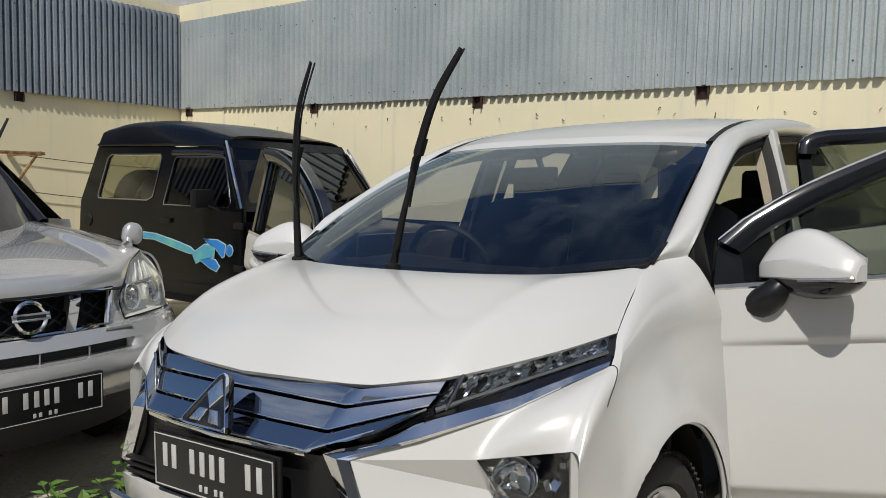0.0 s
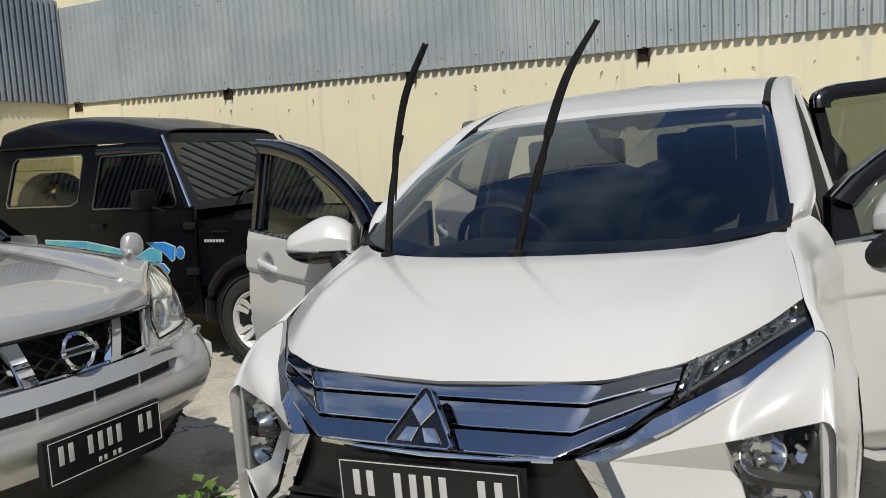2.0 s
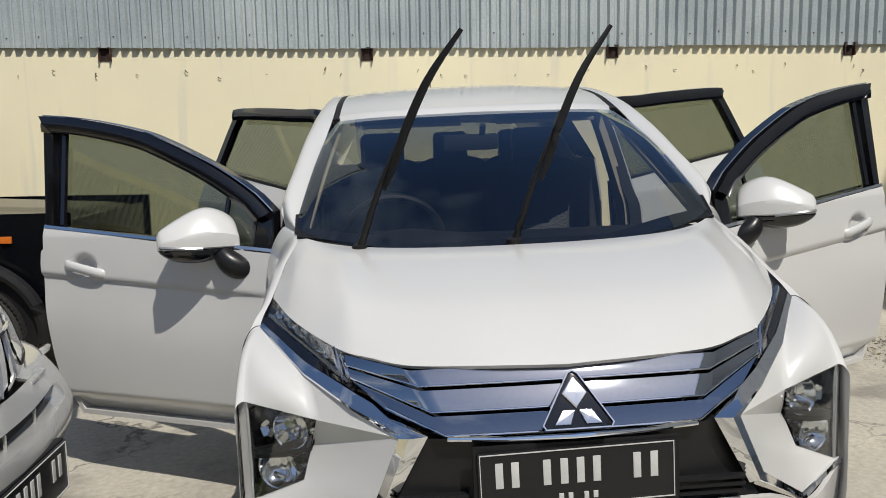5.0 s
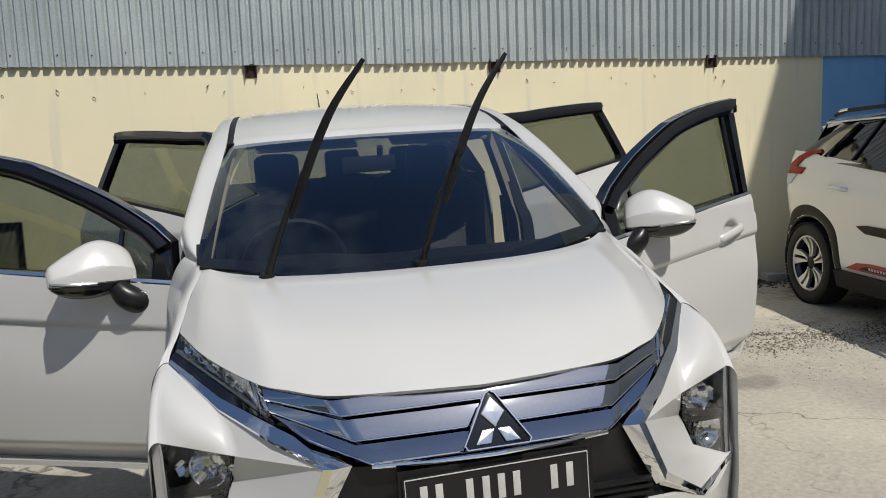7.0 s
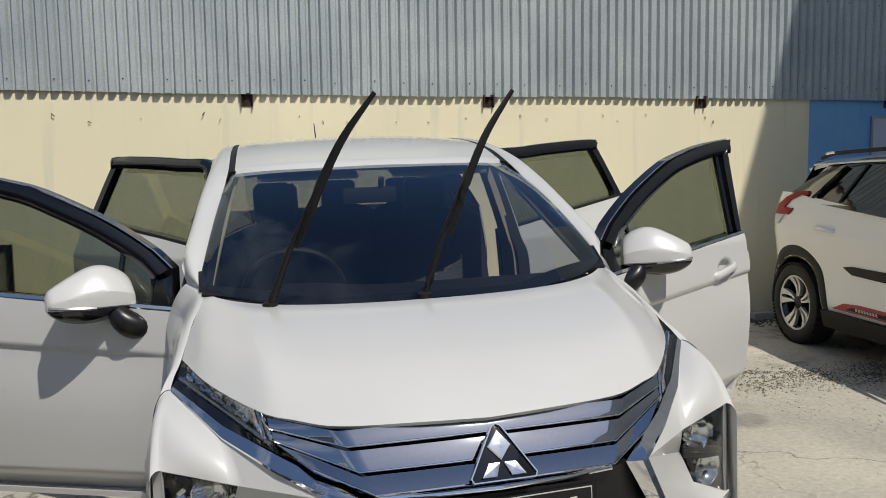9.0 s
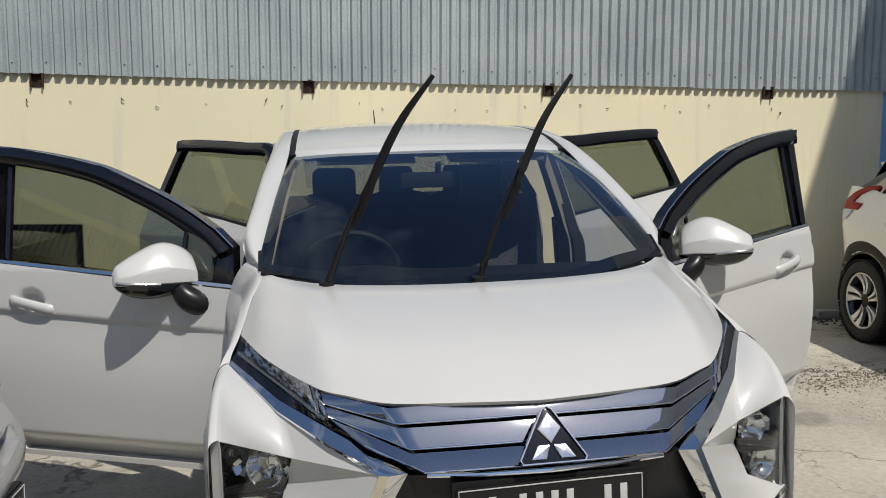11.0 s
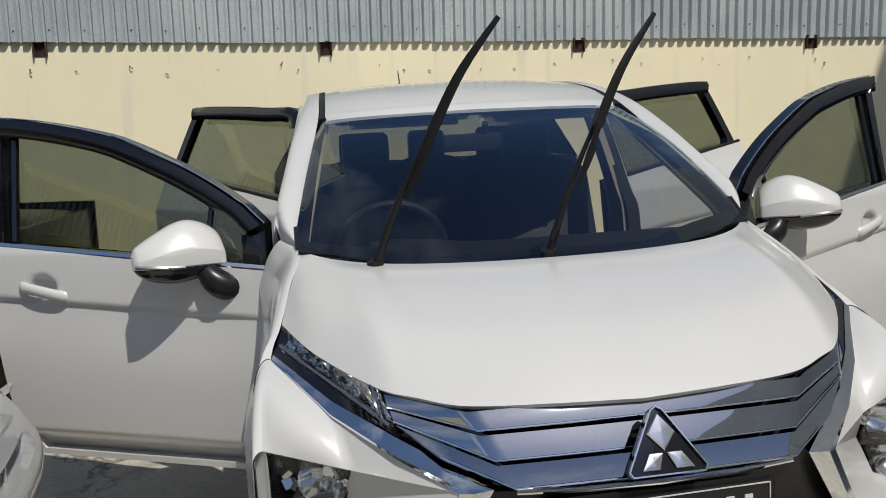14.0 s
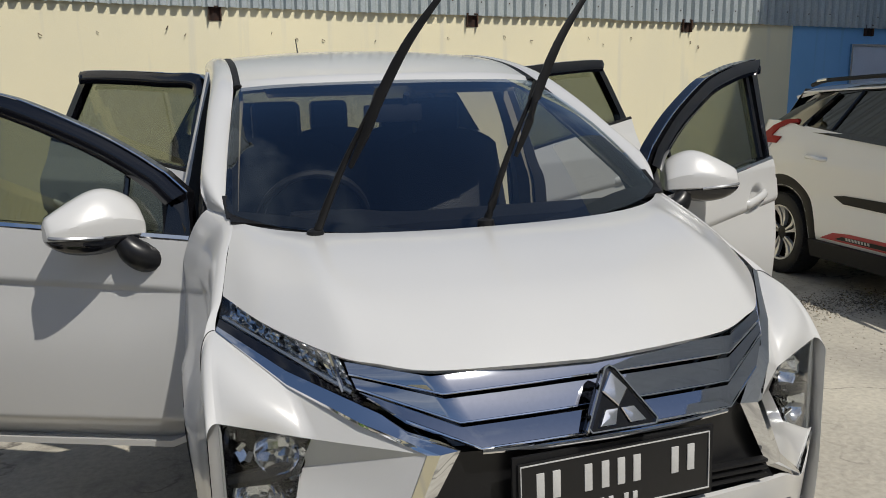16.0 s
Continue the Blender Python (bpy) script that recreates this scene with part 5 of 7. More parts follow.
SUV_BROW = [(0, 0.185, 0.893), (0.20, 0.205, 0.896), (0.345, 0.252, 0.897), (0.440, 0.300, 0.897), (0.552, 0.390, 0.920), (0.672, 0.500, 0.942)]
SUV_COWL = [(0, 1.00, 0.985), (0.20, 1.03, 0.988), (0.40, 1.13, 0.994), (0.545, 1.264, 1.002), (0.63, 1.34, 1.012), (0.70, 1.42, 1.020)]


def suv_hood(u, v):
    """An upright front roll, then a flat top with a raised band along either side."""
    x = u * 2 - 1
    a = abs(x)
    edge, brow, cowl = along(SUV_EDGE, a), along(SUV_BROW, a), along(SUV_COWL, a)
    if v < 0.22:
        w = v / 0.22 * math.pi / 2
        p = np.array((edge[0] + (brow[0] - edge[0]) * v / 0.22, edge[1] + (brow[1] - edge[1]) * (1 - math.cos(w)) ** 0.9, edge[2] + (brow[2] - edge[2]) * math.sin(w) ** 0.95))
        k = 0.0
    else:
        k = (v - 0.22) / 0.78
        p = brow + (cowl - brow) * k
    step = max(0.0, min(1.0, (a - 0.58) / 0.13)) * max(0.0, min(1.0, (1.0 - a) / 0.22))
    p[2] += 0.022 * math.sin(math.pi * k ** 0.8) * (1 - a ** 4) + 0.026 * step * min(1, k * 5) * (1 - 0.5 * k)
    return (math.copysign(p[0], x), p[1], p[2])


part("bonnet", grid(suv_hood, 96, 36, 0.012), PAINT_SILVER, SUV, smooth=50)
part("bonnet_gap", tube([(math.copysign(p[0], k), p[1] - 0.001, p[2] - 0.006) for k in range(-30, 31) for p in (along(SUV_EDGE, abs(k) / 30 * 0.62),)], 0.006, 6), PLASTIC, SUV, "dark gap under the bonnet edge")


def suv_fender(u, v):
    top = along([(0.676, 0.47, 0.930), (0.700, 0.78, 0.966), (0.712, 1.08, 0.994), (0.725, 1.40, 1.014)], u)
    y, zt = top[1], top[2]
    xm = float(along([(0.80,), (0.865,), (0.888,), (0.892,), (0.89,)], u)[0])
    if v < 0.7:
        z = 0.25 + (0.72 - 0.25) * v / 0.7
        return (xm, y, z)
    a = (v - 0.7) / 0.3 * math.pi / 2
    return (top[0] + (xm - top[0]) * math.cos(a) ** 0.8, y, 0.72 + (zt - 0.72) * math.sin(a))


def suv_fender_bm():
    return thicken(cut_arch(grid(suv_fender, 36, 40), 0.93, 0.36, 0.42), 0.01)


both_on(SUV, "fender", suv_fender_bm, PAINT_SILVER, smooth=55)


def suv_bumper(u, v):
    x = (u * 2 - 1)
    a = abs(x) * 0.88
    z = 0.684 - 0.262 * v
    prof = float(along([(0.085,), (0.042,), (0.012,), (0.006,), (0.03,), (0.075,)], v)[0])
    slot = max(0, min(1, (0.020 - abs(z - 0.613)) / 0.005)) * max(0, min(1, (0.415 - a) / 0.03))
    return (math.copysign(a, x), prof + nose_curve(a) + 0.06 * slot, z + 0.012 * (abs(x) ** 4))


part("bumper", grid(suv_bumper, 60, 60), PAINT_SILVER, SUV, smooth=55)


def suv_corner():
    """Upper bumper wing under the lamp, back to the fender."""
    bm = quad((0.40, 0.165, 0.690), (0.68, 0.30, 0.695), (0.67, 0.27, 0.655), (0.40, 0.13, 0.66), 5, 0.0)
    quad((0.68, 0.30, 0.695), (0.80, 0.50, 0.72), (0.815, 0.48, 0.64), (0.67, 0.27, 0.655), 5, 0.006, 0, bm)
    quad((0.366, 0.203, 0.822), (0.458, 0.254, 0.818), (0.424, 0.190, 0.69), (0.325, 0.160, 0.682), 6, 0.004, 0, bm)
    quad((0.325, 0.160, 0.682), (0.424, 0.190, 0.690), (0.410, 0.114, 0.681), (0.290, 0.098, 0.681), 5, 0.0, 0, bm)
    return thicken(bm, 0.008)


def lamp_surround():
    """Silver skin under and beside the lamp, down to the bumper and back to the wing."""
    def shelf(u, v):
        a = 0.40 + 0.40 * u
        return tuple(np.array((0.42 + 0.322 * u, 0.188 + 0.180 * u, 0.690)) * (1 - v) + np.array((a, 0.080 + nose_curve(a), 0.680 + 0.012 * (a / 0.88) ** 4)) * v)

    bm = grid(shelf, 16, 5)
    quad((0.742, 0.425, 0.834), (0.800, 0.480, 0.76), (0.806, 0.478, 0.66), (0.742, 0.368, 0.690), 5, 0.004, 0, bm)
    quad((0.676, 0.470, 0.930), (0.800, 0.482, 0.76), (0.742, 0.425, 0.834), (0.676, 0.470, 0.930), 5, 0.0, 0, bm)
    quad((0.742, 0.368, 0.690), (0.806, 0.478, 0.66), (0.80, 0.44, 0.655), (0.742, 0.350, 0.660), 4, 0, 0, bm)
    return thicken(bm, 0.008)


both_on(SUV, "lamp_surround", lamp_surround, PAINT_SILVER, smooth=50)
both_on(SUV, "bumper_wing", suv_corner, PAINT_SILVER, smooth=50)
part("grille_slot", grid(lambda u, v: ((u * 2 - 1) * 0.385, nose_curve(abs(u * 2 - 1) * 0.385) + 0.075, 0.637 - 0.048 * v), 24, 2, 0.006), TRIM, SUV)
for k, x in enumerate((-0.37, -0.18, 0.012, 0.203)):
    part("slot_rib", box((0.004, 0.008, 0.040), (x, nose_curve(abs(x)) + 0.050, 0.613), 0.001), PAINT_SILVER, SUV)
part("air_dam", grid(lambda u, v: ((u * 2 - 1) * (0.80 - 0.06 * v), 0.085 + nose_curve(abs(u * 2 - 1) * 0.84) + 0.16 * v, 0.428 - 0.18 * v), 28, 5, 0.02), TRIM, SUV, "black lower air dam")


def mesh_grille():
    """Diamond wire over a dark recess."""
    bm = None
    for k in range(-9, 10):
        for s in (-1, 1):
            x0 = k * 0.075
            pts = []
            for q in range(5):
                t = q / 4
                x = x0 + s * (t - 0.5) * 0.19
                if abs(x) < 0.36:
                    pts.append((x, 0.115 + nose_curve(abs(x)) * 1.9 + 0.035 * t + 0.004, 0.695 + 0.118 * t))
            if len(pts) > 1:
                bm = tube(pts, 0.0045, 5, bm)
    return bm


part("grille_mesh", mesh_grille(), PLASTIC, SUV)
part("grille_back", grid(lambda u, v: ((u * 2 - 1) * 0.37, 0.145 + nose_curve(abs(u * 2 - 1) * 0.37) * 1.9 + 0.035 * v, 0.69 + 0.13 * v), 20, 3, 0.01), PLASTIC, SUV)
part("grille_frame", tube([(x, 0.098 + nose_curve(abs(x)) * 1.9, 0.688) for x in np.linspace(-0.335, 0.335, 15)] + [(0.375, 0.21, 0.818)], 0.007, 6), CHROME, SUV)
both_on(SUV, "grille_side", lambda: tube([(0.338, 0.168, 0.688), (0.378, 0.212, 0.82)], 0.010, 6), CHROME)
part("grille_top", tube([(x, 0.118 + nose_curve(abs(x)) * 1.6, 0.824) for x in np.linspace(-0.37, 0.37, 17)], 0.006, 6), CHROME, SUV)


def v_blade():
    """A broad face with deep chamfers at both edges."""
    def fn(u, v):
        x = 0.163 - 0.043 * v + 0.066 * u
        depth = 0.024 * max(0, 1 - u / 0.16) + 0.024 * max(0, (u - 0.84) / 0.16)
        return (x, 0.128 - 0.030 * v + 0.014 * u + depth - 0.004 * math.sin(math.pi * v), 0.828 - 0.144 * v)
    return grid(fn, 25, 12, 0.016)


both_on(SUV, "chrome_blade", v_blade, CHROME, "broad chrome blade of the V grille", 24)
badge_r = part("badge_ring", lathe([(-0.014, 0.046), (-0.020, 0.052), (-0.014, 0.060), (0.0, 0.060), (0.0, 0.046), (-0.014, 0.046)], 32, "y", (0, 0, 0)), CHROME, SUV, "round chrome badge", m=pose(0, 0.096, 0.757, -14))
part("badge_bar", box((0.135, 0.012, 0.028), (0, -0.014, 0), 0.004), CHROME, badge_r)
part("badge_strip", box((0.10, 0.003, 0.012), (0, -0.0215, 0), 0.0), PLASTIC, badge_r)

# tall wrap-round lamps: an amber-aged indicator above two round bowls
LAMP_IN = [(0.424, 0.190, 0.692), (0.413, 0.203, 0.745), (0.420, 0.216, 0.785), (0.464, 0.256, 0.826), (0.550, 0.358, 0.892), (0.672, 0.466, 0.932)]
LAMP_OUT = [(0.740, 0.368, 0.692), (0.752, 0.388, 0.745), (0.754, 0.405, 0.790), (0.744, 0.424, 0.834), (0.722, 0.446, 0.884), (0.676, 0.468, 0.932)]
LAMP_NORMAL = np.array((0.46, -0.86, 0.22))


def suv_lamp(u, v, out):
    """u from the grille outwards, v upwards, out along the lamp's face."""
    a, b = along(LAMP_IN, v), along(LAMP_OUT, v)
    return tuple(a + (b - a) * u + LAMP_NORMAL * (out + 0.10 * u * (1 - u) * (1 - v ** 3)))


def suv_bowl(u, v, r, depth):
    bm = lathe([(-0.002, r * 1.04), (-0.006, r * 1.10), (-0.006, r * 1.16), (0.006, r * 1.16), (0.006, r), (depth * 0.45, r * 0.86), (depth * 0.85, r * 0.5), (depth, 0.0)], 24, "y")
    c = suv_lamp(u, v, -0.018)
    bmesh.ops.transform(bm, matrix=pose(*c, -8, 0, 26), verts=bm.verts)
    return bm


def suv_bulb(u, v, r):
    bm = lathe([(-0.012, 0.0), (-0.010, r * 0.7), (0.0, r), (0.03, r)], 16, "y")
    bmesh.ops.transform(bm, matrix=pose(*suv_lamp(u, v, -0.030), -8, 0, 26), verts=bm.verts)
    return bm


def lamp_rim():
    ins = [suv_lamp(0, k / 16, 0.001) for k in range(17)]
    low = [suv_lamp(1 - k / 10, 0, 0.001) for k in range(10)]
    return tube(low + ins, 0.0035, 6)


def indicator_ribs():
    bm = None
    for k in range(5):
        u = 0.18 + 0.16 * k
        bm = tube([suv_lamp(u, v, -0.020) for v in (0.60, 0.72, 0.84 - 0.03 * abs(k - 2))], 0.0025, 5, bm)
    return bm


LAMP_PARTS = (("indicator_reflector", lambda: grid(lambda u, v: suv_lamp(0.05 + 0.9 * u, 0.56 + 0.38 * v, -0.026 - 0.012 * math.sin(math.pi * u)), 12, 10, 0.003), LAMP_CREAM),
              ("indicator_rib", indicator_ribs, LAMP_CREAM),
              ("divider", lambda: tube([suv_lamp(u, 0.47 + 0.07 * math.sin(math.pi * u * 1.5) ** 2, -0.012) for u in np.linspace(0.03, 0.97, 14)], 0.006, 6), SATIN),
              ("reflector_bowl", lambda: suv_bowl(0.25, 0.30, 0.047, 0.05), LAMP_BOWL),
              ("reflector_bowl", lambda: suv_bowl(0.70, 0.31, 0.040, 0.045), LAMP_BOWL),
              ("bulb_cap", lambda: suv_bulb(0.25, 0.30, 0.012), SATIN),
              ("bulb_cap", lambda: suv_bulb(0.70, 0.31, 0.014), DARK_CHROME),
              ("lamp_seal", lamp_rim, PLASTIC),
              ("lens", lambda: grid(lambda u, v: suv_lamp(u, v, 0.002), 14, 18), GLASS_CLEAR))
for k in (0, 1):
    bm = grid(lambda u, v: suv_lamp(u, v, -0.006 - 0.042 * (16 * u * (1 - u) * v * (1 - v)) ** 0.25), 24, 24, 0.003)
    lamp = part("headlamp", flip(bm) if k else bm, LAMP_CREAM, SUV, "tall clear headlamp with twin bowls")
    for nm, fn, mt in LAMP_PARTS:
        bm = fn()
        part(nm, flip(bm) if k else bm, mt, lamp, smooth=60)
both_on(SUV, "fog_lamp", lambda: thicken(quad((0.745, 0.245, 0.60), (0.80, 0.335, 0.60), (0.80, 0.335, 0.53), (0.745, 0.245, 0.53), 5, 0.01), 0.02), LAMP_WHITE)
number_plate(SUV, pose(0.0, -0.003, 0.478))
part("plate_surround", box((0.440, 0.03, 0.138), (0, 0.0165, 0.478), 0.006), PLASTIC, SUV)

part("washer_cover", prism([(0.0, 0.0), (0.062, 0.018), (0.070, 0.034), (0.058, 0.042), (0.0, 0.026)], lambda a, b, w: (0.622 + w, 0.250 - a * 0.82, 0.640 + b + a * 0.25), 0.022, bevel=0.004), PAINT_SILVER, SUV, "small silver washer cover on the bumper corner")

# cabin
both_on(SUV, "pillar", lambda: tube([tuple(p) for p in spline([(0.735, 1.42, 1.01), (0.68, 1.74, 1.25), (0.615, 2.1, 1.50), (0.60, 2.4, 1.60), (0.59, 3.3, 1.61), (0.60, 4.1, 1.50)], 18)], 0.032, 8), GLOSS_BLACK, smooth=60)
part("windscreen", grid(lambda u, v: ((u * 2 - 1) * (0.70 - 0.11 * v), 1.03 + 0.39 * abs(2 * u - 1) ** 2.2 * (1 - 0.7 * v) + 0.97 * v - 0.03 * math.sin(math.pi * v), 0.975 + 0.035 * abs(2 * u - 1) ** 2 + 0.57 * v), 20, 10), GLASS_BLACK, SUV, smooth=80)
part("cowl", grid(lambda u, v: ((u * 2 - 1) * 0.69, 0.985 + 0.40 * abs(2 * u - 1) ** 2.2 + 0.10 * v, 0.965 + 0.03 * abs(2 * u - 1) ** 2), 20, 3, 0.02), PLASTIC, SUV)
part("roof", grid(lambda u, v: ((u * 2 - 1) * 0.60, 1.98 + 2.25 * v - 0.06 * (1 - (2 * u - 1) ** 2), 1.54 + 0.05 * (1 - (2 * u - 1) ** 2) + 0.08 * math.sin(math.pi * (0.1 + 0.8 * v)) - 0.03 * v), 14, 16, 0.012), PAINT_SILVER, SUV, smooth=60)
both_on(SUV, "side_panel", lambda: thicken(cut_arch(grid(lambda u, v: (0.89 - 0.05 * v ** 4, 1.35 + 3.05 * u, 0.25 + 0.78 * v), 30, 16), 3.56, 0.36, 0.42), 0.01), PAINT_SILVER)
both_on(SUV, "side_window", lambda: quad((0.835, 1.42, 1.03), (0.62, 2.05, 1.53), (0.605, 4.0, 1.50), (0.82, 4.25, 1.03), 6, 0.01, 0.004), GLASS_DARK)
part("tail", grid(lambda u, v: ((u * 2 - 1) * (0.84 - 0.2 * max(0, v - 0.6)), 4.4 - 0.2 * max(0, v - 0.6), 0.3 + 1.25 * v), 8, 10, 0.02), PAINT_SILVER, SUV)
part("cabin_floor", box((1.6, 3.0, 0.05), (0, 2.8, 0.5), 0.01), TRIM, SUV)
part("dashboard", box((1.30, 0.45, 0.14), (0, 1.62, 0.92), 0.05), TRIM, SUV)
for x in (-0.37, 0.37):
    part("seat_back", box((0.48, 0.14, 0.62), (x, 2.35, 0.98), 0.06), SEAT, SUV)
    part("headrest", box((0.26, 0.10, 0.18), (x, 2.42, 1.38), 0.04), SEAT, SUV)
for sx in (-1, 1):
    for y in (0.93, 3.56):
        wheel(SUV, pose(0.79 * sx, y, 0.352, 0, 0, 0 if sx > 0 else 180), r=0.352, width=0.225, rim=0.215, spokes=6)
both_on(SUV, "arch_liner", lambda: grid(lambda u, v: (0.87 - 0.3 * v, 0.93 + math.cos(math.pi * u) * 0.42, 0.36 + math.sin(math.pi * u) * 0.42), 20, 3, 0.006), PLASTIC)
# fender mirror on the near wing and raised wipers
def mirror_shell(u, v):
    """A rounded shell, flat towards the rear."""
    a, b = u * math.tau, (v - 0.5) * math.pi
    power = lambda k: math.copysign(abs(k) ** 0.75, k)
    x, y, z = power(math.cos(a)) * power(math.cos(b)), power(math.sin(a)) * power(math.cos(b)), power(math.sin(b))
    return (x * (0.046 - 0.006 * z), y * (0.040 if y < 0 else 0.018), z * 0.050)


fm = part("fender_mirror", grid(mirror_shell, 32, 20), PAINT_SILVER, SUV, "silver parking mirror on the wing", m=pose(0.745, 0.634, 0.997, -14, 8, -20), smooth=70)
part("mirror_stem", tube([(-0.008, -0.006, -0.030), (-0.024, -0.036, -0.048), (-0.030, -0.050, -0.066)], [0.020, 0.018, 0.024], 10), PAINT_SILVER, fm)
part("mirror_glass", lathe([(0.0, 0.0), (0.0, 0.034), (0.003, 0.036)], 20, "y", (0, 0.0165, 0)), CHROME, fm)
for base, tip in (((0.12, 1.03, 0.985), (0.325, 0.90, 1.50)), ((-0.45, 1.12, 0.99), (-0.25, 0.93, 1.50))):
    w2 = part("wiper", tube([base, lerp3(base, tip, 0.5)], [0.012, 0.008], 6), PLASTIC, SUV, "raised black wiper")
    part("blade", tube([lerp3(base, tip, 0.18), tuple(Vector(lerp3(base, tip, 0.6)) + Vector((0.0, -0.012, 0))), tip], [0.006, 0.011, 0.006], 6), RUBBER, w2)

# ---- the black jeep against the wall ----
# x forwards, y across (the near side at -0.735), z up
JEEP = thing("jeep", "old black hard-top jeep with a teal and blue side decal", "car", pose(-3.62, 3.43, 0.072) @ Matrix.Scale(1.035, 4))
W = 0.735


def jeep_side(sy, name, bm, mat, label="", owner=None, smooth=40.0):
    if sy > 0:
        bmesh.ops.scale(bm, vec=(1, -1, 1), verts=bm.verts)
        bmesh.ops.reverse_faces(bm, faces=bm.faces)
    return part(name, bm, mat, owner or JEEP, label, smooth)


def jy(z):
    """Near side: upright below the waist, leaning in above."""
    return -W + 0.02 * max(0, 0.45 - z) * 3 + max(0, z - 1.02) * 0.26


def lower_side(u, v):
    z = 0.30 + 0.72 * v
    x0 = -1.60 - 0.02 * math.sin(math.pi * v)
    return (x0 + (0.50 - x0) * u, jy(z) - 0.006 * math.sin(math.pi * v), z)


def plate_side(outline, depth=0.03, out=0.0, bm=None):
    return prism(outline, lambda a, b, w: (a, jy(b) - out + w, b), depth, bm)


REAR_WIN = [(-1.335, 1.045), (-0.655, 1.045), (-0.585, 1.075), (-0.575, 1.39), (-0.605, 1.415), (-1.29, 1.415), (-1.335, 1.38), (-1.36, 1.075)]
DOOR_WIN = [(-0.42, 1.02), (0.335, 1.02), (0.355, 1.05), (0.20, 1.375), (0.175, 1.39), (-0.38, 1.39), (-0.405, 1.37), (-0.43, 1.04)]
QUARTER = [(-1.60, 1.01), (-0.50, 1.01), (-0.49, 1.03), (-0.47, 1.46), (-0.50, 1.48), (-1.48, 1.49), (-1.52, 1.47), (-1.60, 1.03)]
DOOR_UP = [(-0.48, 1.0), (0.48, 1.0), (0.485, 1.02), (0.20, 1.45), (0.17, 1.465), (-0.45, 1.465), (-0.465, 1.45), (-0.485, 1.02)]
for sy in (-1, 1):
    jeep_side(sy, "body_side", thicken(grid(lower_side, 44, 24), 0.02), PAINT_BLACK)
    q = jeep_side(sy, "rear_quarter", ring(QUARTER, REAR_WIN, lambda a, b, w: (a, jy(b) + w, b), 0.03), PAINT_BLACK)
    jeep_side(sy, "window_seal", ring(REAR_WIN, inset(REAR_WIN, 0.010), lambda a, b, w: (a, jy(b) - 0.006 + w, b), 0.014), SATIN, "worn bright window seal", q)
    g1 = jeep_side(sy, "side_window", grid(lambda u, v: (-1.35 + 0.76 * u, jy(1.05 + 0.35 * v) + 0.012, 1.05 + 0.35 * v), 4, 4), GLASS_PALE, "", q)
    g1.visible_shadow = False
    d = jeep_side(sy, "door", plate_side([(-0.485, 0.36), (0.40, 0.36), (0.475, 0.45), (0.485, 1.0), (-0.485, 1.0)], 0.03, 0.008), PAINT_BLACK)
    jeep_side(sy, "door_frame", ring(DOOR_UP, DOOR_WIN, lambda a, b, w: (a, jy(b) - 0.008 + w, b), 0.035), PAINT_BLACK, "", d)
    jeep_side(sy, "window_edge", ring(DOOR_WIN, inset(DOOR_WIN, 0.008), lambda a, b, w: (a, jy(b) - 0.011 + w, b), 0.012), SATIN, "", d)
    jeep_side(sy, "door_window", grid(lambda u, v: ((-0.425 + 0.03 * v) * (1 - u) + (0.345 - 0.17 * v) * u, jy(1.02 + 0.37 * v) + 0.008, 1.02 + 0.37 * v), 4, 4), GLASS_BLACK, "", d)
    jeep_side(sy, "rain_visor", grid(lambda u, v: (-0.44 + 0.62 * u, jy(1.44) - 0.012 - 0.02 * math.sin(math.pi * v), 1.445 - 0.055 * v - 0.02 * u ** 4), 10, 5, 0.003), GLOSS_BLACK, "", d)
    jeep_side(sy, "handle", box((0.13, 0.02, 0.035), (-0.385, -W - 0.018, 0.905), 0.006), PLASTIC, "", d)
    for hz in (0.60, 0.90):
        jeep_side(sy, "hinge", box((0.10, 0.018, 0.045), (0.465, -W - 0.018, hz), 0.006), PLASTIC, "", d)
    # arches with raised flares
    for cx in (-1.02, 0.98):
        arc = [(cx + math.cos(a) * 0.39, jy(0.6) - 0.03, 0.33 + math.sin(a) * 0.36) for a in np.linspace(-0.15, math.pi + 0.15, 26)]
        jeep_side(sy, "arch_flare", tube(arc, 0.035, 8, None, False, 1.0), PLASTIC, "black wheel arch flare")
        jeep_side(sy, "arch_well", prism([(cx + math.cos(a) * 0.37, 0.33 + math.sin(a) * 0.34) for a in np.linspace(-0.2, math.pi + 0.2, 20)], lambda a, b, w: (a, -W - 0.012 + w, b), 0.02), PLASTIC)
        wheel(JEEP, pose(cx, (W - 0.04) * sy, 0.295, 0, 0, -90 if sy < 0 else 90), r=0.298, width=0.195, rim=0.192, spokes=5, fat=0.019, metal=WHEEL_SILVER, cap=PLASTIC)
    jeep_side(sy, "wing_side", grid(lambda u, v: (0.49 + 1.02 * u, -W + 0.01 + 0.04 * u ** 3, 0.50 + 0.43 * v), 12, 10, 0.02), PAINT_BLACK)
    jeep_side(sy, "side_marker", box((0.055, 0.014, 0.035), (1.20, -W + 0.012, 0.80), 0.004), AMBER, "small orange side marker")
    jeep_side(sy, "wing_vent", box((0.13, 0.008, 0.012), (0.70, -W - 0.004, 0.86), 0.002), PLASTIC)
    jeep_side(sy, "gutter", tube([(-1.50, jy(1.48) - 0.012, 1.492), (-0.6, jy(1.48) - 0.012, 1.485), (0.05, jy(1.47) - 0.012, 1.472), (0.165, jy(1.45) - 0.010, 1.455), (0.30, jy(1.25) - 0.006, 1.24), (0.455, jy(1.02) - 0.004, 1.01)], 0.012, 6), PAINT_BLACK)
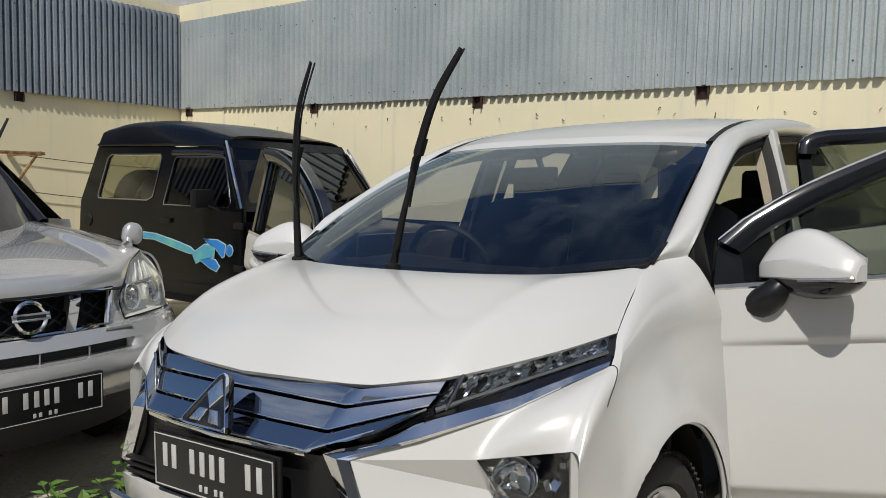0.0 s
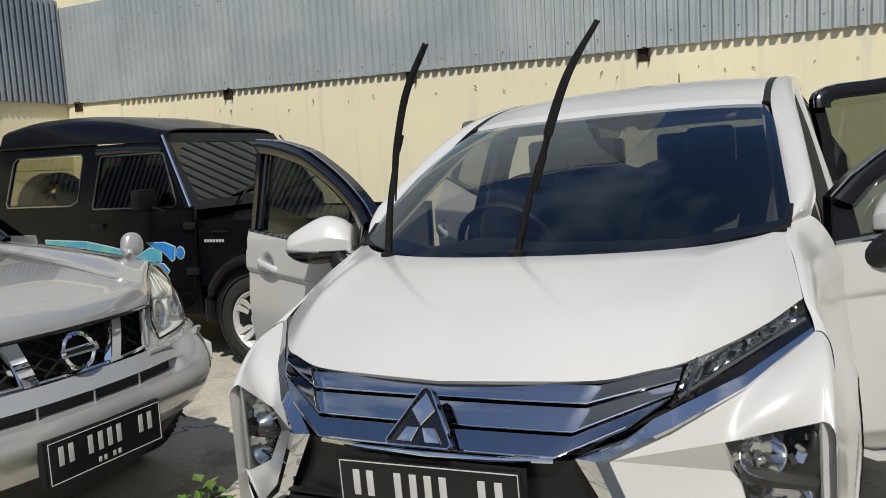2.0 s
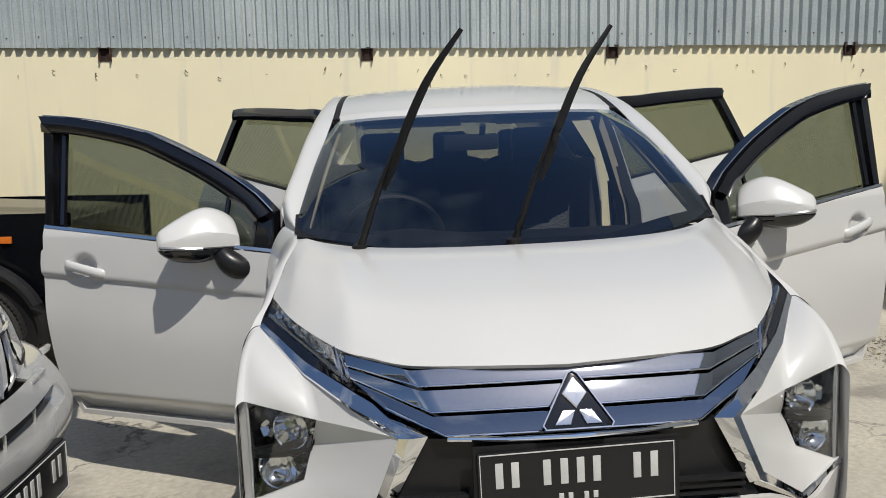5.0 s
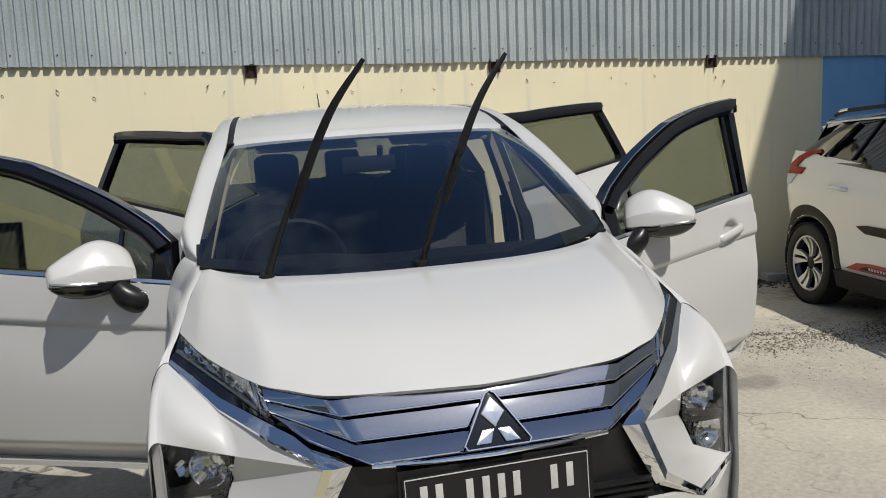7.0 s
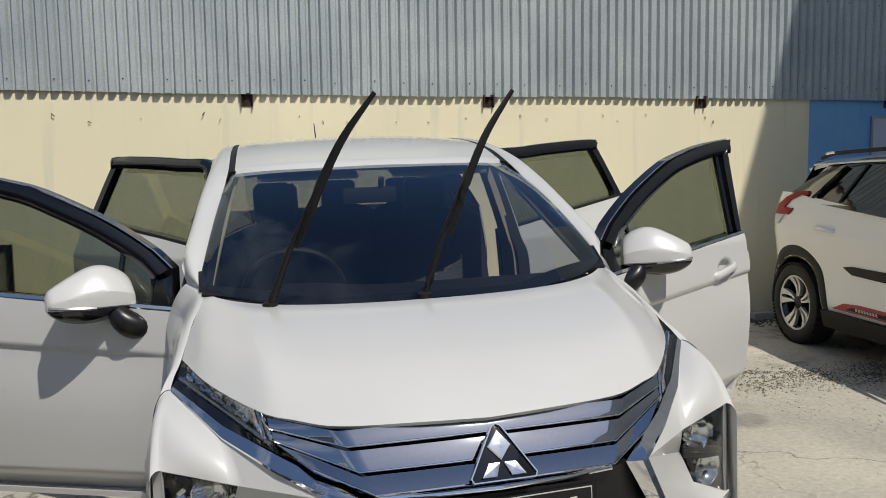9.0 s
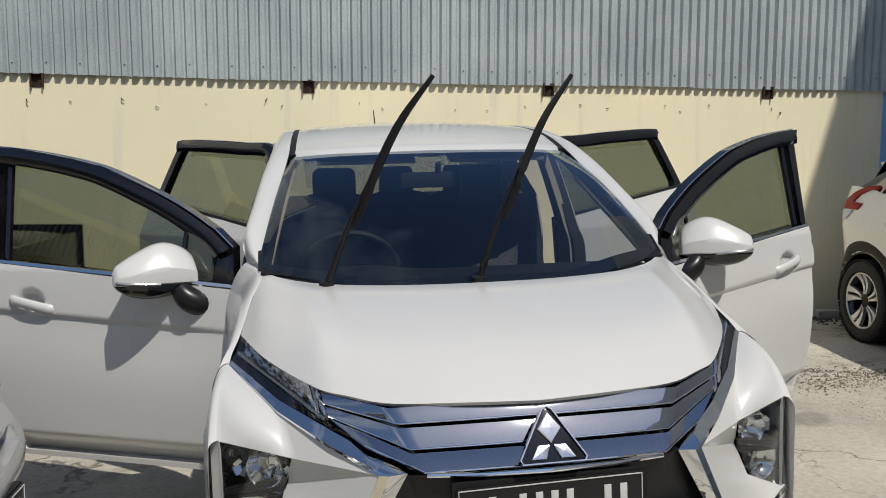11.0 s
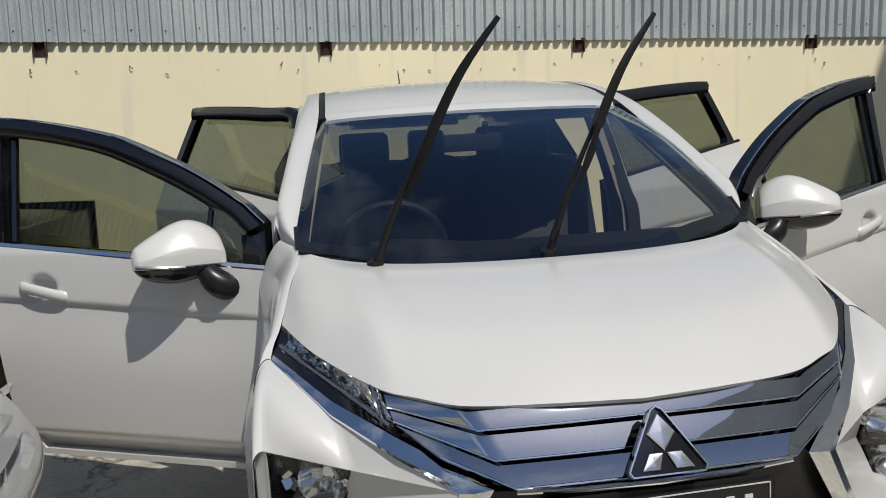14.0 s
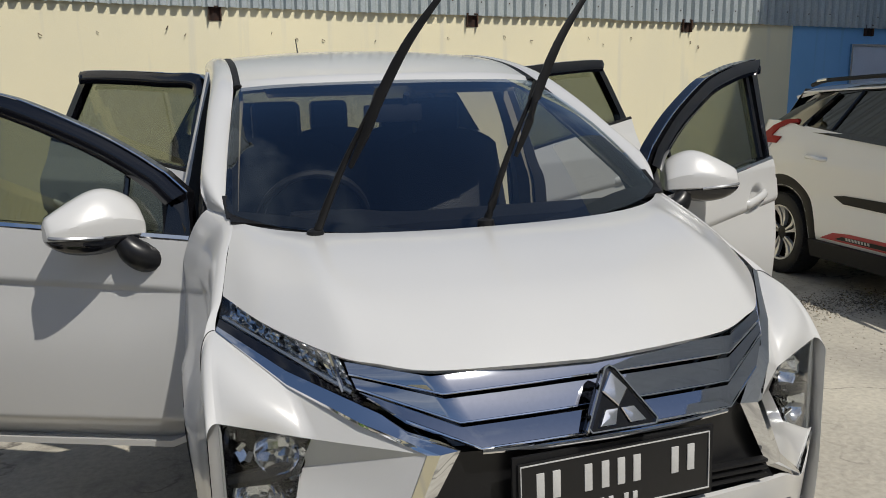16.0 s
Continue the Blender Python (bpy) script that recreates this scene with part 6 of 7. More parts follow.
    jeep_side(sy, "pillar_strip", tube([(0.185, jy(1.45) - 0.012, 1.50), (0.48, jy(1.02) - 0.008, 1.02)], 0.010, 6), CHROME)


def jeep_roof(u, v):
    """u from front to rear, v across; the rear of the roof stands higher."""
    y = v * 2 - 1
    x = 0.145 - 1.665 * u
    edge = 1.475 + 0.015 * u
    crown = float(along([(0.08,), (0.125,), (0.17,), (0.20,), (0.215,), (0.215,), (0.205,), (0.165,)], u)[0])
    k = (1 - abs(y) ** 6) ** 0.45
    return (x, y * (0.616 - 0.012 * (1 - u)), edge + crown * k)


part("roof", grid(jeep_roof, 26, 26, 0.012), PAINT_BLACK, JEEP, smooth=50)
part("windscreen", grid(lambda u, v: (0.47 - 0.31 * v, (u * 2 - 1) * (0.66 - 0.08 * v), 1.02 + 0.46 * v), 10, 8, 0.0), GLASS_BLACK, JEEP, smooth=80)
part("screen_frame", ring([(-0.70, 1.0), (0.70, 1.0), (0.615, 1.52), (-0.615, 1.52)], [(-0.63, 1.06), (0.63, 1.06), (0.565, 1.455), (-0.565, 1.455)], lambda a, b, w: (0.485 - 0.67 * (b - 1.0) - w * 0.3, a, b), 0.05), PAINT_BLACK, JEEP)
for y in (-0.28, 0.26):
    ww = part("wiper", tube([(0.50, y, 1.02), (0.462, y + 0.12, 1.10), (0.435, y + 0.26, 1.135)], [0.012, 0.008, 0.006], 6), PLASTIC, JEEP)
    part("blade", tube([(0.452, y + 0.02, 1.085), (0.425, y + 0.48, 1.15)], 0.009, 6), RUBBER, ww)
part("bonnet", grid(lambda u, v: (0.47 + 1.02 * u, (v * 2 - 1) * (0.72 - 0.05 * u), 0.945 - 0.045 * u - 0.03 * abs(v * 2 - 1) ** 4 + 0.012 * (abs(v * 2 - 1) < 0.45) - 0.05 * max(0, u - 0.92) * 12), 16, 20, 0.015), PAINT_BLACK, JEEP, smooth=30)
part("front_panel", box((0.05, 1.34, 0.42), (1.47, 0, 0.68), 0.02), PAINT_BLACK, JEEP)
part("front_bumper", box((0.10, 1.46, 0.12), (1.56, 0, 0.43), 0.03), PLASTIC, JEEP)
part("rear_panel", grid(lambda u, v: (-1.605, (u * 2 - 1) * W, 0.32 + 0.70 * v), 10, 8, 0.03), PAINT_BLACK, JEEP)
rear_frame = part("rear_frame", ring([(-0.72, 1.0), (0.72, 1.0), (0.61, 1.50), (-0.61, 1.50)], [(-0.62, 1.05), (0.62, 1.05), (0.54, 1.44), (-0.54, 1.44)], lambda a, b, w: (-1.605 + 0.19 * (b - 1.0) + w, a, b), 0.03), PAINT_BLACK, JEEP)
part("rear_window", quad((-1.585, -0.63, 1.04), (-1.585, 0.63, 1.04), (-1.505, 0.55, 1.45), (-1.505, -0.55, 1.45), 4), GLASS_PALE, rear_frame).visible_shadow = False
part("chassis", box((3.0, 0.9, 0.14), (-0.05, 0, 0.33), 0.02), PLASTIC, JEEP)
part("sill", box((1.3, 1.42, 0.07), (-0.05, 0, 0.335), 0.015), PLASTIC, JEEP)
part("cabin_floor", box((2.0, 1.36, 0.04), (-0.55, 0, 0.55), 0.01), TRIM, JEEP)
part("rear_bench", box((0.24, 0.95, 0.62), (-1.05, 0, 0.92), 0.12, None, None, 4), SEAT, JEEP)
for y in (-0.34, 0.34):
    part("front_seat", box((0.20, 0.46, 0.72), (-0.40, y, 0.95), 0.07, None, None, 3), SEAT, JEEP)
wheel(JEEP, pose(-1.74, 0.0, 1.0, 0, 0, 180), r=0.298, width=0.195, rim=0.192, spokes=5, name="spare_wheel", fat=0.019, metal=WHEEL_SILVER, cap=PLASTIC)
part("spare_carrier", box((0.14, 0.12, 0.12), (-1.65, 0, 1.0), 0.02), PLASTIC, JEEP)
mir = part("door_mirror", box((0.07, 0.16, 0.13), (0.17, -W - 0.10, 1.085), 0.02), PLASTIC, JEEP, "square black door mirror")
part("mirror_arm", tube([(0.24, -W + 0.0, 1.0), (0.20, -W - 0.07, 1.03)], 0.010, 6), PLASTIC, mir)
part("fuel_cap", lathe([(-0.012, 0.0), (-0.012, 0.05), (0.0, 0.055)], 18, "y", (-1.48, -W - 0.003, 0.86)), PLASTIC, JEEP)

# decal: torn ribbons of teal and blue, one film laid on the paint
DECALS = [
    (TEAL, [(-0.928, 0.806), (-0.53, 0.795), (-0.516, 0.756), (-0.655, 0.755), (-0.924, 0.777)]),
    (TEAL, [(-0.52, 0.795), (-0.279, 0.758), (-0.086, 0.72), (-0.024, 0.688), (-0.089, 0.674), (-0.25, 0.701), (-0.509, 0.751)]),
    (TEAL, [(-0.057, 0.676), (0.09, 0.749), (0.197, 0.743), (0.186, 0.665), (0.067, 0.641), (-0.014, 0.61)]),
    (BLUE_DECAL, [(-0.024, 0.688), (0.1, 0.66), (0.207, 0.643), (0.25, 0.601), (0.217, 0.566), (0.141, 0.584), (0.035, 0.635)]),
    (BLUE_DECAL, [(0.077, 0.789), (0.231, 0.788), (0.319, 0.759), (0.306, 0.681), (0.284, 0.669), (0.197, 0.743), (0.122, 0.762)]),
    (BLUE_DECAL, [(0.364, 0.76), (0.388, 0.748), (0.398, 0.725), (0.385, 0.695), (0.36, 0.682), (0.338, 0.695), (0.329, 0.715), (0.342, 0.748)]),
]
for k, (mt, line) in enumerate(DECALS):
    under = part("decal_edge", prism(inset(line, -0.007), lambda a, b, w: (a, jy(b) - 0.018 + w, b), 0.004), PALE_DECAL, JEEP, "pale edge of the decal", smooth=0)
    part("decal", prism(line, lambda a, b, w, k=k: (a, jy(b) - 0.0195 - 0.0008 * (k % 3) + w, b), 0.004), mt, under, smooth=0)
for k in range(7):
    part("name_mark", box((0.017, 0.004, 0.018), (0.585 + 0.024 * k, -W - 0.013, 0.800), 0.001), PLATE_WHITE, JEEP)

# ---- the white hatchback with dark cladding, backed up to the wall ----
# x inwards from its near side, y backwards from the rear axle, z up
HATCH = thing("hatchback", "white hatchback with black arch cladding and red sill panel", "car", pose(3.545, 3.70, 0.118, 0, 0, -7))
WIDE = 1.69


def hatch_x(y, z):
    """Depth of the near side from its widest plane."""
    tail = 0.30 * max(0, (y - 0.16) / 0.44) ** 2.4
    low = 0.06 * max(0, (0.42 - z) / 0.2) ** 2
    high = 0.55 * max(0, z - 0.98) ** 1.4
    wave = 0.018 * math.exp(-(((z - 0.62) / 0.10) ** 2)) - 0.012 * math.exp(-(((z - 0.86) / 0.05) ** 2))
    return tail + low + high + wave


def belt(y):
    return 1.115 + 0.10 * (y + 0.27) if y < 0.2 else 1.16


def hatch_both(name, bm_of, mat, label="", owner=None, smooth=40.0):
    part(name, bm_of(), mat, owner or HATCH, label, smooth)
    far = bm_of()
    bmesh.ops.scale(far, vec=(-1, 1, 1), verts=far.verts)
    bmesh.ops.translate(far, vec=(WIDE, 0, 0), verts=far.verts)
    bmesh.ops.reverse_faces(far, faces=far.faces)
    part(name, far, mat, owner or HATCH, label, smooth)


def hatch_side():
    bm = grid(lambda u, v: (lambda y, z: (hatch_x(y, z), y, z))(-3.2 + 3.74 * u, 0.26 + (belt(-3.2 + 3.74 * u) - 0.26) * v), 90, 34)
    cut_arch(bm, 0.0, 0.315, 0.365)
    cut_arch(bm, -2.55, 0.315, 0.365)
    return thicken(bm, 0.01)


hatch_both("body_side", hatch_side, PAINT_PEARL, smooth=55)


def cladding(cy):
    pts = np.linspace(-0.12, math.pi + 0.12, 30)
    return grid(lambda u, v: (lambda a, r: (hatch_x(cy + math.cos(a) * r, 0.315 + math.sin(a) * r) - 0.014 * math.sin(math.pi * v) - 0.004, cy + math.cos(a) * r, 0.315 + math.sin(a) * r))(pts[0] + (pts[-1] - pts[0]) * u, 0.350 + 0.112 * v), 40, 6, 0.02)


for cy in (0.0, -2.55):
    hatch_both("arch_cladding", lambda cy=cy: cladding(cy), PLASTIC, "matt black wheel arch cladding")
    hatch_both("arch_liner", lambda cy=cy: grid(lambda u, v: (0.02 + 0.3 * v, cy + math.cos(math.pi * 1.1 * u - 0.15) * 0.37, 0.315 + math.sin(math.pi * 1.1 * u - 0.15) * 0.37), 20, 3, 0.006), PLASTIC)
    for far in (0, 1):
        wheel(HATCH, pose(0.085 if not far else WIDE - 0.085, cy, 0.312, 0, 0, 180 if not far else 0) @ Matrix.Rotation(0.4, 4, "X"), r=0.312, width=0.195, rim=0.208, spokes=5, two=True, dark=True)
hatch_both("sill", lambda: grid(lambda u, v: (0.0 + 0.03 * v - 0.018, -2.1 + 1.68 * u, 0.335 - 0.12 * v), 20, 4, 0.03), PLASTIC, "black sill skirt")


def on_side(out):
    return lambda a, b, w: (hatch_x(a, b) - out + w, a, b)


red = part("sill_panel", prism([(-0.50, 0.352), (-0.64, 0.405), (-0.80, 0.418), (-1.9, 0.418), (-1.9, 0.352)], on_side(0.016), 0.012), RED_FILM, HATCH, "red sill panel with a dark inlay")
part("panel_inlay", prism([(-0.66, 0.366), (-0.74, 0.392), (-1.85, 0.398), (-1.85, 0.366)], on_side(0.019), 0.006), PLASTIC, red)
for k in range(8):
    part("name_mark", prism([(-0.80 - 0.030 * k, 0.373), (-0.782 - 0.030 * k, 0.373), (-0.778 - 0.030 * k, 0.392), (-0.796 - 0.030 * k, 0.392)], on_side(0.021), 0.004), PLATE_WHITE, red)
hatch_both("side_moulding", lambda: prism([(-0.60, 0.655), (-0.70, 0.61), (-1.95, 0.575), (-1.95, 0.665), (-0.70, 0.668)], on_side(0.018), 0.03), PLASTIC, "black plastic side moulding")
for y, z in ((-0.40, 0.905), (-1.32, 0.885)):
    cup = lathe([(0.0, 0.0), (-0.002, 0.042), (0.012, 0.030), (0.016, 0.0)], 20, "x", (hatch_x(y, z) - 0.003, y, z))
    hn = part("handle_cup", cup, PAINT_PEARL, HATCH)
    part("handle", tube([(hatch_x(y + d, z) - w, y + d, z - 0.01 * (d < 0) + 0.006) for d, w in ((0.11, 0.005), (0.085, 0.030), (0.0, 0.040), (-0.085, 0.032), (-0.115, 0.006))], 0.014, 8), PAINT_PEARL, hn, smooth=60)
for y0, y1, z1 in ((-0.17, -0.40, 1.10), (-1.22, -1.16, 1.03)):
    part("door_gap", tube([(hatch_x(y0 + (y1 - y0) * (1 - t) ** 2, 0.35 + (z1 - 0.35) * t) - 0.0015, y0 + (y1 - y0) * (1 - t) ** 2.0, 0.35 + (z1 - 0.35) * t) for t in np.linspace(0.35 if y0 > -1 else 0, 1, 14)], 0.0035, 4), PLASTIC, HATCH)


def glass_x(z):
    return 0.55 * max(0, 1.10 - 0.98) ** 1.4 + 0.012 + (z - 1.10) * 0.56


WINDOW = [(-0.22, 1.118), (-2.15, 0.955), (-1.95, 1.16), (-1.62, 1.345), (-1.2, 1.395), (-0.55, 1.38), (-0.36, 1.36)]
win = part("side_window", prism(WINDOW, lambda a, b, w: (glass_x(b) - 0.012 + w, a, b), 0.004), GLASS_DARK, HATCH, "dark tinted side windows", smooth=0)
part("window_surround", ring(inset(WINDOW, -0.03), inset(WINDOW, 0.012), lambda a, b, w: (glass_x(b) - 0.018 + w, a, b), 0.02), GLOSS_BLACK, win)
part("door_bar", tube([(glass_x(1.07) - 0.018, -1.18, 1.05), (glass_x(1.39) - 0.018, -1.08, 1.39)], 0.022, 6), GLOSS_BLACK, win)
part("quarter_bar", tube([(glass_x(1.10) - 0.018, -0.50, 1.10), (glass_x(1.37) - 0.018, -0.60, 1.37)], 0.012, 6), GLOSS_BLACK, win)
hatch_both("rear_pillar", lambda: quad((0.005, -0.18, 1.13), (0.145, -0.38, 1.365), (0.26, 0.02, 1.36), (0.16, 0.42, 1.13), 6, 0.02, 0.02), GLOSS_BLACK, "gloss black rear pillar")
part("roof", grid(lambda u, v: (0.165 + (WIDE - 0.33) * v, 0.06 - 1.95 * u, 1.375 + 0.02 * math.sin(math.pi * u) + 0.065 * (1 - abs(2 * v - 1) ** 3) - 0.14 * max(0, u - 0.7) ** 1.2), 20, 16, 0.012), PAINT_PEARL, HATCH, smooth=55)
part("spoiler", grid(lambda u, v: (0.26 + (WIDE - 0.52) * v, 0.02 + 0.26 * u, 1.435 - 0.04 * u - 0.05 * abs(2 * v - 1) ** 4), 8, 16, 0.025), PAINT_PEARL, HATCH, smooth=55)
part("rear_window", grid(lambda u, v: (0.25 + (WIDE - 0.5) * u, 0.44 - 0.28 * v, 1.12 + 0.28 * v), 10, 6, 0.004), GLASS_DARK, HATCH)
part("tailgate", grid(lambda u, v: (0.16 + (WIDE - 0.32) * u, 0.50 - 0.03 * abs(2 * u - 1) ** 3 - 0.02 * v, 0.62 + 0.52 * v), 12, 8, 0.03), PAINT_PEARL, HATCH)
part("rear_bumper", grid(lambda u, v: (0.10 + (WIDE - 0.2) * u, 0.56 - 0.16 * abs(2 * u - 1) ** 5, 0.30 + 0.34 * v), 20, 8, 0.03), PAINT_PEARL, HATCH, smooth=55)
part("bumper_cladding", grid(lambda u, v: (0.09 + (WIDE - 0.18) * u, 0.585 - 0.14 * abs(2 * u - 1) ** 5, 0.24 + 0.20 * v), 20, 4, 0.03), PLASTIC, HATCH, smooth=55)
tl = part("tail_lamp", prism([(-0.12, 1.150), (-0.085, 1.176), (0.055, 1.168), (0.18, 1.124), (0.28, 1.066), (0.305, 0.99), (0.09, 0.991), (0.042, 1.040), (0.165, 1.048), (0.105, 1.104), (0.0, 1.142)], on_side(0.022), 0.05), RED_LENS, HATCH, "red wrap-round tail lamp", smooth=0)
part("clear_lens", prism([(0.15, 0.986), (0.31, 0.986), (0.325, 0.905), (0.235, 0.915)], on_side(0.022), 0.05), SIGN, tl, "clear lower lens", smooth=0)
rail = part("roof_rail", tube([tuple(p) for p in spline([(0.21, 0.02, 1.42), (0.21, -0.10, 1.448), (0.21, -0.3, 1.458), (0.21, -1.0, 1.468), (0.21, -1.6, 1.44), (0.21, -1.75, 1.405)], 14)], 0.016, 6), PLASTIC, HATCH, "black roof rail")
part("rail_trim", tube([(0.20, -0.05, 1.452), (0.20, -0.16, 1.462)], 0.011, 6), CHROME, rail)
ant = part("antenna", tube([(0.80, -0.25, 1.46), (0.80, -0.10, 1.62)], [0.006, 0.003], 6), PLASTIC, HATCH)
part("antenna_foot", box((0.05, 0.09, 0.022), (0.80, -0.25, 1.452), 0.008), PLASTIC, ant)
part("bonnet", grid(lambda u, v: (0.12 + (WIDE - 0.24) * v, -2.15 - 1.15 * u, 0.96 - 0.20 * u - 0.06 * abs(2 * v - 1) ** 3), 12, 12, 0.012), PAINT_PEARL, HATCH, smooth=55)
part("windscreen", grid(lambda u, v: (0.12 + (WIDE - 0.24) * u + 0.06 * v * (1 - 2 * u), -2.15 + 0.55 * v, 0.98 + 0.38 * v), 8, 6, 0.004), GLASS_DARK, HATCH)
part("front_bumper", grid(lambda u, v: (0.08 + (WIDE - 0.16) * u, -3.30 + 0.16 * abs(2 * u - 1) ** 3, 0.25 + 0.50 * v), 16, 8, 0.03), PAINT_PEARL, HATCH, smooth=55)
part("cabin_floor", box((1.5, 2.6, 0.05), (WIDE / 2, -1.0, 0.40), 0.01), TRIM, HATCH)
for x in (0.45, 1.24):
    for y in (-0.62, -1.42):
        part("seat_back", box((0.48, 0.14, 0.62), (x, y, 0.90), 0.06, None, None, 3), SEAT, HATCH)

# ---- yard clutter ----
# rusty steel wall frame with its slanting struts, and slack wires on the side wall
wf = thing("wall_bracket", "rusty angle-iron frame fixed on the side wall", "steel frame", pose(WALL_X, 2.2, 0))
part("arm", box((0.62, 0.04, 0.04), (0.31, 0.55, 1.545), 0.004), RUST_TAN, wf)
part("post", box((0.04, 0.04, 0.75), (0.02, 0.40, 1.22), 0.004), RUST_TAN, wf)
part("strut", tube([(0.02, 0.50, 1.10), (0.55, 0.55, 1.53)], 0.014, 6), RUST_TAN, wf)
part("cross_bar", box((0.03, 1.3, 0.03), (0.60, -0.05, 1.545), 0.003), RUST_TAN, wf)
for z0, z1, dip in ((1.55, 1.45, 0.03), (1.20, 1.12, 0.06), (0.78, 0.76, 0.02)):
    solid("wire", tube([(WALL_X + 0.03, 2.75 + 1.95 * k / 14, z0 + (z1 - z0) * k / 14 - dip * math.sin(math.pi * k / 14)) for k in range(15)], 0.004, 5), PLASTIC,
          "slack dark wire along the side wall", "wire", "wires on the side wall")


def weed(m, seed, size=1.0):
    """Stems with pairs of pointed leaves."""
    rng = random.Random(seed)
    t = thing("weed", "small leafy green weed growing from a crack", "plant", m, "weeds in the yard")
    stems, leaves = None, bmesh.new()
    for s in range(7):
        a, lean, hgt = rng.uniform(0, math.tau), rng.uniform(0.1, 0.5), rng.uniform(0.09, 0.20) * size
        foot = Vector((rng.uniform(-0.04, 0.04), rng.uniform(-0.04, 0.04), 0))
        pts = [foot + Vector((math.cos(a), math.sin(a), 0)) * (lean * hgt * q * q) + Vector((0, 0, hgt * q)) for q in (0, 0.35, 0.7, 1.0)]
        stems = tube(pts, [0.0035, 0.003, 0.0025, 0.0015], 5, stems)
        for q in range(9):
            f = 0.25 + 0.75 * q / 8
            c = pts[0].lerp(pts[3], f)
            b = rng.uniform(0, math.tau)
            ln, wd = rng.uniform(0.028, 0.055) * size, rng.uniform(0.009, 0.016) * size
            d = Vector((math.cos(b), math.sin(b), rng.uniform(-0.1, 0.5))).normalized()
            sd = d.cross(Vector((0, 0, 1))).normalized()
            up = sd.cross(d)
            v = [leaves.verts.new(p) for p in (c, c + d * ln * 0.4 + sd * wd + up * 0.004, c + d * ln, c + d * ln * 0.4 - sd * wd + up * 0.004, c + d * ln * 0.5 - up * 0.003)]
            leaves.faces.new((v[0], v[1], v[4]))
            leaves.faces.new((v[1], v[2], v[4]))
            leaves.faces.new((v[2], v[3], v[4]))
            leaves.faces.new((v[3], v[0], v[4]))
    part("stem", stems, LEAF, t)
    lf = part("foliage", leaves, LEAF, t, smooth=0)
    lf["kind"] = "stuff"
    return t


wr = random.Random(11)
for k, (x, y, s) in enumerate(((-0.98, 0.42, 1.1), (-0.90, 0.30, 1.2), (-1.06, 0.25, 1.3), (-0.85, 0.50, 0.9), (-1.12, 0.50, 1.5), (-0.95, 0.14, 1.0), (-1.0, 0.62, 0.7), (-1.15, 0.12, 0.8), (-0.80, 0.20, 0.8))):
    weed(pose(x, y, ground_z(x, y) - 0.002, 0, 0, wr.uniform(0, 360)), k, s)

# gravel and leaf crumbs along the shaded edge and the foot of the wall
def crumbs(name, label, count, area, mat, seed, size):
    rng = random.Random(seed)
    verts, faces = [], []
    for _ in range(count):
        x, y = area(rng)
        r = rng.uniform(*size)
        z = ground_z(x, y) + 0.008 * noise.noise((x * 0.9, y * 0.9, 3)) + r * 0.25
        i = len(verts)
        a = rng.uniform(0, math.tau)
        for q in range(4):
            verts.append((x + math.cos(a + q * 1.57) * r * rng.uniform(0.6, 1.3), y + math.sin(a + q * 1.57) * r * rng.uniform(0.6, 1.3), z - r * 0.3))
        verts.append((x, y, z + r * 0.5))
        faces += [(i, i + 1, i + 4), (i + 1, i + 2, i + 4), (i + 2, i + 3, i + 4), (i + 3, i, i + 4)]
    me = bpy.data.meshes.new(name)
    me.from_pydata(verts, [], faces)
    me.materials.append(mat)
    return tagged(new(name, me), label, "debris", kind="stuff")


GRIT = material("grit", (0.44, 0.41, 0.34), 0.9, 0, 0.4, 30, 90, second=(0.22, 0.20, 0.16))
STRAW = material("dry_leaf", (0.20, 0.13, 0.05), 0.8, 0, 0.4, 30, 90, second=(0.10, 0.10, 0.03))
crumbs("gravel", "loose grit and crumbled concrete on the yard", 1600, lambda r: (2.2 + 1.6 * r.random(), 2.6 + 0.9 * r.random() ** 1.5 * (1 if r.random() < 0.6 else -1)), GRIT, 1, (0.002, 0.008))
crumbs("gravel", "loose grit scattered over the concrete", 700, lambda r: (r.uniform(-2.8, 4.5), r.uniform(0.8, 4.5)), GRIT, 2, (0.0015, 0.005))
crumbs("leaf_litter", "dry leaf litter on the cracked concrete edge", 260, lambda r: (2.3 + 1.5 * r.random(), 2.75 + r.gauss(0, 0.14)), STRAW, 3, (0.004, 0.011))
crumbs("rubble", "pale flakes of broken concrete on the yard", 110, lambda r: (3.0 + r.gauss(0, 0.45), 2.66 + r.gauss(0, 0.14)), GRIT, 9, (0.008, 0.030))
# broken kerb stones at the foot of the wall
for x, y, s in ((3.25, 4.62, 0.22), (3.55, 4.60, 0.26), (3.9, 4.62, 0.2)):
    solid("kerb_stone", box((s, 0.12, 0.07), (x, y, ground_z(x, y) + 0.03), 0.012), GREY_WALL, "broken kerb stone at the foot of the wall", "stone", "stones by the wall")


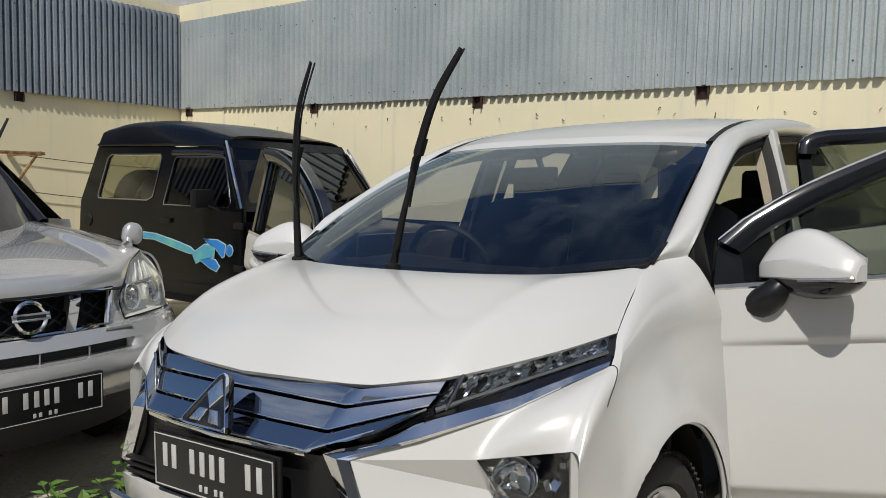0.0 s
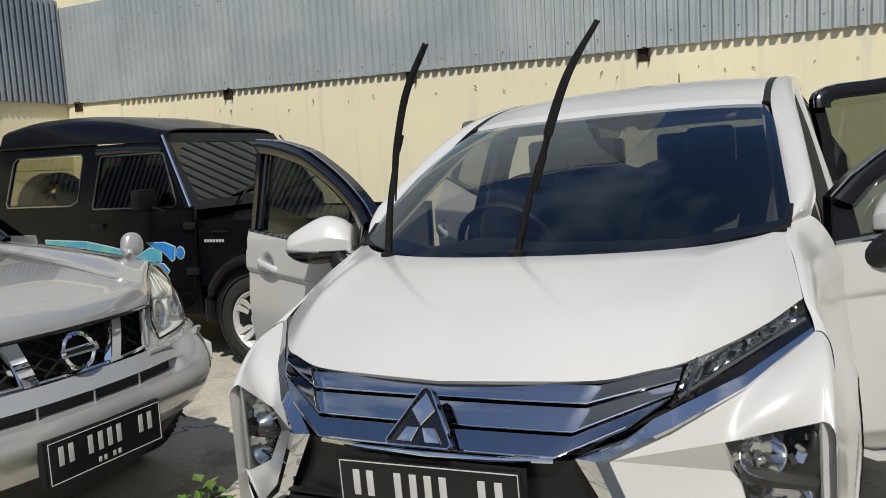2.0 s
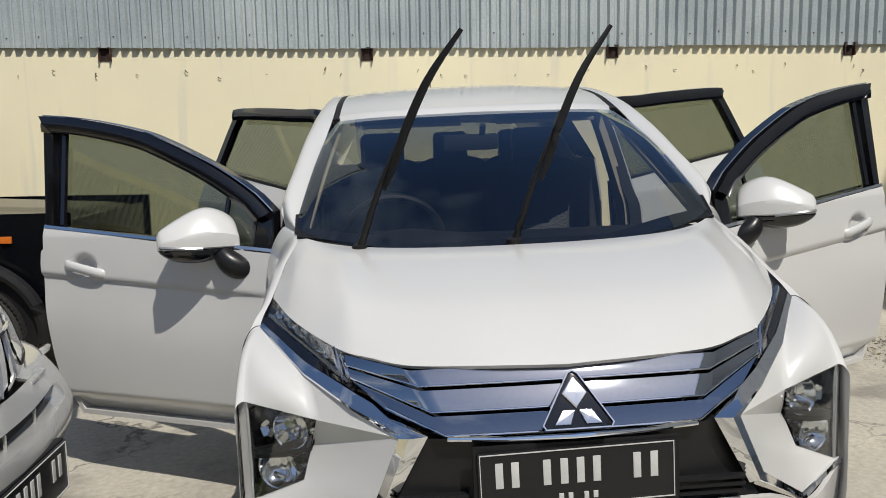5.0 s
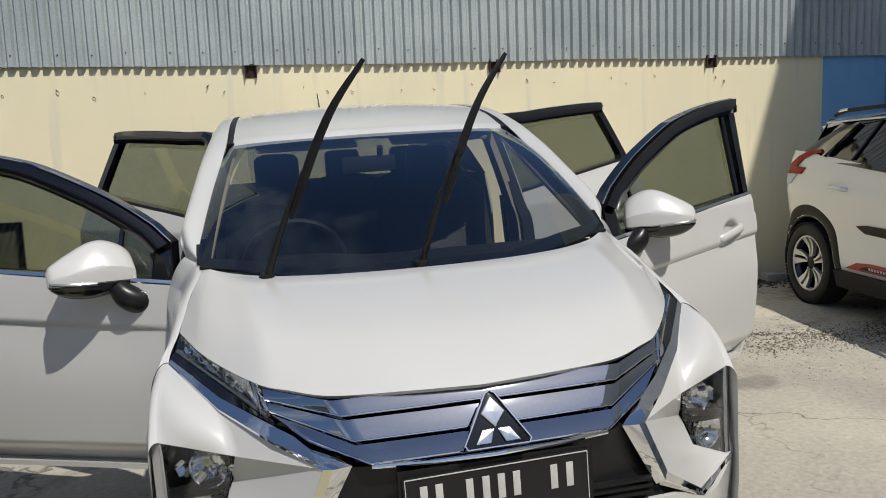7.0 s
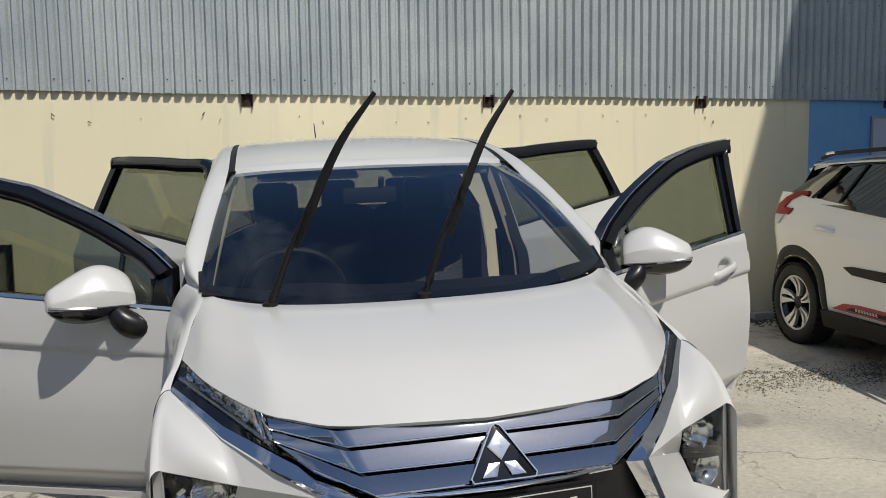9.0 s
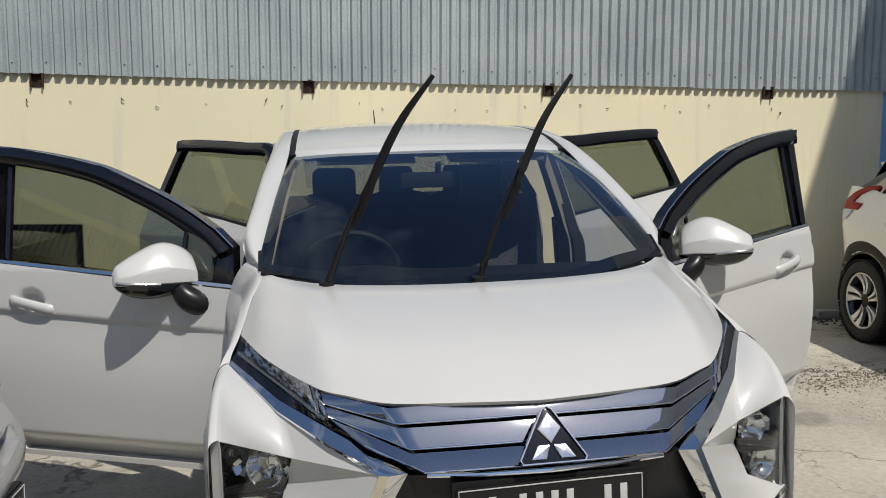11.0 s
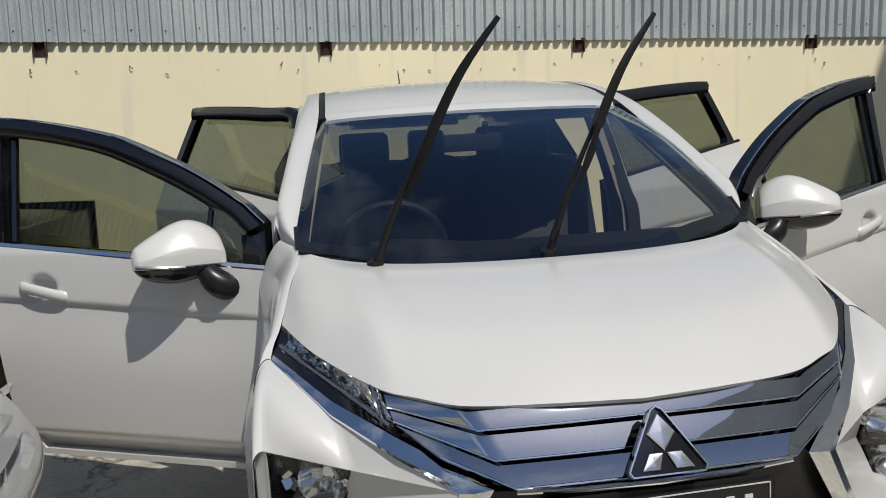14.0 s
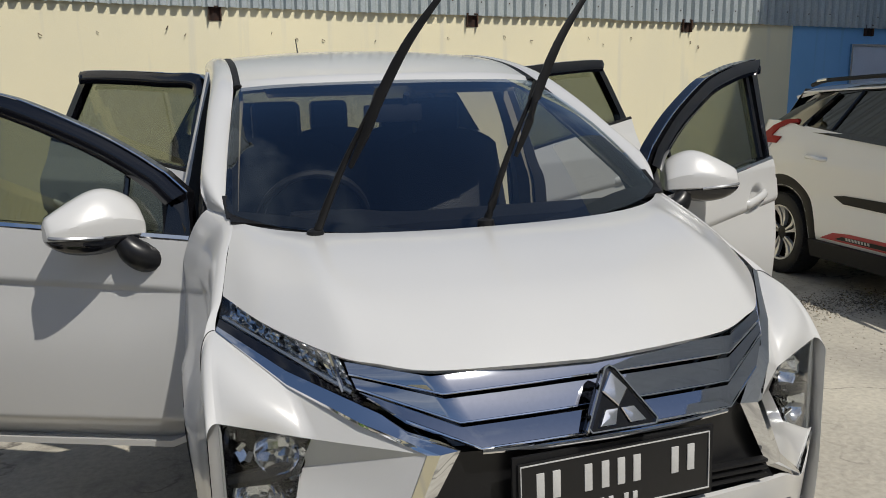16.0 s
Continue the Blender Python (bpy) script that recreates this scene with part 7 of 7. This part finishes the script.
# short grass at the edge of the slab between the two noses
def grass_patch(area, count, seed):
    rng = random.Random(seed)
    verts, faces = [], []
    for _ in range(count):
        x, y = area(rng)
        z = ground_z(x, y) - 0.004
        a, h, w, b = rng.uniform(0, math.tau), rng.uniform(0.02, 0.06), rng.uniform(0.002, 0.004), rng.uniform(0.01, 0.04)
        dx, dy = math.cos(a), math.sin(a)
        i = len(verts)
        verts += [(x - dy * w, y + dx * w, z), (x + dy * w, y - dx * w, z), (x + dx * b * 0.4 + dy * w * 0.7, y + dy * b * 0.4 - dx * w * 0.7, z + h * 0.6), (x + dx * b * 0.4 - dy * w * 0.7, y + dy * b * 0.4 + dx * w * 0.7, z + h * 0.6), (x + dx * b, y + dy * b, z + h)]
        faces += [(i, i + 1, i + 2, i + 3), (i + 3, i + 2, i + 4)]
    me = bpy.data.meshes.new("grass")
    me.from_pydata(verts, [], faces)
    me.materials.append(GRASS)
    return tagged(new("grass", me), "short pale green grass at the slab edge", "grass", kind="stuff")


GRASS = material("grass_blade", (0.16, 0.24, 0.05), 0.6, 0, 0.4, 12, 90, second=(0.22, 0.25, 0.08))
grass_patch(lambda r: (-0.98 + 0.62 * r.random(), -0.10 + 0.32 * r.random() ** 1.3), 1500, 21)


# dark soil and rotten leaves under the hatchback and along the foot of the wall
SOIL = material("dark_soil", (0.15, 0.13, 0.10), 0.95, 0, 0.4, 30, 90, second=(0.06, 0.052, 0.04))
crumbs("soil", "dark soil washed along the foot of the wall", 2200, lambda r: (r.uniform(1.9, 5.6), 4.68 - abs(r.gauss(0, 0.16))), SOIL, 5, (0.006, 0.022))
crumbs("soil", "dark soil and leaf rot under the parked car", 1800, lambda r: (3.2 + r.gauss(0, 0.36), 2.72 + r.gauss(0, 0.13)), SOIL, 6, (0.003, 0.010))
crumbs("soil", "dark dirt lines in the cracks of the slab", 900, lambda r: (lambda x: (x, 3.10 - 0.42 * (x - 2.4) + r.gauss(0, 0.035)))(r.uniform(2.2, 3.6)), SOIL, 7, (0.002, 0.008))
